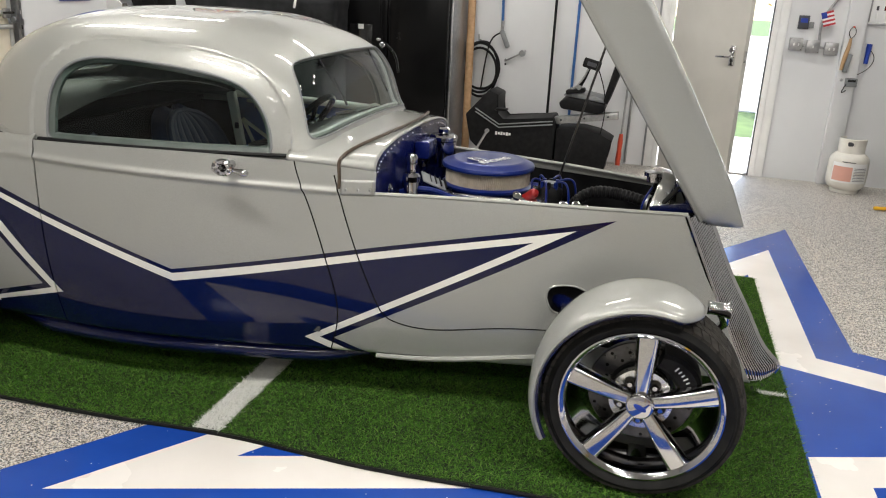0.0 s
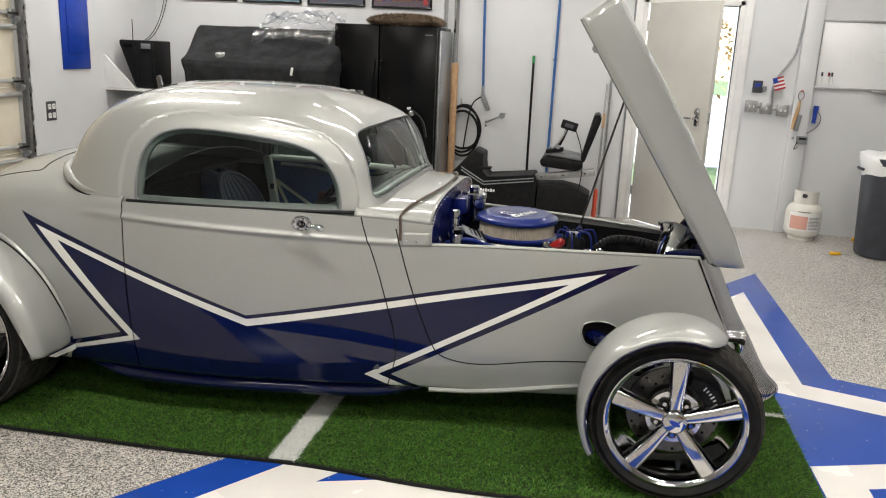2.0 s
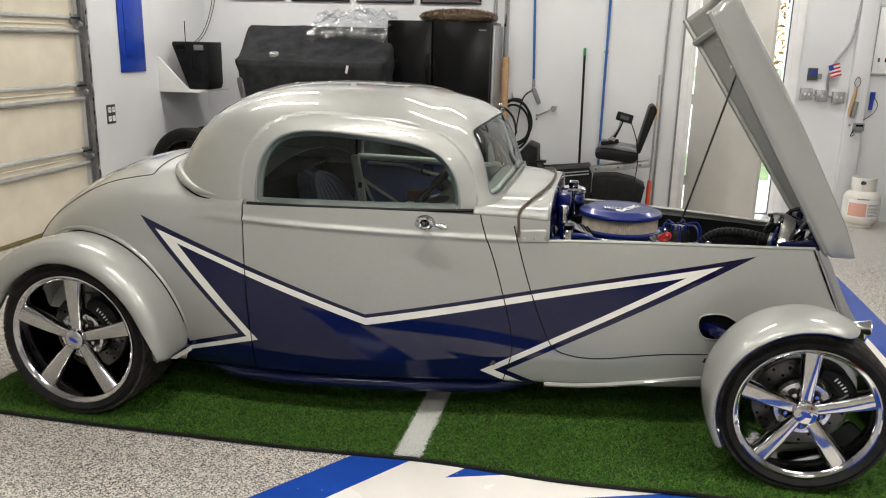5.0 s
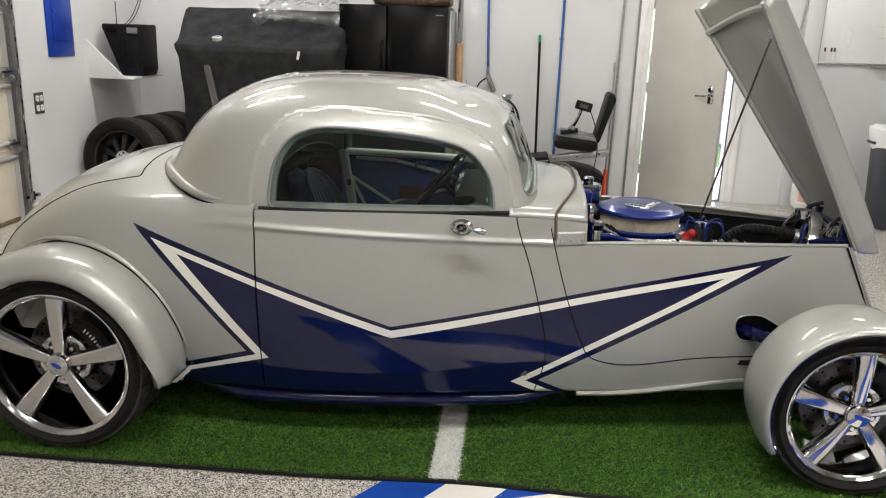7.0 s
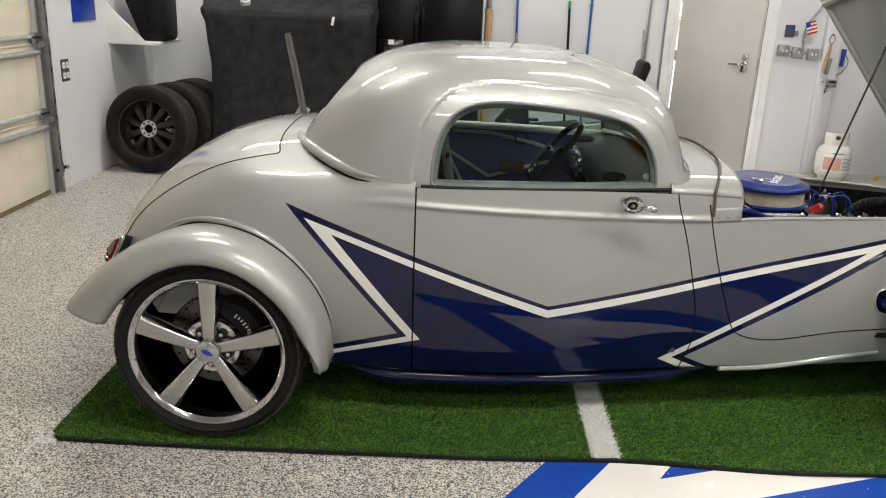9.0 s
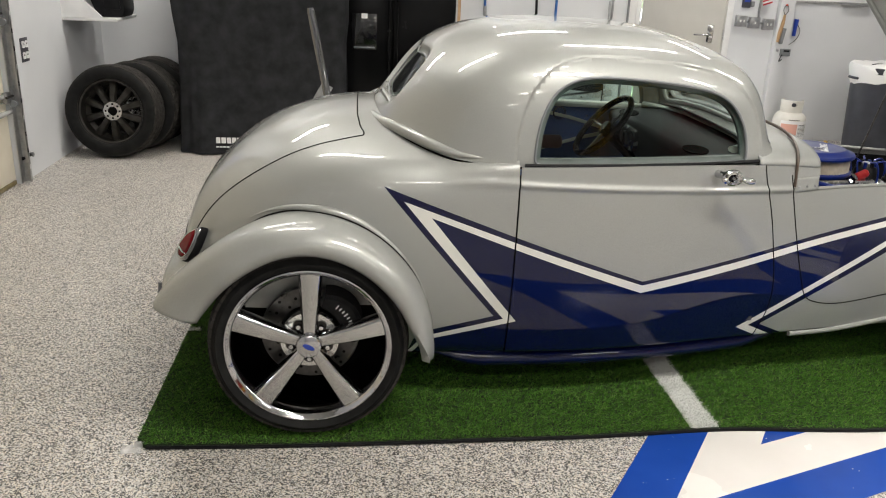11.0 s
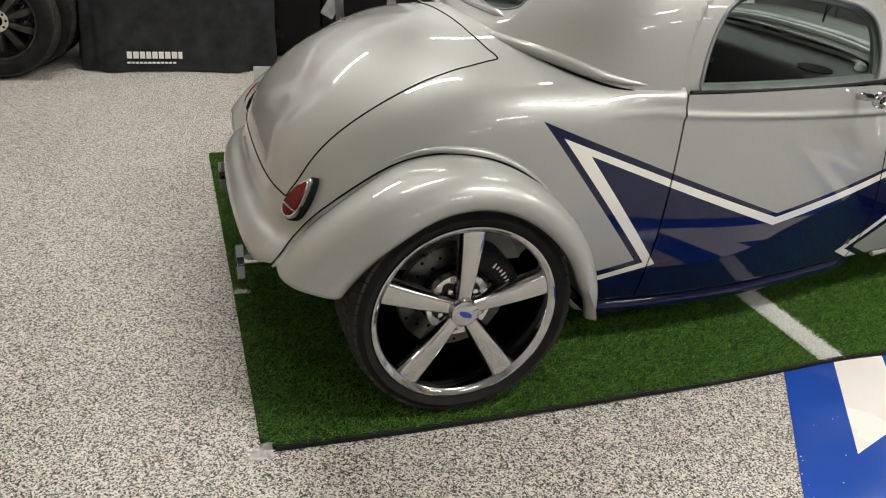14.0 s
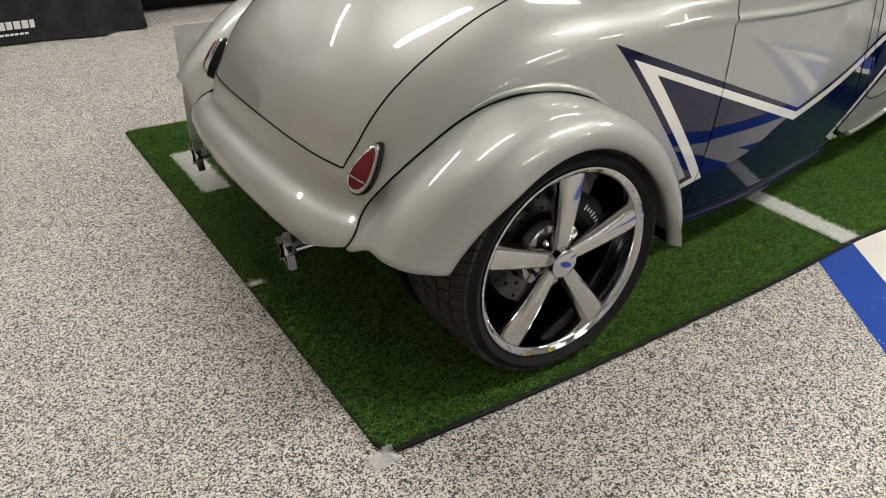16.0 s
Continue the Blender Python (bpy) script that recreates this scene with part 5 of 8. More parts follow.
FOOT_NAVY = [(-.640, .330), (-.860, .326), (-.850, .300), (-.640, .290)]
FOOT_WHITE = [(-.640, .290), (-.815, .300), (-.765, .276), (-.637, .266)]


def fender_rows(sgn):
    rows = []
    for a_ in np.linspace(-6, 166, 110):
        l, c, s = float(R_LIP(a_)), float(R_CROWN(a_)), float(R_SEAM(a_))
        q = path([(.868, l), (.888, l + .003), (.897, l + .016), (.893, l + .45 * (c - l)), (.868, l + .82 * (c - l)), (.82, c), (.75, c + .002), (.69, (c + s) / 2 + .004), (.64, s), (.58, s - .012), (.50, s - .05), (.40, s - .09)], 38)
        narrow = 1 - .11 * smoothstep(125, 166, a_) - .02 * smoothstep(20, -6, a_)
        # the inner edge runs on down to the corner of the rear pan
        col = []
        for y, r in q:
            aa = radians(a_ + 6.5 * float(smoothstep(148, 166, a_) * smoothstep(.76, .60, y)))
            col.append((r * math.cos(aa), sgn * (-.52 - (y - .52) * narrow), RZ + r * math.sin(aa)))
        rows.append(col)
    return rows


for sgn in (1, -1):
    vv, ff = loft(fender_rows(sgn), flip=sgn > 0)
    fo = raw("rear_fender", vv, ff, SILVER, car, "rounded silver rear fender", 60)
    thicken(fo, .008, -1)
    # dark joint where the fender meets the body, outside the rolled bead
    joint = []
    for k, row in enumerate(fender_rows(1)):
        a_ = -6 + 172 * k / 109
        row = [(p[0] + .0085 * math.cos(radians(a_)), p[1], p[2] + .0085 * math.sin(radians(a_))) for p in row]
        if a_ < 8:
            continue
        run = .016 * float(smoothstep(2, 25, a_) * smoothstep(122, 100, a_))
        for p0, p1 in zip(row[6:], row[7:]):
            u, v = Vector(p0), Vector(p1)
            hit = rear_tree.ray_cast(u, (v - u).normalized(), (v - u).length)[0]
            if hit is not None:
                back = [Vector(q) for q in row]
                n_ = row.index(p0)
                while run > 0 and n_ > 0:
                    d_ = back[n_] - hit
                    step = min(run, d_.length)
                    hit = hit + d_.normalized() * step
                    run -= step
                    n_ -= 1
                joint.append((hit.x, sgn * hit.y, hit.z + .0008))
                break
    if len(joint) > 20:
        part("fender_joint", tube(joint, .0036, 8), DARK, fo, "dark joint along the fender")
    # the star's outline runs on round the front foot of the fender
    fm = Matrix(((0, 0, 1, .398), (sgn, 0, 0, 0), (0, 1, 0, 0), (0, 0, 0, 1)))
    part("foot_stripe", prism(FOOT_NAVY, .010, fm), NAVY, fo, "navy stripe round the fender's foot", False)
    part("foot_stripe", prism(FOOT_WHITE, .009, fm), PEARL, fo, "white stripe round the fender's foot", False)
    # rolled bead on the body above the fender
    bead = []
    for a_ in np.linspace(3, 118, 60):
        s = float(R_SEAM(a_)) + .030
        x_ = s * math.cos(radians(a_))
        z_ = RZ + s * math.sin(radians(a_))
        bead.append((x_, sgn * -(float(half_width(max(x_, -.2), z_)) - .001 - .012 * smoothstep(.0, -.2, x_)), z_))
    part("body_flare", tube(bead, np.r_[np.linspace(.002, .015, 14), np.full(26, .015), np.linspace(.015, .001, 20)], 12), SILVER, car, "soft body ridge above the rear fender")

A_F = [60, 75, 90, 110, 135, 160, 180, 195, 206]
F_LIP = spline(A_F, [.322, .324, .325, .324, .322, .320, .317, .314, .312])
F_CROWN = spline(A_F, [.340, .344, .346, .346, .345, .342, .337, .332, .329])
for sgn in (1, -1):
    rows, inner = [], []
    for a_ in np.linspace(65, 206, 90):
        l, c = float(F_LIP(a_)), float(F_CROWN(a_))
        tip = float(smoothstep(63.5, 78, a_)) ** .4
        ym = .672
        yo, yi = ym + .128 * tip, ym - .142 * tip
        l2 = c - (c - l) * (.35 + .65 * tip)
        yc, hw_ = (yo + yi) / 2, (yo - yi) / 2
        q = [(yo - .005, l2 - .001)] + [(yc + hw_ * math.cos(b_), l2 + (c + .004 - l2) * math.sin(b_) ** .75) for b_ in np.linspace(.06, math.pi - .06, 28)] + [(yi + .004, l2 - .001)]
        ca, sa = math.cos(radians(a_)), math.sin(radians(a_))
        rows.append([(2.845 + r * ca, sgn * -y, FZ + r * sa) for y, r in q])
        inner.append((2.845 + (l2 - .004) * ca, sgn * -(yo - .007), FZ + (l2 - .004) * sa))
    vv, ff = loft(rows, flip=sgn > 0)
    fo = raw("front_fender", vv, ff, SILVER, car, "silver cycle fender over the front wheel", 60)
    thicken(fo, .006, -1)
    part("fender_lining", tube(inner, .008, 8), BLUE, fo, "navy painted inner lip")

# ---- grille ----
NOSE = path([(2.985, .80), (3.03, .72), (3.12, .54), (3.22, .37), (3.31, .235), (3.345, .185), (3.335, .165), (3.30, .165)], 40)


def grille_point(u, k):
    """u 0 at the side, 1 at the nose; k along the height."""
    z = .795 - .62 * k
    xs, ys = front_end(z), float(half_width(front_end(z), z)) * (1 - .25 * k * k)
    i = np.interp(k, np.linspace(0, 1, 40), np.arange(40))
    xn, zn = np.interp(i, np.arange(40), NOSE[:, 0]), np.interp(i, np.arange(40), NOSE[:, 1])
    w = math.cos(u * math.pi / 2)
    b = u ** .8
    return (xs + (xn - xs) * b, -ys * w, z + (zn - z) * b)


for sgn in (1, -1):
    # near-black sheet close behind the bars stands in for the shade there
    back = [[(p[0] - .014, sgn * p[1] * .96, p[2] - .004) for p in (grille_point(u, k) for k in np.linspace(0, 1, 24))] for u in np.linspace(0, 1, 14)]
    vv, ff = loft(back)
    raw("grille_back", vv, ff, DARK, car, "near-black sheet standing in for the shade behind the grille bars")
    for u in np.linspace(.10, .96, 14):
        pts = [grille_point(u, k) for k in np.linspace(.01, .98, 22)]
        part("grille_bar", tube([(x, sgn * y, z) for x, y, z in pts], .0038, 6), HANDLECHROME, car, "slim chrome grille bar")
    part("grille_frame", tube([(x + .002, sgn * y, z) for x, y, z in (grille_point(0.02, k) for k in np.linspace(0, 1, 24))], .009, 8), CHROME, car, "chrome edge of the grille")
    lowp = [grille_point(u, 1.0) for u in np.linspace(0, 1, 16)]
    part("grille_foot", tube([(x, sgn * y, z) for x, y, z in lowp], .021, 10), CHROME, car, "chrome lower lip of the grille")
part("grille_nose", tube([(x, 0, z) for x, z in NOSE], .010, 8), CHROME, car, "chrome centre ridge of the grille")
for sgn in (1, -1):
    hb = part("headlight_bracket", lathe([(0, 0), (.021, 0), (.023, .004), (.021, .010), (.022, .030), (.026, .058), (.029, .064), (.029, .070), (.024, .071), (.018, .064), (0, .060)], pose(3.015, sgn * -.50, .578, 0, 90), 28), CHROME, car, "chrome headlight bracket stub")
    part("arm", tube([(3.06, sgn * -.50, .565), (3.075, sgn * -.47, .53), (3.06, sgn * -.40, .47), (3.02, sgn * -.28, .42)], np.linspace(.017, .012, 14), 12, 14), CHROME, hb, "curved chrome arm")

# ---- bonnet, tilted forward ----
rows = []
for t in np.linspace(0, 1, 40):
    ex, ey, ez = 2.405 + (2.985 - 2.405) * t, .535 - .345 * t, 1.69 + (.775 - 1.69) * t
    cxp, czp = 2.525 + (3.085 - 2.525) * t + .012 * math.sin(math.pi * t), 1.80 + (.86 - 1.80) * t + .008 * math.sin(math.pi * t)
    col = []
    for s in np.linspace(-1, 1, 41):
        k = 1 - abs(s) ** 2.8
        col.append((ex + (cxp - ex) * k, ey * s * (1 + .06 * (1 - abs(s))), ez + (czp - ez) * k))
    rows.append(col)
for t in (.35, .7, 1.0):
    col = []
    for s in np.linspace(-1, 1, 41):
        k = 1 - abs(s) ** 2.8
        col.append((2.985 + .03 * t + (3.085 - 2.985 + .025 * t) * k, .19 * s * (1 - .35 * t), .775 - .03 * t + (.86 - .775 - .10 * t) * k))
    rows.append(col)
vv, ff = loft(rows)
bonnet = raw("bonnet", vv, ff, SILVER, car, "long silver bonnet tilted open forward", 60)
thicken(bonnet, .010, 1)
for side in (0, 40):
    part("bonnet_flange", tube([np.array(rows[k][side]) + (-.004, .012 if side == 0 else -.012, 0) for k in range(40)], .012, 6), SILVER, bonnet, "rolled silver edge")
brace = [np.array(rows[4][s]) * (1, .94, 1) + (-.012, 0, -.012) for s in range(0, 41, 2)]
part("bonnet_brace", tube(brace, .016, 6), SILVER, bonnet, "silver reinforcing bow inside")
part("prop_rod", tube([(2.44, .145, .80), (2.645, .13, 1.615)], .0045, 8), DISC, car, "thin steel prop rod")

# ---- tail lights, exhaust tips ----
for sgn in (1, -1):
    ax_ = Vector((.537, sgn * -.037, .843)).normalized()
    nz_ = Vector((-.668, sgn * -.602, .40)).normalized()
    sy_ = nz_.cross(ax_)
    lm = Matrix(((ax_.x, sy_.x, nz_.x, -.428), (ax_.y, sy_.y, nz_.y, sgn * -.552), (ax_.z, sy_.z, nz_.z, .601), (0, 0, 0, 1)))
    def drop(scale, h0, h1):
        pts = []
        for k in range(28):
            t = 2 * math.pi * k / 28
            r = .034 * scale
            pts.append((1.75 * r * math.cos(t) * (1 + .12 * math.cos(t)), .72 * r * math.sin(t) * (1 - .30 * math.cos(t))))
        return prism(pts, h1 - h0, lm @ pose(0, 0, h0), .006)
    tl = part("tail_light", drop(1.16, -.03, .008), CHROME, car, "teardrop red tail light in a chrome bezel")
    part("gasket", drop(1.25, -.03, -.002), BLACK, tl, "black rubber gasket")
    part("lens", drop(.90, 0, .021), RED, tl, "ribbed red lens")
    part("bezel_ring", tube([lm @ Vector((1.75 * .0335 * math.cos(t_) * (1 + .12 * math.cos(t_)), .72 * .0335 * math.sin(t_) * (1 - .30 * math.cos(t_)), .0095)) for t_ in np.linspace(0, 2 * np.pi, 32, endpoint=False)], .0042, 8, None, True), CHROME, tl, "rounded chrome bezel")
    part("lens_bar", tube([lm @ Vector((-.022, y_, z_)) for y_, z_ in ((-.023, .015), (-.016, .0215), (0, .0228), (.016, .0215), (.023, .015))], .0030, 8, 14), CHROME, tl, "chrome bar over the lens")
for sgn in (1, -1):
    pts = []
    for k in range(10):
        r = .056 if k % 2 == 0 else .024
        pts.append((r * math.sin(math.pi * k / 5), r * math.cos(math.pi * k / 5)))
    m = pose(-.590, sgn * -.378, .334) @ Matrix(((0, 0, 1, 0), (1, 0, 0, 0), (0, 1, 0, 0), (0, 0, 0, 1)))
    bm = bmesh.new()
    n = 10
    for depth in (.022,):
        o1 = [bm.verts.new(m @ Vector((x, y, 0))) for x, y in pts]
        i1 = [bm.verts.new(m @ Vector((x * .8, y * .8, 0))) for x, y in pts]
        o2 = [bm.verts.new(m @ Vector((x, y, depth))) for x, y in pts]
        i2 = [bm.verts.new(m @ Vector((x * .8, y * .8, .02))) for x, y in pts]
        for k in range(n):
            j = (k + 1) % n
            bm.faces.new((o1[k], i1[k], i1[j], o1[j]))
            bm.faces.new((o1[k], o1[j], o2[j], o2[k]))
            bm.faces.new((i1[k], i2[k], i2[j], i1[j]))
        bm.faces.new(i2)
    tip = part("exhaust_tip", bm, DARKCHROME, car, "chrome star-shaped exhaust tip", False)
    part("exhaust_pipe", tube([(-.585, sgn * -.378, .334), (-.40, sgn * -.378, .338), (-.1, sgn * -.35, .34)], .018, 14, 8), CHROME, car, "chrome exhaust pipe")

# ---- along the walls ----
def picture(x0, x1, z0, z1, seed, tones):
    """A framed print: blocks of colour under a dark moulding."""
    t = thing("framed_picture", ((x0 + x1) / 2, YB, z0), "framed colourful motoring print in a black frame on the wall", "picture", "pictures in a row")
    w, h = x1 - x0, z1 - z0
    m = bpy.data.materials.new("print_%d" % seed)
    m.use_nodes = True
    tx = texture(m, "Noise", 14, 9, stretch=(1, 1, 1.8))
    tx.inputs["Distortion"].default_value = 1.6
    tones = [(p, tuple(.62 * c for c in q)) for p, q in tones]
    m.node_tree.links.new(ramp(m, tx.outputs["Fac"], tones).outputs[0], bsdf(m).inputs["Base Color"])
    bsdf(m).inputs["Roughness"].default_value = .25
    part("print", box((w - .03, .006, h - .03), ((x0 + x1) / 2, YB - .012, (z0 + z1) / 2)), m, t, "colourful painted print", False)
    for sz, lc in (((w, .022, .022), ((x0 + x1) / 2, YB - .011, z0 + .011)), ((w, .022, .022), ((x0 + x1) / 2, YB - .011, z1 - .011)),
                   ((.022, .022, h - .044), (x0 + .011, YB - .011, (z0 + z1) / 2)), ((.022, .022, h - .044), (x1 - .011, YB - .011, (z0 + z1) / 2))):
        part("moulding", box(sz, lc, .003), GLOSSBLACK, t, "black moulding")
    # painted cars and ground as flat painted shapes
    q = Matrix(((1, 0, 0, x0), (0, 0, -1, YB - .0152), (0, 1, 0, z0), (0, 0, 0, 1)))
    layer = [0]

    def ink(pts, colour, name="painted_shape"):
        layer[0] += 1
        m_ = mat("print_ink", colour, .35)
        part(name, prism([(px * w, pz * h) for px, pz in pts], .0004, q @ pose(0, 0, .0004 * layer[0])), m_, t, "", False)

    def disc(px, pz, r, colour):
        ink([(px + r * math.cos(a_), pz + r * 1.27 * math.sin(a_)) for a_ in np.linspace(0, 2 * np.pi, 18, endpoint=False)], colour, "painted_disc")

    def painted_car(cx, cz, s, body, flipped=False):
        f = -1 if flipped else 1
        at = lambda pts: [(cx + f * s * a_, cz + s * 1.27 * b_) for a_, b_ in (pts if f > 0 else pts[::-1])]
        ink(at([(-.5, -.14), (.5, -.14), (.53, -.02), (.44, .03), (.2, .05), (-.45, .06), (-.52, 0)]), body)
        ink(at([(-.3, .055), (.14, .05), (.05, .16), (-.2, .165)]), tuple(.6 * c_ for c_ in body))
        ink(at([(-.26, .065), (.08, .06), (.02, .14), (-.18, .145)]), (.35, .42, .45))
        ink(at([(.2, .02), (.5, .0), (.5, -.03), (.2, -.01)]), tuple(min(1, 1.7 * c_ + .05) for c_ in body))
        ink(at([(.30, -.10), (.56, -.10), (.56, -.13), (.30, -.13)]), (.55, .55, .55))
        for a_ in (-.3, .32):
            disc(cx + f * s * a_, cz - s * .15, s * .10, (.015, .015, .018))
            disc(cx + f * s * a_, cz - s * .15, s * .055, (.4, .4, .42))
    base = tones[2][1]
    ink([(.03, .03), (.97, .03), (.97, .16), (.03, .12)], tuple(.5 * c_ + .06 for c_ in base))
    if seed == 1:
        for k in range(9):
            a_ = .04 + .104 * k
            ink([(a_, .04), (a_ + .06, .04), (.5 + .012 * (k - 4) + .004, .6), (.5 + .012 * (k - 4), .6)], ((.4, .08, .1), (.5, .4, .12), (.16, .08, .3), (.5, .5, .45))[k % 4])
    elif seed == 2:
        painted_car(.40, .30, .48, (.10, .30, .5))
        painted_car(.80, .34, .28, (.55, .36, .06))
    elif seed == 3:
        ink([(.24, .1), (.31, .1), (.31, .9), (.24, .9)], (.4, .03, .03))
        painted_car(.58, .32, .62, (.05, .08, .2), True)
        disc(.88, .22, .07, (.35, .05, .04))
    else:
        painted_car(.30, .36, .40, (.10, .14, .28))
        painted_car(.66, .30, .50, (.14, .04, .07))
        ink([(.86, .08), (.93, .08), (.93, .5), (.86, .5)], (.4, .04, .04))


picture(-1.89, -1.28, 1.935, 2.42, 1, [(.2, (.03, .02, .05)), (.4, (.45, .1, .12)), (.5, (.6, .4, .25)), (.62, (.12, .2, .4)), (.8, (.6, .5, .5))])
picture(-1.215, -.58, 1.93, 2.42, 2, [(.2, (.06, .03, .02)), (.38, (.35, .16, .08)), (.5, (.10, .35, .6)), (.6, (.6, .35, .08)), (.8, (.5, .5, .42))])
picture(-.515, .09, 1.925, 2.42, 3, [(.2, (.02, .02, .05)), (.4, (.10, .12, .2)), (.5, (.06, .08, .2)), (.62, (.5, .06, .05)), (.8, (.5, .5, .45))])
picture(.155, .77, 1.92, 2.42, 4, [(.2, (.03, .02, .04)), (.4, (.4, .22, .12)), (.5, (.12, .05, .12)), (.6, (.15, .2, .4)), (.8, (.6, .35, .3))])

# blue breaker panel and outlet on the west wall
bp_ = thing("breaker_panel", (XL, 3.14, 1.24), "royal blue electrical breaker panel in the grey wall", "breaker panel")
part("frame", box((.014, .385, .70), (XL + .007, 3.15, 1.585), .004), PANELBLUE, bp_)
part("door", box((.010, .24, .50), (XL + .017, 3.15, 1.62), .004), PANELBLUE, bp_)
part("latch", box((.008, .03, .02), (XL + .025, 3.06, 1.60), .002), BLUEPLASTIC, bp_)


def outlet_plate(x, y, z):
    t = thing("wall_outlet", (x, y, z), "white four-socket wall outlet with dark surround", "outlet")
    part("plate", box((.006, .125, .165), (x + .003, y, z), .002), BARDARK, t)
    for dy in (-.028, .028):
        for dz in (-.038, .038):
            s = part("socket", box((.006, .036, .046), (x + .008, y + dy, z + dz), .008), BARWHITE, t, "white socket")
            for k in (-.007, .007):
                part("slot", box((.002, .003, .010), (x + .0115, y + dy + k, z + dz + .004)), DARK, s, "", False)


outlet_plate(XL, 2.76, .885)

# speaker on a white corner shelf
sh = thing("corner_shelf", (-2.0, 3.865, 1.03), "white wooden corner shelf with triangular side cheeks", "shelf")
part("board", box((.42, .60, .022), (XL + .21, 3.865, 1.045), .003), TRIMWHITE, sh)
for y in (3.575, 4.155):
    part("cheek", prism([(0, 0), (.32, 0), (0, .31)], .02, Matrix(((1, 0, 0, XL + .001), (0, 0, -1, y + .01), (0, 1, 0, 1.057), (0, 0, 0, 1)))), TRIMWHITE, sh, "", False)
sp_ = thing("loudspeaker", (-1.98, 3.85, 1.058), "black portable loudspeaker standing on the corner shelf", "speaker")
pts = [(-.17, 0), (.10, 0), (.17, .06), (.17, .40), (.15, .425), (-.15, .425), (-.17, .40)]
bm = prism([(-.19, .42), (-.03, 0), (.165, 0), (.185, .05), (.185, .45), (-.185, .45)], .30, Matrix(((1, 0, 0, -1.935), (0, 0, 1, 3.705), (0, 1, 0, 1.058), (0, 0, 0, 1))), .0)
bmesh.ops.bevel(bm, geom=list(bm.edges), offset=.012, segments=2, affect="EDGES", profile=.5)
part("cabinet", bm, BLACK, sp_, "black moulded cabinet")
part("grip", box((.09, .012, .035), (-2.03, 3.701, 1.455), .012), DARK, sp_, "recessed grip")
part("grille", box((.13, .008, .28), (-1.845, 3.70, 1.26), .01), BAYBLACK, sp_, "black steel grille")
part("knob_panel", box((.10, .006, .05), (-1.84, 3.702, 1.455), .004), GREYPLASTIC, sp_)
part("antenna", tube([(-2.0, 3.75, 1.48), (-2.0, 3.75, 1.70)], .004, 6), BLACK, sp_)
wire = thing("speaker_cable", (-2.15, 4.2, 1.5), "two thin black cables running up the wall", "cable")
for k, dx in enumerate((0, .03)):
    part("cable", tube([(-2.10 + dx, 3.99, 1.47), (-2.12 + dx, 4.3, 1.58), (-2.10 + dx, 4.51, 1.9), (-2.07 + dx * 2, 4.515, 2.4), (-2.09 + dx, 4.515, 3.25)], .004, 6, 24), BLACK, wire)


def loose_wheel(x, y, tilt, turn, label):
    """A loose road wheel standing on its tread."""
    R, rr, w = .362, .25, .26
    t = thing("loose_wheel", (x, y, 0), label, "wheel", "loose wheels in the corner")
    m = pose(x, y, R, tilt, 0, turn)
    def add(name, bm, material, lab="", smooth=40):
        bm.transform(m)
        return part(name, bm, material, t, lab, smooth)
    add("tyre", tyre_bm(rr, R - .006, w), RUBBER, "dusty black tyre")
    add("tread", tread_bm(R - .006, w), TREAD, "", False)
    lip = -w / 2 + .012
    add("rim", lathe([(rr + .006, lip - .004), (rr, lip + .008), (rr - .014, lip + .012), (rr - .02, lip + .10), (rr - .05, lip + .13), (rr - .05, w / 2)], pose(0, 0, 0, -90), 64), DARKALLOY, "dark painted rim")
    arm = spoke_bm(.074, rr - .016, .023, .036, lip + .062, lip + .10, .03)
    me = mesh_of("spoke", arm, DARKALLOY, 30)
    for k in range(10):
        o = new("spoke", me)
        place(o, t)
        o.matrix_basis = m @ pose(0, 0, 0, 0, 36 * k, 0)
    hubp = add("hub", lathe([(.034, lip + .055), (.036, lip + .046), (.072, lip + .046), (.076, lip + .056), (.078, lip + .11)], pose(0, 0, 0, -90), 40), BRUSHED, "bare metal hub face with bolt holes")
    add("hub_bore", lathe([(0, lip + .06), (.035, lip + .06), (.035, lip + .05)], pose(0, 0, 0, -90), 24), DARK)
    for k in range(8):
        add("bolt_hole", lathe([(0, lip + .0455), (.008, lip + .0455), (.008, lip + .05)], pose(0, 0, 0, 0, 45 * k) @ pose(0, 0, .055) @ pose(0, 0, 0, -90), 10), DARK, "", False)


loose_wheel(-1.79, 3.35, -6, -4, "dusty black tyre on a dark alloy wheel, standing in the corner")
loose_wheel(-1.69, 3.64, -4, -7, "dark alloy wheel standing behind another one")
loose_wheel(-1.63, 3.95, -2, -5, "dark alloy wheel standing behind another one")

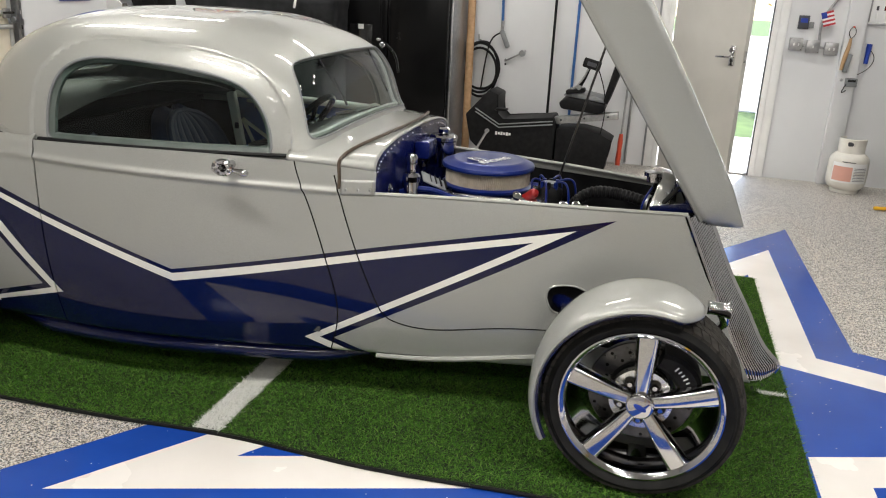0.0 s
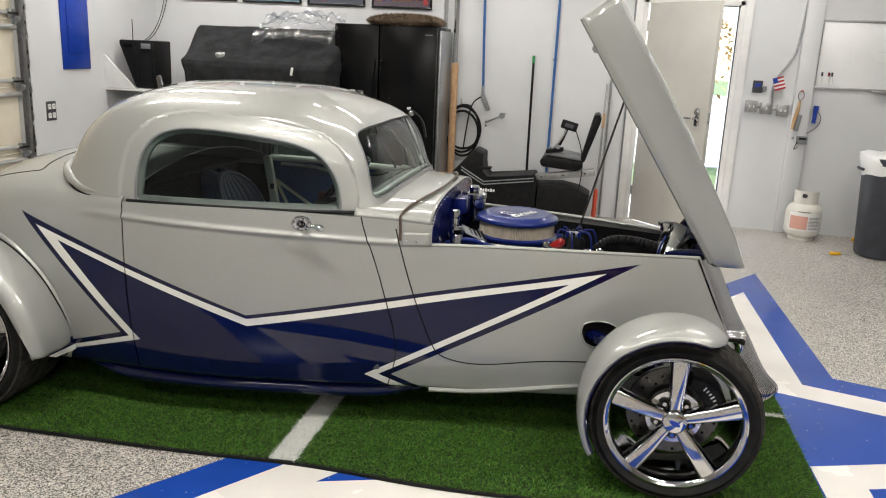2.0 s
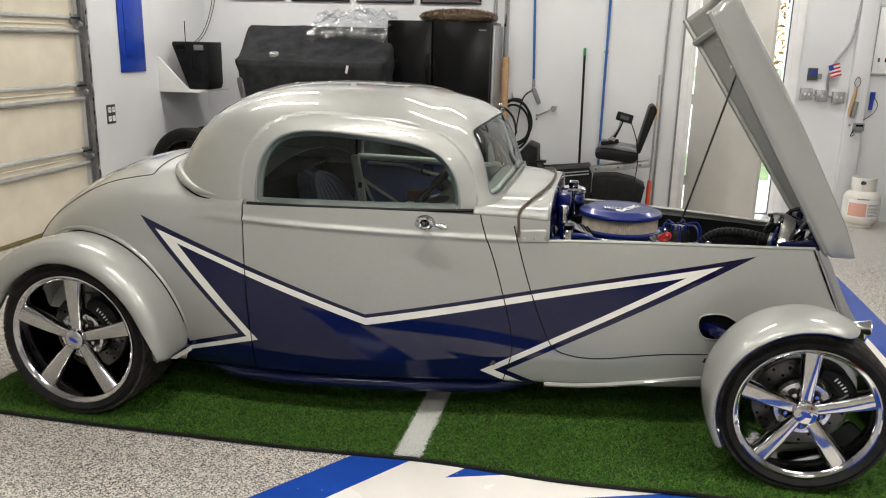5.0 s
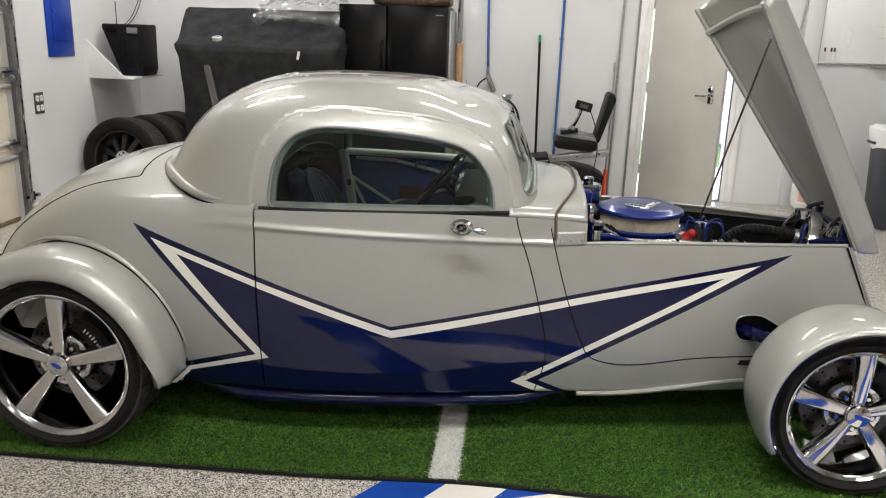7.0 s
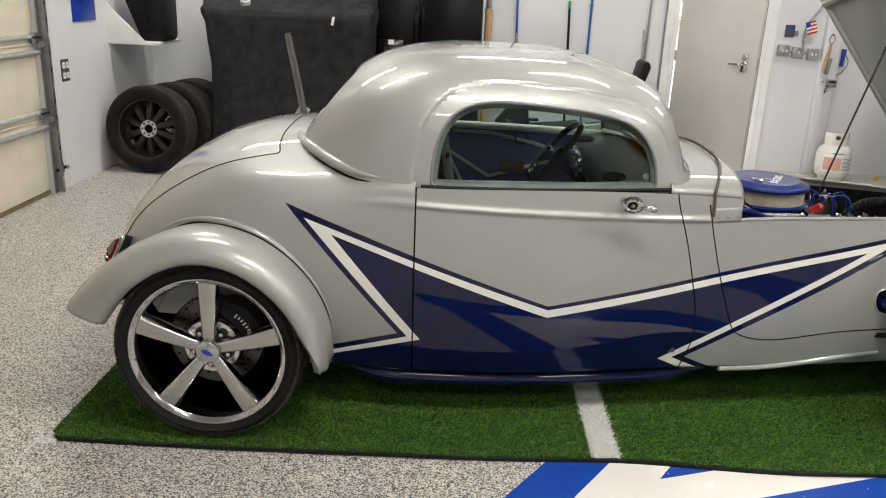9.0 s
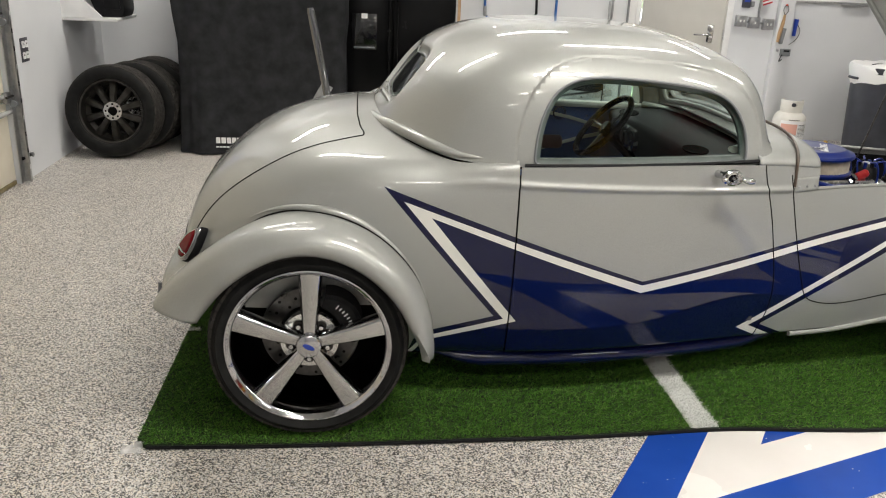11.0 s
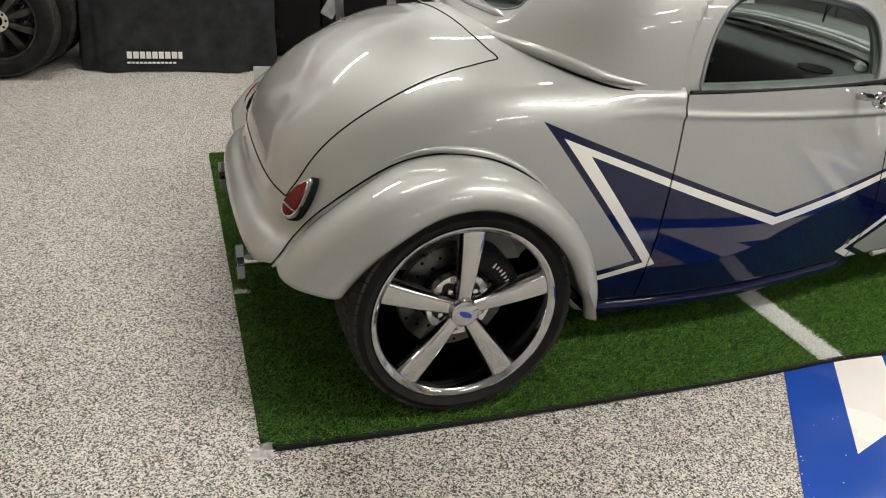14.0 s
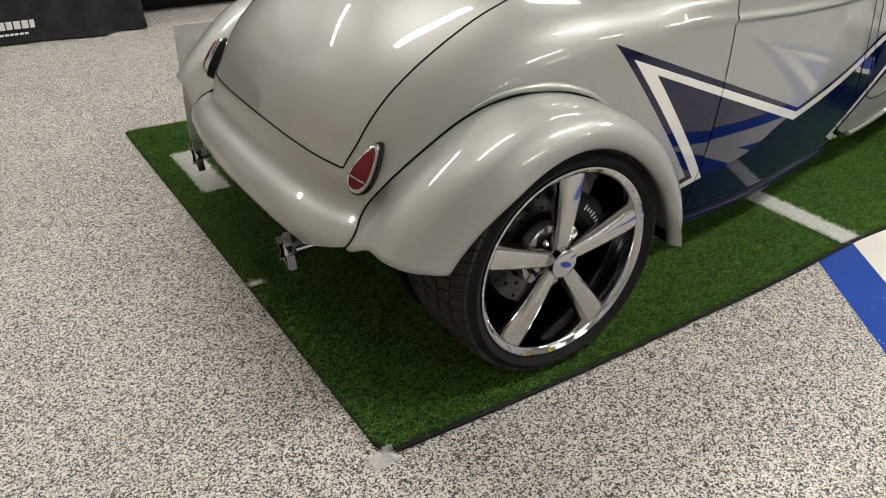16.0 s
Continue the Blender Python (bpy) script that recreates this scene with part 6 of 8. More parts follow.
# evaporative cooler under a black fabric cover
cv = thing("covered_cooler", (-.62, 3.9, 0), "portable air cooler under a draped black fabric cover", "cooler")
rows = []
for z, fy, hw, by in [(0.01, 3.40, .70, 4.32), (.06, 3.405, .695, 4.32), (.3, 3.43, .685, 4.31), (.6, 3.45, .68, 4.30), (.9, 3.46, .68, 4.30), (1.1, 3.455, .70, 4.30), (1.25, 3.45, .70, 4.30), (1.32, 3.455, .715, 4.29), (1.36, 3.475, .715, 4.28), (1.385, 3.54, .715, 4.27), (1.42, 3.64, .715, 4.26), (1.50, 3.77, .715, 4.25), (1.60, 3.90, .715, 4.24), (1.65, 3.96, .71, 4.22), (1.675, 4.00, .69, 4.18), (1.68, 4.06, .4, 4.09)]:
    ring = []
    n = 120
    for k in range(n):
        a_ = 2 * math.pi * k / n
        c_, s_ = math.cos(a_), math.sin(a_)
        px = np.sign(c_) * abs(c_) ** .22
        py = np.sign(s_) * abs(s_) ** .22
        x = -.645 + px * hw - .10 * max(0.0, min(1.0, (z - 1.2) / .4)) * (px < 0) * abs(px)
        y = (fy + by) / 2 + py * (by - fy) / 2
        low = max(0.0, 1.3 - z) / 1.3
        f = noise.noise(Vector((x * 5.5, y * 5.5, z * .7))) * (.010 + .055 * low) + .022 * noise.noise(Vector((x * 11, y * 11, z * 1.1 + 5))) + .010 * noise.noise(Vector((x * 16, y * 16, z * 5)))
        f += (.006 + .026 * low) * math.sin(17 * x + 6 * y + 2.5 * noise.noise(Vector((x * 2, y * 2, z * .8)))) * (1 - .3 * abs(px))
        L = math.hypot(px, py) + 1e-6
        ring.append((x + f * px / L, y + f * py / L, z + (.012 * noise.noise(Vector((x * 4, y * 4, 9))) if z > 1.2 else 0)))
    rows.append(ring)
fine = []
for a_, b_ in zip(rows, rows[1:]):
    for t_ in np.linspace(0, 1, 4, endpoint=False):
        fine.append(np.array(a_) * (1 - t_) + np.array(b_) * t_)
fine.append(np.array(rows[-1]))
bm = loft_bm(fine, close_v=True, flip=True)
bmesh.ops.holes_fill(bm, edges=[e for e in bm.edges if len(e.link_faces) == 1 and e.verts[0].co.z > 1])
bmesh.ops.recalc_face_normals(bm, faces=bm.faces)
part("cover", bm, COVER, cv, "draped black fabric cover with folds", 60)
for z, hgt, widths in ((.125, .048, (.042, .046, .042, .04, .044, .042, .046, .046, .034)), (.072, .012, tuple([.028] * 12))):
    x = -1.03
    for w in widths:
        part("print_bar", box((w * .8, .003, hgt), (x + w / 2, 3.398 if z > .1 else 3.392, z)), BARWHITE, cv, "white printed bar", False)
        x += w
part("white_tag", box((.022, .004, .07), (-.26, 3.445, 1.30), .002, (0, 12, 0)), BARWHITE, cv, "small white sewn tag")
cp = thing("tape_roll", (-1.02, 3.66, 1.42), "small white roll of tape lying on the cover", "tape roll")
part("roll", lathe([(.026, 0), (.042, 0), (.044, .032), (.040, .036), (.026, .036), (.026, 0)], pose(-1.02, 3.60, 1.395, 12), 28), GREYTRIM, cp)

# clear plastic sheet on top
bg = thing("plastic_sheet", (-.3, 3.9, 1.66), "crumpled clear plastic sheet lying on the cover", "plastic sheet")
g = []
for i in range(60):
    row = []
    for j in range(36):
        u, v_ = i / 59, j / 35
        x, y = -.72 + .78 * u, 3.62 + .45 * v_
        nz = noise.noise(Vector((x * 8, y * 8, 1))) * .06 + noise.noise(Vector((x * 19, y * 19, 4))) * .034 + noise.noise(Vector((x * 41, y * 41, 6))) * .006
        row.append((x + .03 * noise.noise(Vector((x * 8, y * 8, 7))), y, 1.52 + .22 * v_ ** .6 + .02 + abs(nz) * 1.6 - .10 * max(0, .25 - v_) + .06 * math.sin(3 * u)))
    g.append(row)
vv, ff = loft(g)
raw("sheet", vv, ff, FILM, bg, "", 35)

# refrigerator
fr_ = thing("refrigerator", (.49, 4.18, 0), "black side-by-side refrigerator with tall bar handles", "refrigerator")
part("body", box((.97, .60, 1.73), (.49, 4.20, .88), .006), CABINET, fr_)
for x0, x1 in ((.006, .430), (.440, .974)):
    part("door", box((x1 - x0, .06, 1.69), ((x0 + x1) / 2, 3.868, .90), .012), CABINET, fr_, "glossy black door")
for x in (.400, .470):
    h_ = part("handle", tube([(x, 3.835, .62), (x, 3.795, .66), (x, 3.79, 1.0), (x, 3.795, 1.40), (x, 3.835, 1.44)], .011, 10, 24), CABINET, fr_, "black bar handle")
disp = part("dispenser", box((.21, .012, .30), (.19, 3.834, 1.0), .004), GLOSSBLACK, fr_, "water dispenser recess")
part("dispenser_tray", box((.18, .03, .012), (.19, 3.82, .87), .003), GREYPLASTIC, disp)
part("label", box((.05, .002, .04), (.19, 3.827, 1.13)), BARWHITE, disp, "small white label", False)
part("badge", box((.07, .003, .010), (.90, 3.837, 1.67)), GREYPLASTIC, fr_, "small grey maker's badge", False)
part("kick_plate", box((.95, .02, .05), (.49, 3.93, .03)), BLACK, fr_, "", False)
part("side_panel", box((.02, .55, 1.69), (.988, 4.2, .87), .003), STEEL, fr_, "grey steel side")
rug = thing("rolled_rug", (.68, 4.0, 1.745), "brown bristly doormat folded on the refrigerator", "doormat")
bm = bmesh.new()
rg = []
for k in np.linspace(0, 1, 40):
    x = .31 + .68 * k
    rad = .062 * (1 - .72 * abs(2 * k - 1) ** 2.6)
    rg.append([(x + .006 * noise.noise(Vector((k * 40, a_, 3))), 4.0 + (.17 + .012 * noise.noise(Vector((k * 20, a_ * 2, 1)))) * math.cos(a_), 1.782 + rad * math.sin(a_) * (1 + .3 * noise.noise(Vector((k * 25, a_ * 3, 2))))) for a_ in np.linspace(0, 2 * np.pi, 36, endpoint=False)])
bm = loft_bm(rg, close_v=True)
bmesh.ops.holes_fill(bm, edges=bm.edges)
part("mat", bm, MAT_BROWN, rug, "", 60)
rng2 = np.random.default_rng(8)
n = 6000
ka, aa = rng2.uniform(0, 1, n), rng2.uniform(0, 2 * np.pi, n)
px = np.c_[.31 + .68 * ka, 4.0 + .172 * np.cos(aa), 1.782 + .062 * (1 - .72 * np.abs(2 * ka - 1) ** 2.6) * np.sin(aa)]
dr = np.c_[rng2.normal(0, .3, n), np.cos(aa), np.sin(aa)] * rng2.uniform(.014, .034, (n, 1))
sd = rng2.normal(0, .0022, (n, 3))
raw("bristles", np.stack([px - sd, px + sd, px + dr], 1).reshape(-1, 3), np.arange(3 * n).reshape(n, 3), MAT_BROWN, rug, "brown bristles", False)

# pole with cardboard tube, hoses, broom, conduits
pl = thing("chrome_pole", (1.0, 4.4, 0), "chrome pole with a brown cardboard tube sleeved over it", "pole")
part("pole", tube([(1.05, 4.40, 0), (1.035, 4.42, 3.28)], .026, 16), CHROME, pl)
part("cardboard_tube", tube([(1.05, 4.40, .02), (1.044, 4.41, 1.43)], .036, 20), KRAFT, pl, "brown cardboard tube")
for x in (.90, .925):
    pp = thing("conduit_pipe", (x, 4.5, 0), "thin grey conduit pipe on the wall", "conduit")
    part("pipe", tube([(x, 4.515, 1.5), (x, 4.515, H)], .009, 8), STEEL, pp)
hs = thing("air_hose", (1.3, 4.48, 1.1), "blue air line pipe with a drop on the wall", "air line")
part("pipe", tube([(1.285, 4.50, H), (1.29, 4.50, 2.2), (1.32, 4.50, 1.22)], .0125, 10, 12), HOSEBLUE, hs, "bright blue pipe")
part("fitting", tube([(1.32, 4.50, 1.22), (1.323, 4.50, 1.13)], .016, 10), STEEL, hs, "steel fitting")
part("gun", box((.045, .04, .17), (1.355, 4.47, 1.06), .014, (0, -24, 0)), GREYPLASTIC, hs, "dark grey blow gun")
part("drop", tube([(1.33, 4.47, 1.12), (1.26, 4.46, 1.08), (1.20, 4.46, .93), (1.16, 4.45, .6)], .007, 8, 18), BLACK, hs, "thin black hose")
coil = thing("coiled_hose", (1.15, 4.46, .8), "black hose coiled on a wall hook", "hose")
pts = []
for k in np.linspace(0, 1, 120):
    a_ = 2 * math.pi * 3.2 * k + 1.2
    pts.append((1.145 + (.185 - .03 * k) * math.cos(a_), 4.47 - .04 * k, .80 + (.23 - .03 * math.sin(9 * k)) * math.sin(a_) - .04 * k))
part("coil", tube(pts, .012, 8), BLACK, coil)
part("hook", tube([(1.12, 4.53, 1.04), (1.12, 4.44, 1.04), (1.12, 4.43, 1.09)], .006, 8), STEEL, coil)
wb = thing("wall_bracket", (1.5, 4.5, .93), "grey steel bracket with a round knob on the wall", "bracket")
part("arm", tube([(1.36, 4.52, .86), (1.52, 4.46, .94)], .008, 8), STEEL, wb)
part("knob", lathe([(0, 0), (.026, 0), (.03, .02), (.026, .05), (0, .05)], pose(1.535, 4.44, .945, 90), 20), GREYPLASTIC, wb)
part("pin", tube([(1.525, 4.50, .95), (1.56, 4.42, .965)], .012, 8), STEEL, wb)
for z in (.87, .83):
    part("bolt", lathe([(0, 0), (.010, 0), (.008, .006), (0, .007)], pose(1.365, YB, z, 90), 10), BARDARK, wb)
br_ = thing("broom", (1.81, 4.42, 0), "broom with a black handle and green tip leaning on the wall", "broom")
part("handle", tube([(1.825, 4.30, .16), (1.80, 4.50, 1.47)], .012, 10), BLACK, br_)
part("tip", tube([(1.80, 4.50, 1.46), (1.799, 4.507, 1.53)], .014, 10), GREEN, br_, "green plastic tip")
part("head", box((.28, .06, .06), (1.825, 4.29, .13), .01), BLACK, br_)
part("bristles", box((.27, .05, .10), (1.825, 4.285, .05), .008), BARDARK, br_)
c2_ = thing("blue_pipe", (2.0, 4.5, 0), "blue painted air pipe running down the wall", "pipe")
part("pipe", tube([(2.015, 4.512, H), (2.0, 4.512, .06)], .0125, 10), HOSEBLUE, c2_)
for z in (2.4, 1.5, .6):
    part("clip", box((.05, .02, .022), (2.005, 4.52, z), .004), STEEL, c2_)
ex = thing("paint_pole", (2.5, 4.4, 0), "steel extension pole with an orange-red grip", "pole")
part("pole", tube([(2.505, 4.36, .30), (2.52, 4.50, 1.30)], .010, 10), STEEL, ex)
part("grip", tube([(2.50, 4.32, .02), (2.503, 4.355, .30)], np.array([.022, .024, .02, .023, .017]), 12, 5), ORANGE, ex, "orange-red plastic grip")
part("collar", tube([(2.513, 4.44, .88), (2.516, 4.46, 1.02)], .014, 10), KRAFT, ex, "tan collar")
gc = thing("wall_conduit", (2.56, 4.5, 1.3), "grey electrical conduit running down the wall", "conduit")
part("pipe", tube([(2.60, 4.515, H), (2.56, 4.515, 1.55), (2.555, 4.515, .02)], .011, 8, 14), STEEL, gc)
# corner angle left of the doorway
ca = thing("door_chain_rail", (2.70, 4.52, 0), "dark vertical rail beside the doorway", "rail")
part("rail", box((.018, .02, 2.2), (2.715, YB - .012, 1.1), .003), GREYPLASTIC, ca)

# exercise machine
xm = thing("exercise_machine", (1.8, 4.1, 0), "black recumbent exercise machine with a padded seat", "exercise machine")


def slab(name, pts, y0, y1, material, lab="", bev=.012):
    bm = prism(pts, y1 - y0, Matrix(((1, 0, 0, 0), (0, 0, -1, y1), (0, 1, 0, 0), (0, 0, 0, 1))))
    if bev:
        bmesh.ops.bevel(bm, geom=list(bm.edges), offset=bev, segments=2, affect="EDGES", profile=.5)
    return part(name, bm, material, xm, lab)


slab("front_shroud", [(1.15, .43), (1.20, .20), (1.42, .012), (1.95, .012), (1.955, .40), (1.925, .465), (1.49, .40), (1.435, .45), (1.44, .62), (1.35, .655)], 3.92, 4.26, BLACK, "black plastic front shroud")
slab("rear_shroud", [(1.965, .012), (2.40, .012), (2.415, .19), (2.45, .30), (2.34, .355), (2.18, .385), (1.965, .37)], 3.93, 4.25, BLACK, "black plastic rear shroud")
for dz in (.0, .028):
    part("trim_line", tube([(1.24, 3.912, .49 - dz), (1.46, 3.912, .365 - dz), (1.93, 3.912, .43 - dz)], .006, 6), GREYPLASTIC, xm, "grey trim line")
part("seat_rail", box((.56, .10, .06), (2.20, 4.05, .465), .006, (0, -9, 0)), STEEL, xm, "bare aluminium seat rail")
slab("seat_cushion", [(1.965, .60), (1.99, .545), (2.30, .52), (2.36, .545), (2.36, .61), (2.05, .65)], 3.90, 4.28, BLACK, "black padded seat", .02)
slab("seat_pan", [(2.0, .655), (2.35, .615), (2.36, .65), (2.03, .70)], 3.93, 4.25, GREYPLASTIC, "grey seat pan", .008)
slab("backrest", [(2.335, .63), (2.375, .60), (2.50, 1.0), (2.475, 1.05), (2.43, 1.04)], 3.92, 4.26, BLACK, "black padded backrest", .018)
part("console_arm", tube([(2.10, 3.95, .68), (2.16, 3.95, .80), (2.20, 3.95, .91)], .014, 8, 10), BLACK, xm)
part("console", box((.15, .035, .08), (2.215, 3.945, .93), .012, (0, 14, 0)), BLACK, xm, "small console")
part("console_base", box((.16, .10, .035), (2.10, 3.95, .70), .008, (0, -10, 0)), BLACK, xm)
part("console_clamp", lathe([(0, 0), (.018, 0), (.018, .05), (0, .05)], pose(2.13, 3.93, .735, 90), 14), STEEL, xm)
part("console_arm_brace", tube([(2.07, 3.94, .71), (2.14, 3.935, .79), (2.19, 3.935, .89)], .008, 8, 8), STEEL, xm)
part("console_screen", box((.08, .002, .035), (2.215, 3.928, .93), 0, (0, 14, 0)), BARDARK, xm, "", False)
part("cable", tube([(2.27, 3.94, .90), (2.33, 3.93, .75), (2.36, 3.92, .5), (2.34, 3.92, .33)], .005, 6, 16), BLACK, xm)
part("pedal_crank", tube([(1.36, 3.90, .30), (1.27, 3.87, .12)], .010, 8), STEEL, xm, "steel pedal crank")
part("pedal_hub", lathe([(0, 0), (.018, 0), (.02, .03), (0, .035)], pose(1.36, 3.915, .30, 90), 16), STEEL, xm)
part("foot_rest", box((.10, .09, .02), (1.48, 3.90, .50), .006), BLACK, xm)
for k in range(6):
    part("badge_bar", box((.018, .003, .03 - .01 * (k % 2)), (1.44 + .024 * k, 3.916, .285)), BARWHITE, xm, "pale badge bar", False)
for k in (0, 1, 2):
    part("rail_bolt", lathe([(0, 0), (.009, 0), (.007, .005), (0, .006)], pose(1.99 + .2 * k, 3.998, .435 + .03 * k, 90), 10), BARDARK, xm)

# east end of the north wall: switches, column, whiteboard, tank, bin
col = thing("wall_column", (4.29, YB, 0), "pale grey boxed column on the wall", "column", kind="structure")
part("boxing", box((.15, .07, H), (4.285, YB - .036, H / 2), .006), WALLPAINT, col)
cd = thing("switch_conduit", (4.1, 4.5, 1.2), "grey conduit running down to the switch boxes", "conduit")
part("pipe", tube([(4.19, 4.48, H), (4.185, 4.48, 1.75), (4.17, 4.48, 1.66), (4.07, 4.50, 1.47), (4.03, 4.51, 1.38), (4.03, 4.51, 1.20)], .011, 8, 30), STEEL, cd)
for k, x in enumerate((3.85, 3.985, 4.13)):
    sb = thing("switch_box", (x, YB, 1.16), "grey steel switch box with white toggles", "switch box", "switch boxes in a row")
    part("box", box((.105, .05, .105), (x, YB - .026, 1.165 - .012 * k), .006), STEEL, sb)
    for dx in ((-.018, .018) if k != 1 else (0,)):
        part("toggle", box((.010, .014, .022), (x + dx, YB - .058, 1.165 - .012 * k), .002), BARWHITE, sb, "white toggle")
    for dx, dz in ((-.042, .042), (.042, -.042)):
        part("screw", lathe([(0, 0), (.004, 0), (0, .002)], pose(x + dx, YB - .051, 1.165 - .012 * k + dz, 90), 8), BRUSHED, sb)
part_ = thing("conduit_link", (3.98, 4.5, 1.16), "short grey conduit between the switch boxes", "conduit")
part("pipe", tube([(3.80, 4.505, 1.165), (4.18, 4.505, 1.14)], .010, 8), STEEL, part_)
kp = thing("keypad", (3.88, YB, 1.34), "small dark keypad with a bluish screen", "keypad")
part("case", box((.085, .025, .11), (3.885, YB - .013, 1.345), .006), BARDARK, kp)
part("screen", box((.055, .003, .035), (3.885, YB - .027, 1.36)), BLUEPLASTIC, kp, "", False)
part("side_clip", box((.035, .02, .05), (3.95, YB - .011, 1.325), .004), GREYPLASTIC, kp)
fg = thing("small_flag", (4.05, 4.48, 1.38), "small striped red and white flag with a blue corner", "flag")
fm = pose(4.06, 4.465, 1.385, 0, -18, 0)
for k in range(7):
    bm = box((.095, .002, .0165), (0, 0, -.05 + k * .0165))
    bm.transform(fm)
    part("stripe", bm, mat("flag_red", (.45, .04, .05), .8) if k % 2 == 0 else BARWHITE, fg, "", False)
bm = box((.042, .0025, .05), (-.026, -.001, .032))
bm.transform(fm)
part("canton", bm, BLUEPLASTIC, fg, "", False)
bs = thing("bench_brush", (4.27, 4.44, 1.1), "wooden bench brush with dark bristles hanging on the column", "brush")
bm = tube([(4.255, 4.44, 1.24), (4.25, 4.44, 1.16), (4.235, 4.44, 1.08), (4.225, 4.44, .98)], np.array([.010, .014, .017, .017, .017, .015, .012]), 10, 7)
part("handle", bm, WOOD, bs, "pale wooden handle")
part("bristles", box((.035, .03, .15), (4.265, 4.44, 1.04), .004, (0, 8, 0)), GREYPLASTIC, bs)
part("cord", tube([(4.255, 4.44, 1.24), (4.235, 4.44, 1.29), (4.265, 4.45, 1.33), (4.285, 4.44, 1.28), (4.258, 4.44, 1.24)], .003, 6, 20), BLACK, bs)
part("peg", lathe([(0, 0), (.008, 0), (.008, .02), (0, .024)], pose(4.265, 4.46, 1.33, 90), 10), ORANGE, bs)
tl_ = thing("blue_flashlight", (4.42, 4.49, 1.13), "blue plastic flashlight hanging on the wall", "flashlight")
part("body", tube([(4.415, 4.505, 1.04), (4.42, 4.505, 1.20)], np.array([.018, .018, .018, .022, .022]), 12, 5), BLUEPLASTIC, tl_)
part("strap", tube([(4.435, 4.505, 1.15), (4.47, 4.505, 1.10), (4.44, 4.505, 1.0), (4.35, 4.505, .93), (4.29, 4.46, .86)], .003, 6, 20), BLACK, tl_)
pb = thing("pull_box", (4.31, 4.45, .88), "small grey electrical box on the column", "electrical box")
part("box", box((.09, .05, .07), (4.32, 4.435, .885), .006), GREYPLASTIC, pb)
part("opening", box((.06, .003, .018), (4.32, 4.409, .90)), DARK, pb, "", False)
part("knob", lathe([(0, 0), (.012, 0), (.012, .02), (0, .024)], pose(4.245, 4.46, .90, 90), 12), STEEL, pb)
part("lead", tube([(4.28, 4.41, .87), (4.26, 4.41, .80), (4.29, 4.42, .82)], .004, 6, 10), BLACK, pb)

wbd = thing("whiteboard", (4.95, YB, 1.36), "whiteboard with faint drawings, markers on its edge", "whiteboard")
part("surface", box((1.20, .012, .58), (4.98, YB - .008, 1.66), .002), BOARD, wbd)
for sz, lc in (((1.24, .022, .022), (4.98, YB - .011, 1.363)), ((1.24, .022, .022), (4.98, YB - .011, 1.957)), ((.022, .022, .572), (4.371, YB - .011, 1.66)), ((.022, .022, .572), (5.589, YB - .011, 1.66))):
    part("rim", box(sz, lc, .003), STEEL, wbd, "aluminium edge")
part("tray", box((.3, .06, .012), (5.0, YB - .045, 1.352), .003), STEEL, wbd)
for k, m_ in enumerate((BARDARK, RED, BARDARK)):
    mk = part("marker", lathe([(0, 0), (.008, 0), (.008, .09), (.006, .10), (0, .10)], pose(4.425 + .028 * k + (.03 if k else 0), YB - .024, 1.40), 10), BARWHITE, wbd, "white marker pen")
    part("marker_cap", lathe([(0, .068), (.009, .068), (.009, .102), (0, .104)], pose(4.425 + .028 * k + (.03 if k else 0), YB - .024, 1.40), 10), m_, mk, "coloured cap")
ink = mat("marker_ink", (.62, .63, .65), .6)
for k in range(5):
    part("faint_line", box((.10 + .05 * (k % 3), .001, .006), (4.95 + .04 * (k % 2), YB - .0146, 1.80 - .05 * k)), ink, wbd, "faint marker line", False)
ov = [(4.62 + .028 * math.cos(a_), YB - .0148, 1.60 + .085 * math.copysign(abs(math.sin(a_)) ** .5, math.sin(a_))) for a_ in np.linspace(0, 2 * np.pi, 24, endpoint=False)]
part("drawn_outline", tube(ov, .0016, 4, None, True), ink, wbd, "faint drawn outline", False)

pt = thing("propane_tank", (4.39, 4.25, 0), "white steel propane tank with a pink label and collar", "propane tank")
part("foot_ring", lathe([(.105, 0), (.11, .002), (.11, .03), (.105, .03), (.105, 0)], pose(4.39, 4.25, 0), 32), PROPANE, pt)
body = [(0, .02), (.08, .022), (.125, .04), (.15, .075), (.155, .11), (.155, .25), (.15, .285), (.125, .32), (.08, .345), (.03, .352), (0, .353)]
tank = part("tank", lathe([tuple(p) for p in path(body, 40)], pose(4.39, 4.25, 0), 40), PROPANE, pt)
part("collar", lathe([(.098, .335), (.102, .335), (.106, .45), (.10, .455), (.096, .45), (.098, .335)], pose(4.39, 4.25, 0, 0, 0, 110), 36, 250), PROPANE, pt, "white steel collar")
part("collar_slot", box((.05, .01, .035), (4.36, 4.15, .415), .01), BARDARK, pt, "", False)
part("valve", lathe([(0, .35), (.02, .35), (.022, .39), (.03, .395), (.03, .415), (0, .42)], pose(4.39, 4.25, 0), 16), BRONZE, pt)


def wrapped(name, a0, a1, z0, z1, r, material, lab):
    vv, ff = loft([[(4.39 + r * math.sin(radians(a_)), 4.25 - r * math.cos(radians(a_)), z) for z in (z0, z1)] for a_ in np.linspace(a0, a1, 14)])
    return raw(name, vv, ff, material, pt, lab)


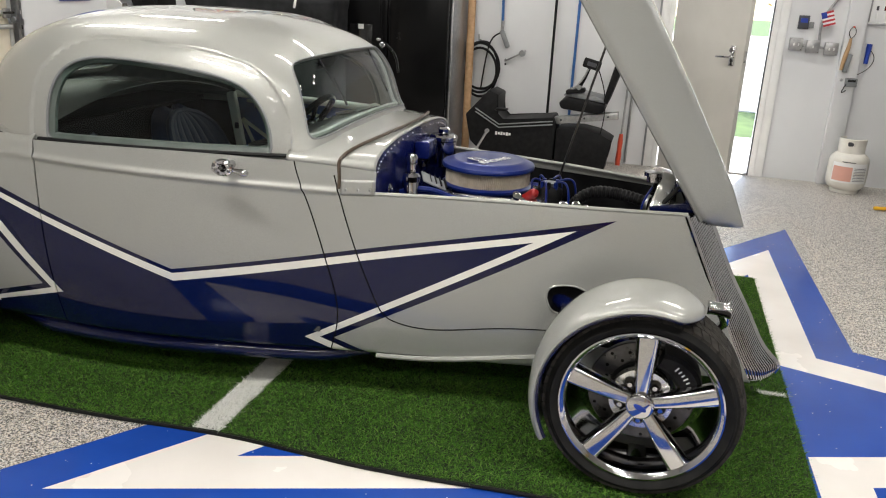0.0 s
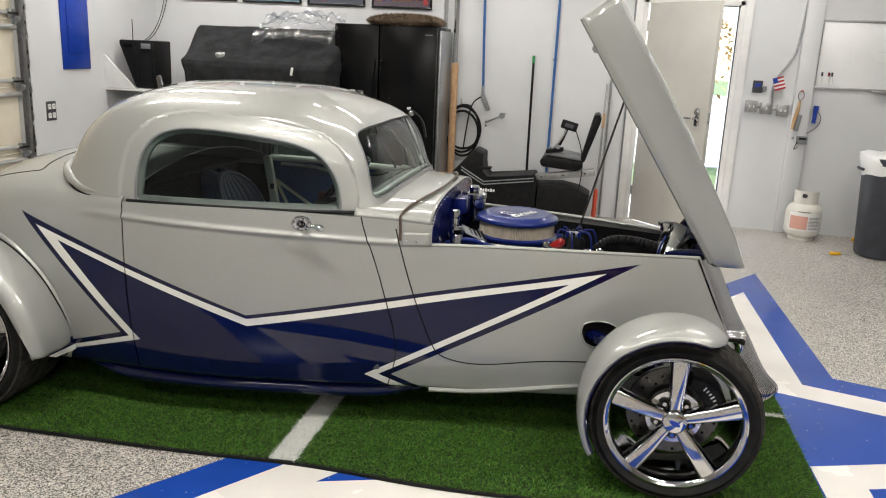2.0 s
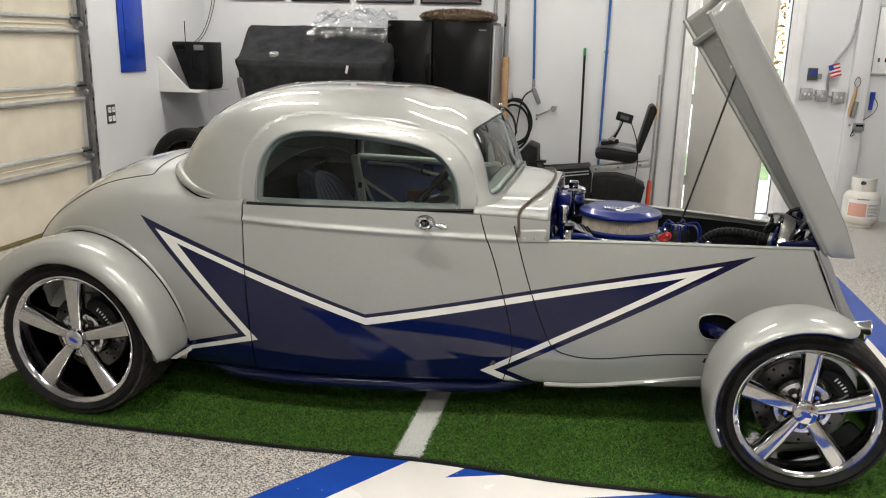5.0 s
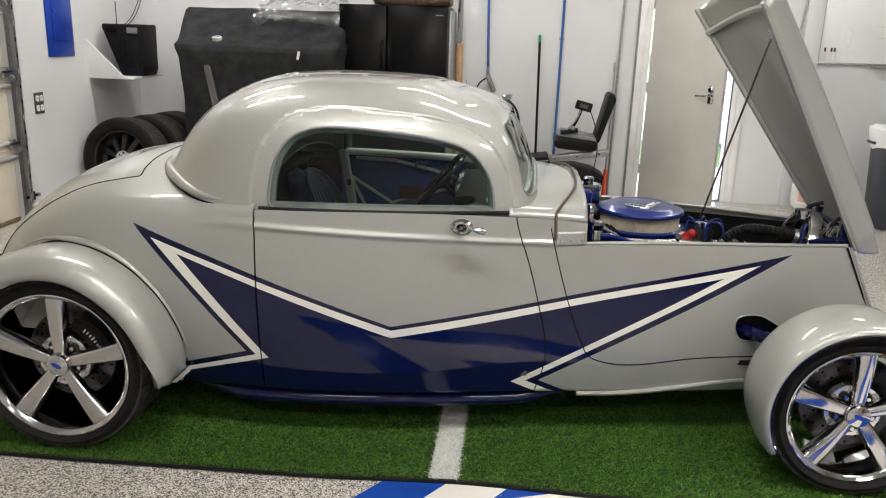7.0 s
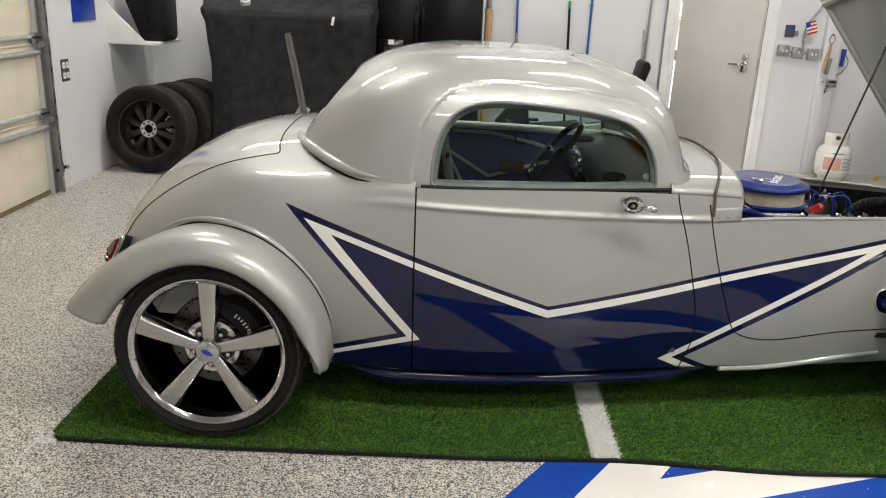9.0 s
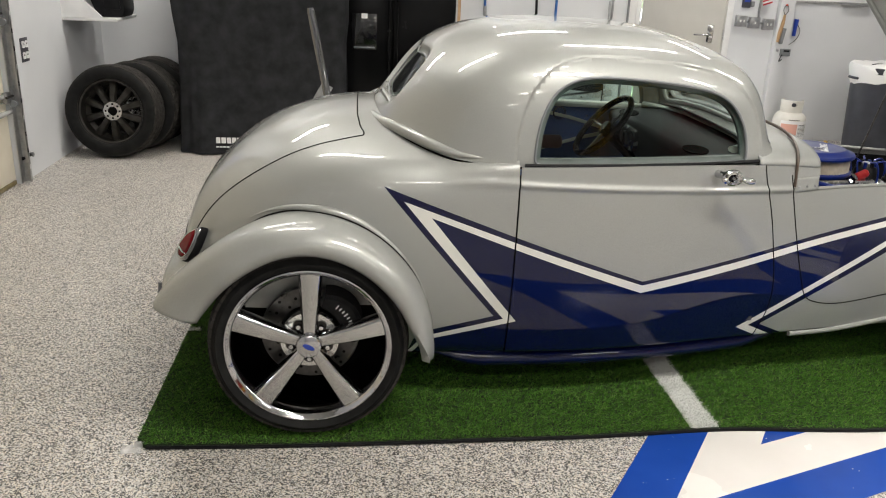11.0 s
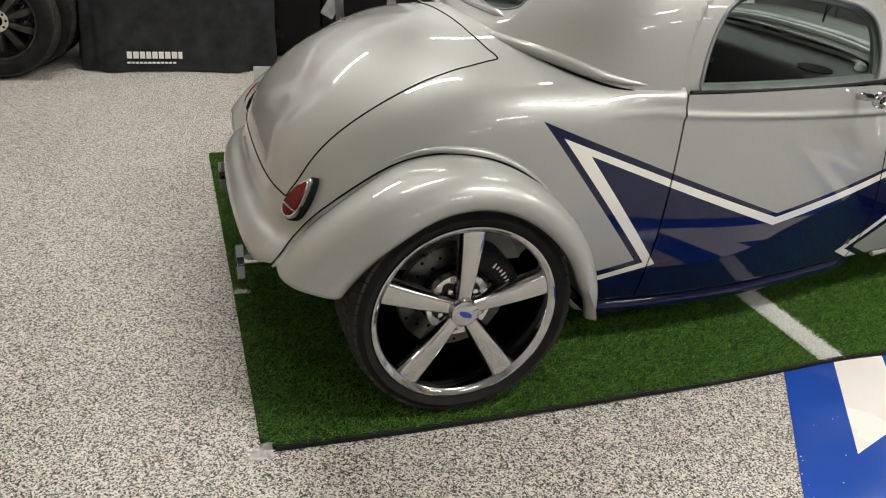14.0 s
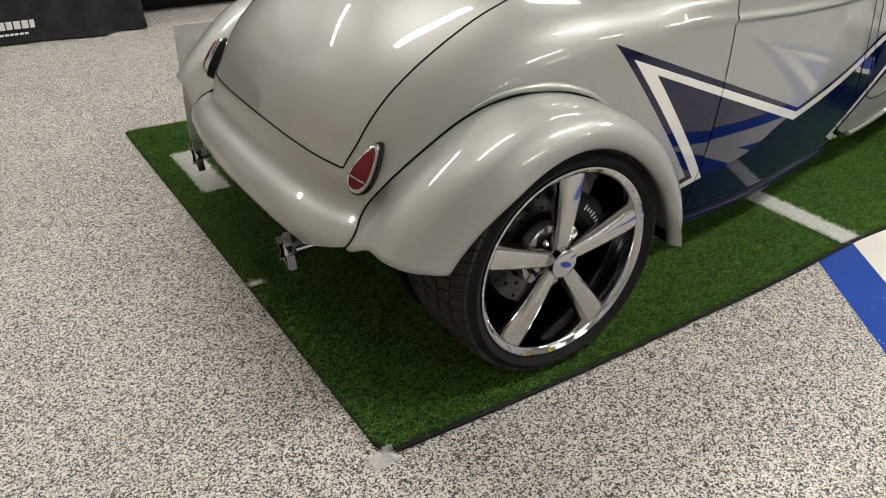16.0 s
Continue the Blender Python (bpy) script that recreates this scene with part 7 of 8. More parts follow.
wrapped("label", -58, 52, .10, .265, .1565, BARWHITE, "white paper label")
wrapped("label_warning", -55, 2, .115, .235, .1575, LABELPINK, "pink warning block")
for k in range(9):
    wrapped("label_line", 6, 46, .12 + .013 * k, .1245 + .013 * k, .1575, BARDARK if k == 8 else GREYPLASTIC, "grey printed bar")
wrapped("label_line", -30, 8, .270, .277, .1562, BARDARK, "dark printed bar")

bn = thing("rubbish_bin", (4.94, 3.78, 0), "dark blue plastic rubbish bin with a white liner", "bin")
part("bin", lathe([(0, .01), (.20, .01), (.215, .03), (.255, .78), (.275, .79), (.275, .84), (.262, .845), (.25, .80), (.21, .06), (0, .05)], pose(4.94, 3.78, 0), 40), BINBLUE, bn)
bm = lathe([(.258, .70), (.281, .81), (.280, .845), (.25, .865), (.18, .87), (.10, .85)], pose(4.94, 3.78, 0), 60)
for v in bm.verts:
    v.co += Vector((v.co.x - 4.94, v.co.y - 3.78, .6)) * (.06 * noise.noise(v.co * 9))
part("liner", bm, BARWHITE, bn, "crumpled white bin liner", 60)
for a_ in (180, 0):
    part("grip", tube([(4.94 + .28 * math.cos(radians(a_ + d_)), 3.78 + .28 * math.sin(radians(a_ + d_)), .74) for d_ in (-14, 0, 14)], .012, 8, 8), BINBLUE, bn)
for x, y, a_ in ((4.50, 3.66, 10), (4.86, 4.30, 70)):
    sd_ = thing("screwdriver", (x, y, 0), "yellow-handled tool lying on the floor", "tool")
    q = pose(x, y, .016, 0, 90, a_)
    part("handle", lathe([(0, 0), (.012, .002), (.016, .02), (.013, .05), (.016, .08), (.010, .095), (0, .097)], q, 12), YELLOW, sd_, "yellow plastic handle")
    part("blade", lathe([(0, .09), (.003, .09), (.003, .19), (0, .195)], q @ pose(.008, 0, 0), 8), STEEL, sd_)

# behind the car: upright flat bar and a pale board
ub = thing("upright_bar", (.08, .95, TZ), "flat bright aluminium bar standing upright on a small foot", "bar")
part("bar", tube([(.06, .97, TZ + .02), (-.008, .955, .90), (-.084, .94, 1.315), (-.087, .94, 1.335)], np.array([.008, .008, .008, .006]), 12, flat=2.4), DARKCHROME, ub)
part("foot", box((.14, .20, .02), (.08, .99, TZ + .010), .004), STEEL, ub)
part("bracket", box((.06, .012, .12), (-.035, .965, .90), .004, (0, 30, 0)), STEEL, ub, "angled aluminium bracket")
bd = thing("pale_board", (-.32, 1.2, TZ), "pale grey board standing on edge behind the car", "board")
part("board", box((.50, .012, .53), (-.108, 1.285, TZ + .267), .003, (0, 0, -2)), GREYTRIM, bd)


# ---- inside the car ----
lm_ = bmesh.new()
lm_.from_mesh(roof.data)
lm_.verts.ensure_lookup_table()
bmesh.ops.delete(lm_, geom=list(lm_.verts)[len(lm_.verts) // 2:], context="VERTS")
lm_.normal_update()
for v in lm_.verts:
    v.co -= v.normal * .017
liner = part("roof_lining", lm_, LINING, car, "grey cloth roof lining", 60)
part("cabin_floor", box((1.0, 1.05, .02), (1.2, 0, .30)), CARPET, car, "dark carpeted cabin floor", False)
vv, ff = loft([[(.55, y, z) for z in np.linspace(.25, .93, 6)] for y in np.linspace(-.62, .62, 10)])
raw("rear_bulkhead", vv, ff, BAYBLACK, car, "black rear bulkhead")
part("parcel_shelf", box((.30, 1.15, .02), (.45, 0, .93), .005), BAYBLACK, car, "black parcel shelf")


def car_seat(yc, top):
    """Bucket seat with upright pleats and a rounded top."""
    rows = []
    z0 = .42
    for k in np.linspace(0, 1, 26):
        z = z0 + (top - z0) * k
        x = .85 - .21 * k
        w = .225 * (1 - .10 * k) * math.sqrt(max(.0, 1 - max(0.0, (k - .62) / .385) ** 2.6))
        col = []
        for s in np.linspace(-1, 1, 57):
            wing = .05 * abs(s) ** 4 * (1 - .5 * k) * w / .225
            flute = .016 * abs(math.sin(s * 4 * math.pi)) ** .6 if abs(s) < .75 else .012
            col.append((x + wing + flute * (1 - k ** 8), yc + s * w, z))
        rows.append(col)
    vv, ff = loft(rows)
    ob = raw("seat_back", vv, ff, LEATHER, car, "navy leather seat back with upright pleats", 60)
    thicken(ob, .09, -1)
    rim_ = [np.array(r_[0]) + (-.01, 0, 0) for r_ in rows] + [np.array(r_[-1]) + (-.01, 0, 0) for r_ in rows[::-1]]
    part("seat_welt", tube(rim_, .013, 8), LEATHER, ob, "rolled leather edge")
    part("seat_cushion", box((.45, .46, .14), (1.03, yc, .40), .04, (0, -6, 0), 3), LEATHER, car, "navy leather seat cushion")
    return ob


car_seat(.30, .895)
car_seat(-.30, .83)

ARMBROWN = vary(mat("brown_leather", (.13, .055, .04), .5), [(.3, (.10, .042, .03)), (.7, (.16, .07, .05))], 30)
CARDBLUE = vary(mat("blue_vinyl", (.05, .10, .3), .5), [(.3, (.042, .085, .25)), (.7, (.06, .115, .34))], 30, bump=.15)
# far door's inner panel with cream lines, as well as the near one
for sgn in (1, -1):
    def inner(x, z, off=.05):
        return (x, sgn * (float(half_width(x, z)) - off), z)
    vv, ff = loft([[inner(x, z) for z in np.linspace(.36, .935 if sgn > 0 else .88, 10)] for x in np.linspace(.72, 1.62, 30)])
    pan = raw("door_card", vv, ff, CARDBLUE, car, "navy leather door card with cream piping", 60)
    for pts in ([(.766, .82), (.99, .69), (1.25, .775), (1.45, .83)], [(.766, .82), (.85, .66), (.82, .52)], [(.80, .915), (1.0, .912), (1.2, .875), (1.45, .81)]):
        q = [inner(x, z, .056) for x, z in pts]
        part("piping", tube(q, .009, 6), CREAM, pan, "cream piping")
    if sgn > 0:
        part("door_top", tube([inner(x, .946, .055) for x in np.linspace(.74, 1.60, 16)], .022, 10, flat=.8), CREAM, car, "cream padded door top")
    if sgn > 0:
        post = part("door_post", box((.045, .035, .36), (.775, .585, .785), .010, (0, -10, 0)), CREAM, car, "cream pillar trim")
        part("post_catch", box((.02, .01, .03), (.78, .564, .80), .003), BARDARK, post)
        part("frame_upright", tube([(.752, .60, .955), (.752, .585, 1.17)], .007, 8), BAYBLACK, car, "slim black window upright")
    part("armrest", box((.13, .05, .065), (1.10, sgn * (float(half_width(1.10, .75)) - .085), .755), .018), ARMBROWN, car, "reddish brown armrest")
    for k in range(7):
        x = .84 + .11 * k
        part("stud", lathe([(0, 0), (.006, 0), (.004, .004), (0, .005)], pose(*inner(x, .885, .053), 90 * sgn), 8), CHROME, pan)
    part("vent_ring", lathe([(.026, 0), (.034, 0), (.034, .008), (.026, .008), (.026, 0)], pose(*inner(1.144, .895, .055), 90 * sgn), 24), CHROME, pan, "chrome ring")

# dashboard
rows = []
for y in np.linspace(-.55, .55, 34):
    b_ = .05 * (y / .55) ** 2
    rows.append([(1.66 - b_, y, .958), (1.60 - b_, y, .956), (1.50, y, .946), (1.42, y, .936), (1.385, y, .925), (1.375, y, .905), (1.40, y, .81), (1.45, y, .74)])
vv, ff = loft(rows)
raw("dashboard", vv, ff, DASHGREY, car, "dark grey padded dashboard", 60)
lip_ = [(1.645 - .12 * (abs(y) / .5) ** 5, y, .966) for y in np.linspace(-.5, .5, 36)]
part("screen_moulding", tube(lip_, np.array([.012 + .010 * (abs(p_[1]) / .5) ** 6 for p_ in lip_]), 10, flat=.6), CREAM, car, "cream moulding along the foot of the windscreen")
cluster = part("gauge_panel", box((.02, .34, .10), (1.372, .28, .862), .02), BRUSHED, car, "bright gauge panel")
for k, y in enumerate((.17, .25, .33, .41)):
    g_ = part("gauge", lathe([(0, 0), (.032, 0), (.034, .008), (.028, .010), (0, .008)], pose(1.361, y, .862, 0, -90), 24), BARDARK, cluster, "black round gauge")
    part("gauge_ring", lathe([(.030, 0), (.036, 0), (.036, .012), (.030, .012)], pose(1.361, y, .862, 0, -90), 24), CHROME, g_)
for y, z_ in ((-.40, .938), (.40, .938)):
    part("speaker_grille", lathe([(0, 0), (.075, 0), (.077, .004), (0, .006)], pose(1.425, y, z_ + .001, 0, -6) @ Matrix.Diagonal((.55, 1, 1, 1)), 32), DARK, car, "black oval grille on the dashboard")
sw_m = Matrix.Translation((1.275, .30, .895)) @ Euler((0, radians(-49), 0)).to_matrix().to_4x4()
ring = [sw_m @ Vector((.165 * math.cos(a_), .165 * math.sin(a_), 0)) for a_ in np.linspace(0, 2 * np.pi, 48, endpoint=False)]
swh = part("steering_wheel", tube(ring, .0145, 10, None, True), GLOSSBLACK, car, "black steering wheel with polished spokes")
for a_ in (90, 210, 330):
    part("spoke", tube([sw_m @ Vector((.03 * math.cos(radians(a_)), .03 * math.sin(radians(a_)), -.02)), sw_m @ Vector((.155 * math.cos(radians(a_)), .155 * math.sin(radians(a_)), 0))], .010, 8, flat=.4), CHROME, swh, "polished spoke")
part("horn_cap", lathe([(0, .012), (.03, .008), (.04, -.01), (.035, -.03), (0, -.03)], sw_m @ pose(0, 0, -.01), 24), GLOSSBLACK, swh)
part("steering_column", tube([sw_m @ Vector((0, 0, -.03)), (1.42, .30, .76), (1.55, .30, .62)], .028, 12, 10), GLOSSBLACK, car, "black steering column")
part("column_lever", tube([(1.36, .30, .82), (1.36, .20, .86)], .006, 8), CHROME, car)
part("gear_lever", tube([(1.20, .02, .36), (1.24, .02, .60), (1.22, .02, .74)], .010, 8, 8), CHROME, car, "chrome gear lever")
part("centre_console", box((.5, .18, .16), (1.35, 0, .38), .03), BLACK, car, "black centre console")
part("rear_view_mirror", box((.02, .16, .05), (1.50, .0, 1.20), .016, (0, 20, 0)), BLACK, car, "dark rear-view mirror")
part("sun_visor", box((.10, .30, .012), (1.40, .28, 1.255), .005, (0, 20, 0)), BAYBLACK, car, "dark sun visor")

# ---- engine ----
AX, AY = 2.165, .07
ac = part("air_cleaner", lathe([(0, .752), (.15, .752), (.176, .758), (.18, .768), (.165, .775)], pose(AX, AY, 0), 64), ENGBLUE, car, "glossy blue round air cleaner with a pleated filter")
n = 140
ringp = []
for k in range(2 * n):
    r = .168 if k % 2 else .160
    a_ = math.pi * k / n
    ringp.append([(AX + r * math.cos(a_), AY + r * math.sin(a_), z) for z in (.770, .838)])
vv, ff = loft(ringp, close_u=True)
raw("filter_element", vv, ff, FILTER, ac, "cream pleated paper filter", False)
part("filter_band", lathe([(.168, .835), (.171, .835), (.171, .842), (.16, .842)], pose(AX, AY, 0), 64), GREYTRIM, ac)
lidp = [(0, .868), (.10, .867), (.128, .8645), (.134, .866), (.140, .866), (.150, .862), (.166, .854), (.180, .850), (.184, .842), (.182, .834), (.165, .836)]
lid_ = part("cleaner_lid", lathe(lidp, pose(AX, AY, 0), 72), ENGBLUE, ac, "glossy blue lid")
bm = lathe([(0, 0), (.9, 0), (1, -.3), (1, -1)], pose(AX - .03, AY - .065, .8725, 0, 0, -20) @ Matrix.Diagonal((.048, .026, .006, 1)), 32)
part("badge", bm, BRUSHED, lid_, "bright oval badge")
bm = lathe([(0, 0), (.95, 0), (1, -.3)], pose(AX - .03, AY - .065, .8733, 0, 0, -20) @ Matrix.Diagonal((.041, .020, .004, 1)), 32)
part("badge_field", bm, DEEPBLUE, lid_)
for k in range(4):
    part("badge_mark", box((.010, .018, .001), (AX - .055 + .017 * k, AY - .056 - .006 * k, .8738), 0, (0, 0, -20 + 25 * (k % 2))), BRUSHED, lid_, "", False)
words("raised_word", "RACING", .046, pose(AX + .035, AY - .045, .8688, 0, 0, 62), BARWHITE, lid_, .0012)
part("engine_block", box((.52, .42, .30), (2.22, .05, .52), .03), BAYBLACK, car, "black engine block")
for sgn in (1, -1):
    vcov = part("valve_cover", box((.44, .11, .07), (2.22, .05 + sgn * .20, .69), .02, (sgn * 25, 0, 0), 3), ENGBLUE, car, "blue valve cover")
    for k in range(4):
        part("bolt", lathe([(0, 0), (.008, 0), (.008, .01), (0, .012)], pose(2.05 + .11 * k, .05 + sgn * .20, .728, sgn * 25), 6), CHROME, vcov)
part("intake_manifold", box((.40, .26, .08), (2.22, .06, .71), .02), BRUSHED, car, "aluminium intake manifold")
ds = part("distributor", lathe([(0, .66), (.045, .66), (.048, .70), (.052, .745), (.05, .775), (.04, .79), (0, .792)], pose(2.42, .03, 0), 28), BLACK, car, "black distributor cap")
for k in range(8):
    a_ = 2 * math.pi * k / 8
    part("terminal", lathe([(0, 0), (.009, 0), (.008, .028), (0, .03)], pose(2.42 + .036 * math.cos(a_), .03 + .036 * math.sin(a_), .782), 8), ENGBLUE if k % 2 else BLACK, ds)
part("distributor_crown", lathe([(0, .792), (.03, .792), (.032, .804), (0, .806)], pose(2.42, .03, 0), 10), GREYPLASTIC, ds)
for k in range(6):
    a_ = 2 * math.pi * k / 6 + .3
    part("ignition_lead", tube([(2.42 + .036 * math.cos(a_), .03 + .036 * math.sin(a_), .81), (2.43 + .075 * math.cos(a_), .03 + .075 * math.sin(a_), .815), (2.44 + .085 * math.cos(a_), .02 + .08 * math.sin(a_), .76), (2.43 + .09 * math.cos(a_), .04 + .10 * math.sin(a_), .69)], .0042, 6, 18), ENGBLUE, car, "blue ignition lead")
part("coil", lathe([(0, 0), (.018, 0), (.018, .055), (.010, .066), (0, .067)], pose(2.335, -.02, .742, 0, 55, -30), 20), mat("red_coil", (.30, .012, .012), .35), car, "red ignition coil")
for x, y, z in ((2.30, -.05, .735), (2.48, -.06, .72), (2.53, -.08, .73), (2.57, -.10, .725), (2.62, -.12, .715)):
    part("chrome_fitting", lathe([(0, 0), (.018, 0), (.022, .012), (.014, .02), (.018, .035), (0, .042)], pose(x, y, z, 30, 20), 16), CHROME, car, "chrome hose fitting")
# ribbed radiator hose
hp = path([(2.50, .02, .70), (2.53, .015, .745), (2.58, .005, .785), (2.66, -.02, .80), (2.74, -.045, .795), (2.80, -.06, .785)], 90)
hr = .021 + .0015 * np.sign(np.sin(np.arange(90) * 1.6))
part("radiator_hose", tube(hp, hr, 14), BLACK, car, "ribbed black radiator hose")
for k in (3, 86):
    part("hose_clamp", tube(hp[k - 2:k + 3], .030, 16), STEEL, car, "steel hose clamp")
part("water_outlet", tube([(2.44, .05, .66), (2.47, .04, .70), (2.50, .02, .70)], .03, 12, 8), CHROME, car, "chrome water outlet")
# radiator, fan shroud, bonnet hinge
rad = part("radiator", box((.05, .36, .34), (2.86, 0, .58), .01, (0, 14, 0)), BRUSHED, car, "aluminium radiator")
part("shroud_ring", lathe([(.115, .012), (.120, .002), (.160, 0), (.170, .006), (.173, .014), (.173, .052), (.168, .060), (.150, .060)], pose(2.835, -.01, .715, 0, -72), 64), BRUSHED, rad, "polished aluminium fan shroud")
part("shroud_strap", tube([(2.775, -.145, .72), (2.775, -.155, .80), (2.80, -.12, .855)], .008, 8, 10, flat=.5), ENGBLUE, rad, "blue strap over the shroud")
part("filler_neck", lathe([(0, 0), (.022, 0), (.022, .02), (.032, .022), (.032, .036), (0, .04)], pose(2.80, -.06, .866), 20), CHROME, rad)
part("fan_shroud", lathe([(.06, 0), (.15, 0), (.155, .02), (.155, .05)], pose(2.80, 0, .62, 0, -76), 40), BAYBLACK, car, "black fan shroud")
part("shroud_cover", lathe([(.0, .0), (.10, .004), (.135, .012), (.14, .02)], pose(2.895, -.01, .70, 0, 108), 48), POLISHED, car, "polished inner cover plate")
for sgn in (1, -1):
    part("hinge_arm", box((.17, .018, .032), (2.885, sgn * .165, .80), .004, (0, -10, 0)), BLUE, car, "dark blue hinge arm")
    part("hinge_upright", box((.03, .02, .09), (2.935, sgn * .15, .835), .005, (0, 12, 0)), BLUE, car, "dark blue hinge upright")
    part("hinge_bolt", lathe([(0, 0), (.012, 0), (.012, .008), (0, .010)], pose(2.955, sgn * .172, .80, 90 * sgn), 12), CHROME, car)
    part("hinge_link", tube([(2.82, sgn * .15, .78), (2.90, sgn * .14, .88), (2.945, sgn * .12, .90)], .009, 8), GLOSSBLACK, car)
part("cross_brace", box((.03, .30, .012), (2.90, 0, .865), .004, (0, -6, 0)), BLUE, car, "dark blue radiator support")
# firewall fittings
for x, y, r, z0, z1 in ((1.945, -.25, .026, .58, .835), (1.925, -.185, .016, .70, .905), (1.925, -.185, .021, .87, .905), (1.945, -.25, .032, .82, .85)):
    part("overflow_bottle", lathe([(0, z0), (r, z0), (r * 1.04, z1 - .01), (r * .8, z1), (0, z1 + .004)], pose(x, y, 0), 20), CHROME, car, "polished overflow bottle")
mc = part("master_cylinder", lathe([(0, .79), (.050, .792), (.054, .80), (.054, .895), (.058, .90), (.058, .915), (.05, .922), (0, .925)], pose(1.945, .19, 0), 36), CHROME, car, "polished round brake fluid reservoir")
part("cap", lathe([(0, .925), (.022, .925), (.024, .945), (.018, .952), (0, .953)], pose(1.945, .19, 0), 20), CHROME, mc, "chrome filler cap")
for a_ in range(6):
    part("bolt", lathe([(0, 0), (.004, 0), (.004, .005), (0, .006)], pose(1.945 + .05 * math.cos(1.05 * a_), .19 + .05 * math.sin(1.05 * a_), .918), 6), BRUSHED, mc)
part("wiper_box", box((.06, .12, .07), (1.915, .03, .89), .01), DEEPBLUE, car, "blue relay box")
for y, z in ((-.33, .80), (-.12, .78), (.10, .80)):
    part("grommet", lathe([(0, 0), (.022, 0), (.026, .006), (.012, .014), (0, .016)], pose(1.885, y, z, 0, 90), 18), CHROME, fw, "chrome bulkhead fitting")
part("regulator", box((.03, .05, .05), (1.90, -.30, .745), .006), BRUSHED, fw)
for k, (y0, z0) in enumerate(((-.24, .77), (-.22, .755), (-.20, .74))):
    part("coolant_hose", tube([(1.90, y0, z0), (1.99, y0 + .01, z0 + .02), (2.08, y0 + .05, z0 - .01), (2.20, y0 + .04, z0 - .03), (2.30, y0 + .06, z0 - .04)], .011, 8, 20), ENGBLUE, car, "blue heater hose")
part("carburettor", box((.14, .12, .06), (AX, AY, .735), .015), BRUSHED, car, "aluminium carburettor")
part("bracket_plate", box((.10, .08, .006), (2.00, -.14, .80), .002, (15, 25, 30)), GREYPLASTIC, car, "grey finned bracket")
for k in range(5):
    part("fin", box((.004, .07, .012), (1.965 + .018 * k, -.14 + .008 * k, .815 - .007 * k), 0, (15, 25, 30)), BAYBLACK, car, "", False)
part("dipstick", tube([(2.10, .30, .74), (2.16, .33, .83)], .004, 6), CHROME, car)
for k in range(10):
    rnd = random.Random(40 + k)
    x0, y0 = rnd.uniform(2.0, 2.75), rnd.uniform(-.22, -.10)
    q = [(x0, y0, .62), (x0 + .03, y0 + .01, .68 + rnd.uniform(0, .03)), (x0 + .09, y0 + rnd.uniform(-.02, .02), .68), (x0 + .13, y0, .60)]
    part("wire", tube(q, .005, 6, 12), random.Random(k).choice([BLACK, ENGBLUE, GREYPLASTIC]), car, "thin wiring")
part("alternator", lathe([(0, 0), (.055, 0), (.06, .02), (.06, .08), (.05, .10), (0, .10)], pose(2.55, -.17, .62, 0, 90), 24), BRUSHED, car, "aluminium alternator")

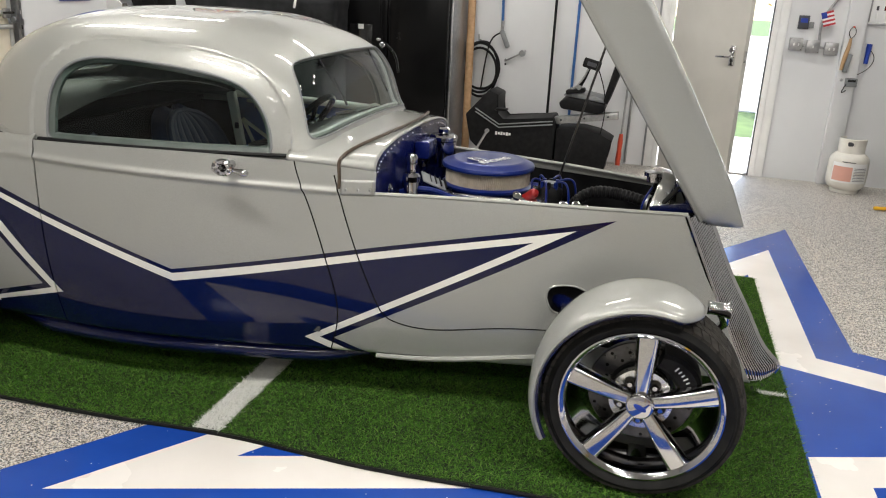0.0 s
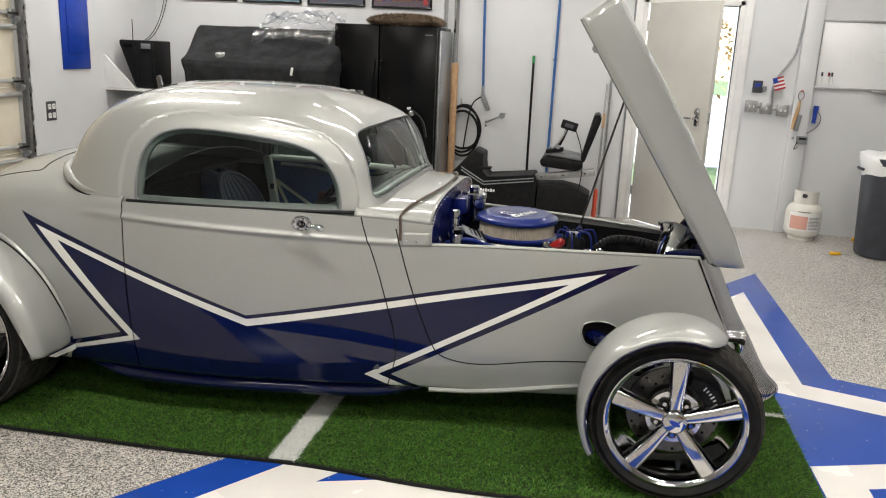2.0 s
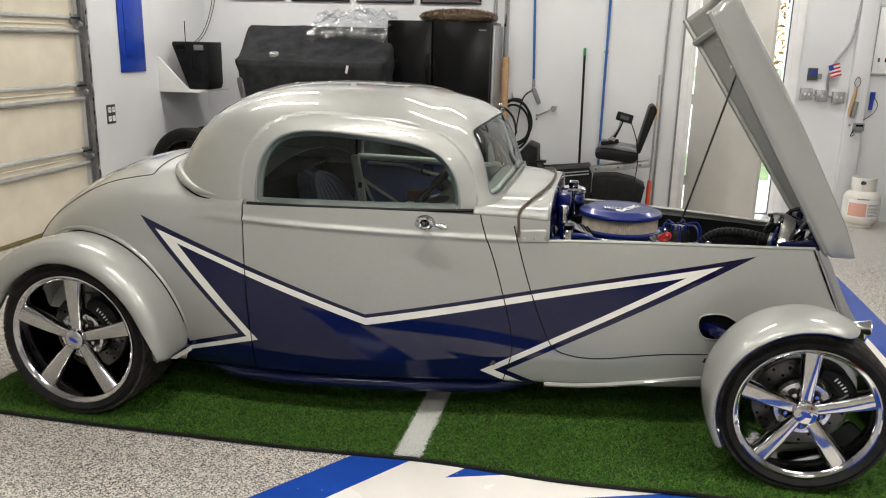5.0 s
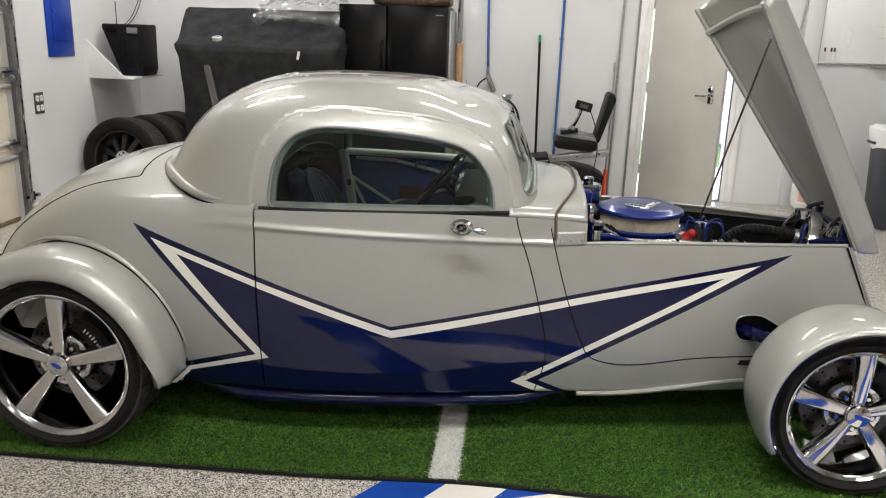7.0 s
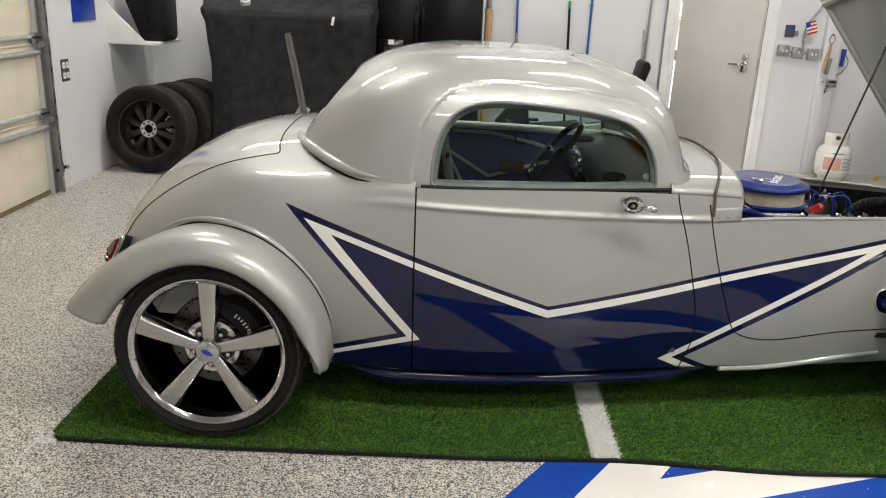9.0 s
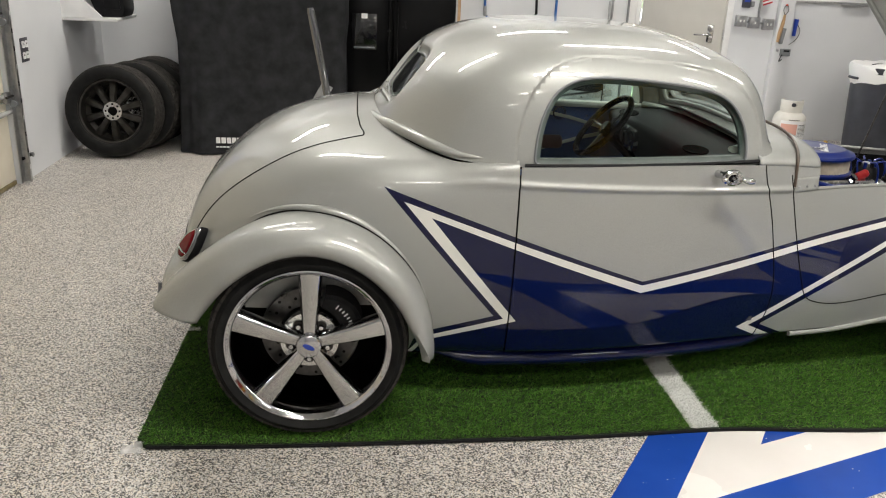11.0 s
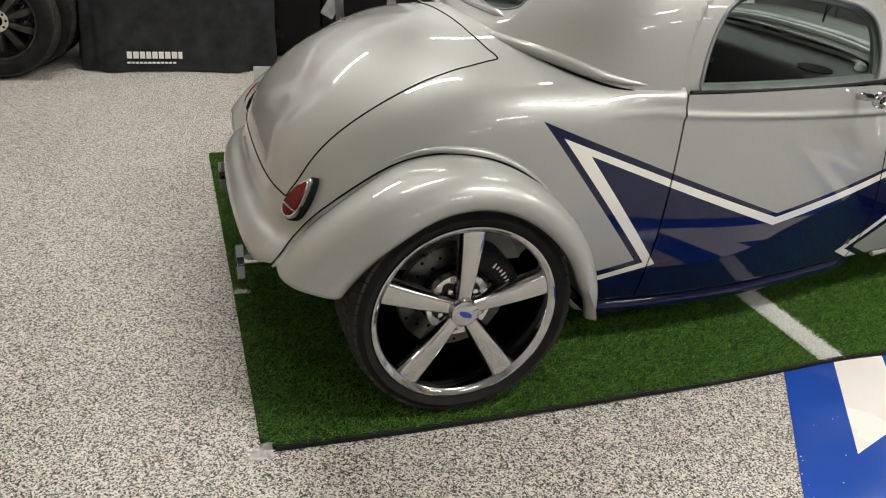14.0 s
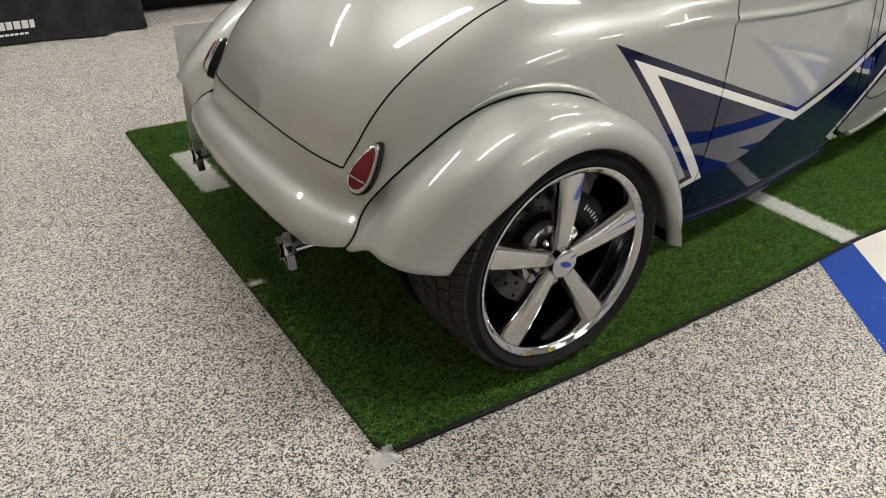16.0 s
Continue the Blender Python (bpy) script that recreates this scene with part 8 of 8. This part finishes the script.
# ---- small things on the body ----
for sgn in (1, -1):
    y0 = sgn * -float(half_width(1.43, .905))
    yo = sgn * -.705
    xh, zh = 1.438, .911
    dh = part("door_handle", lathe([(.008, -.004), (.013, -.010), (.020, -.011), (.025, -.006), (.026, .002), (.020, .012), (0, .016)], pose(xh, yo, zh, -90 * sgn) @ Matrix.Diagonal((1.5, 1.1, 1.1, 1)), 32), CHROME, car, "chrome door handle with an oval scalloped boss")
    part("hub", lathe([(0, -.014), (.006, -.013), (.008, -.006), (.008, .0)], pose(xh, yo, zh, -90 * sgn), 16), DARKCHROME, dh)
    part("stem", tube([(xh, yo, zh), (xh - .01, (yo + y0) / 2, zh - .003), (xh - .015, y0, zh - .007)], np.linspace(.010, .015, 6), 10, 6), CHROME, dh)
    part("lever", tube([(xh + .02, yo, zh - .003), (xh + .05, yo + sgn * .006, zh - .010), (xh + .085, yo + sgn * .008, zh - .016)], np.array([.009, .007, .0065, .009, .012, .012, .008]), 12, 7), CHROME, dh)
    for k in range(8):
        a_ = 2 * math.pi * (k + .5) / 8
        part("scallop", lathe([(0, 0), (.006, .001), (.005, .004), (0, .006)], pose(xh + .028 * math.cos(a_), yo - sgn * .009, zh + .020 * math.sin(a_), 90 * sgn), 8), DARKCHROME if k % 2 else CHROME, dh)
    # rolled sill under the doors, tapering out at both ends
    xs = np.linspace(.40, 1.86, 40)
    part("rolled_sill", tube([(x, sgn * -(float(half_width(x, .21)) - .040), .170 + .03 * float(smoothstep(.62, .40, x)) + .02 * float(smoothstep(1.60, 1.86, x))) for x in xs], np.array([.006 + .026 * float(smoothstep(.38, .62, x) * smoothstep(1.88, 1.70, x)) for x in xs]), 14, 40), BLUE, car, "navy rolled sill under the door")
    # black sill along the window, bright lower lip of the engine side
    part("window_sill", tube([(x, sgn * -(float(half_width(x, .93)) - .012), .9385) for x in np.linspace(.715, 1.60, 30)], .007, 6), BLACK, car, "black window sill strip")
    low = [(x, sgn * -(float(half_width(x, .225 + .05 * float(smoothstep(2.0, 2.6, x)))) + .001), .205 + .055 * float(smoothstep(2.0, 2.6, x))) for x in np.linspace(1.90, 2.56, 24)]
    part("sill_lip", tube(low, .010, 8), SILVER, car, "rolled silver lower lip")
    # vent frame behind the front wheel, with a dark tube inside
    vr = [(x, sgn * -(float(half_width(x, z)) + .001), z) for x, z in OUTLET[:-1]]
    part("vent_frame", tube(vr, .0035, 6, None, True), SILVER, car, "silver rolled edge of the vent")
    part("suspension_arm", tube([(2.50, sgn * -.30, .47), (2.70, sgn * -.50, .45), (2.84, sgn * -.58, .40)], .026, 10, 10), BLUE, car, "dark blue suspension arm")
    part("coil_over", tube([(2.80, sgn * -.52, .34), (2.78, sgn * -.32, .535)], .026, 12), GLOSSBLACK, car, "black coil-over")
# mirror-image star badge lines are painted in the panels
part("rear_valance", tube([(-.50, y, .352) for y in np.linspace(-.40, .40, 14)], .012, 8), DARK, car, "dark lower valance edge")
# wipers hung from the top of the windscreen
for sgn, y0, y1 in ((1, -.269, -.155), (1, .237, .316)):
    wip_ = part("wiper_arm", tube([(1.588, y0, 1.238), (1.612, y0 + .4 * (y1 - y0), 1.17), (1.640, y1, 1.09)], .0035, 6, 10), GLOSSBLACK, car, "slim black wiper arm")
    part("wiper_blade", tube([(1.610, y1 - .03, 1.165), (1.648, y1 + .012, 1.06)], .0045, 6), BLACK, wip_, "black wiper blade")
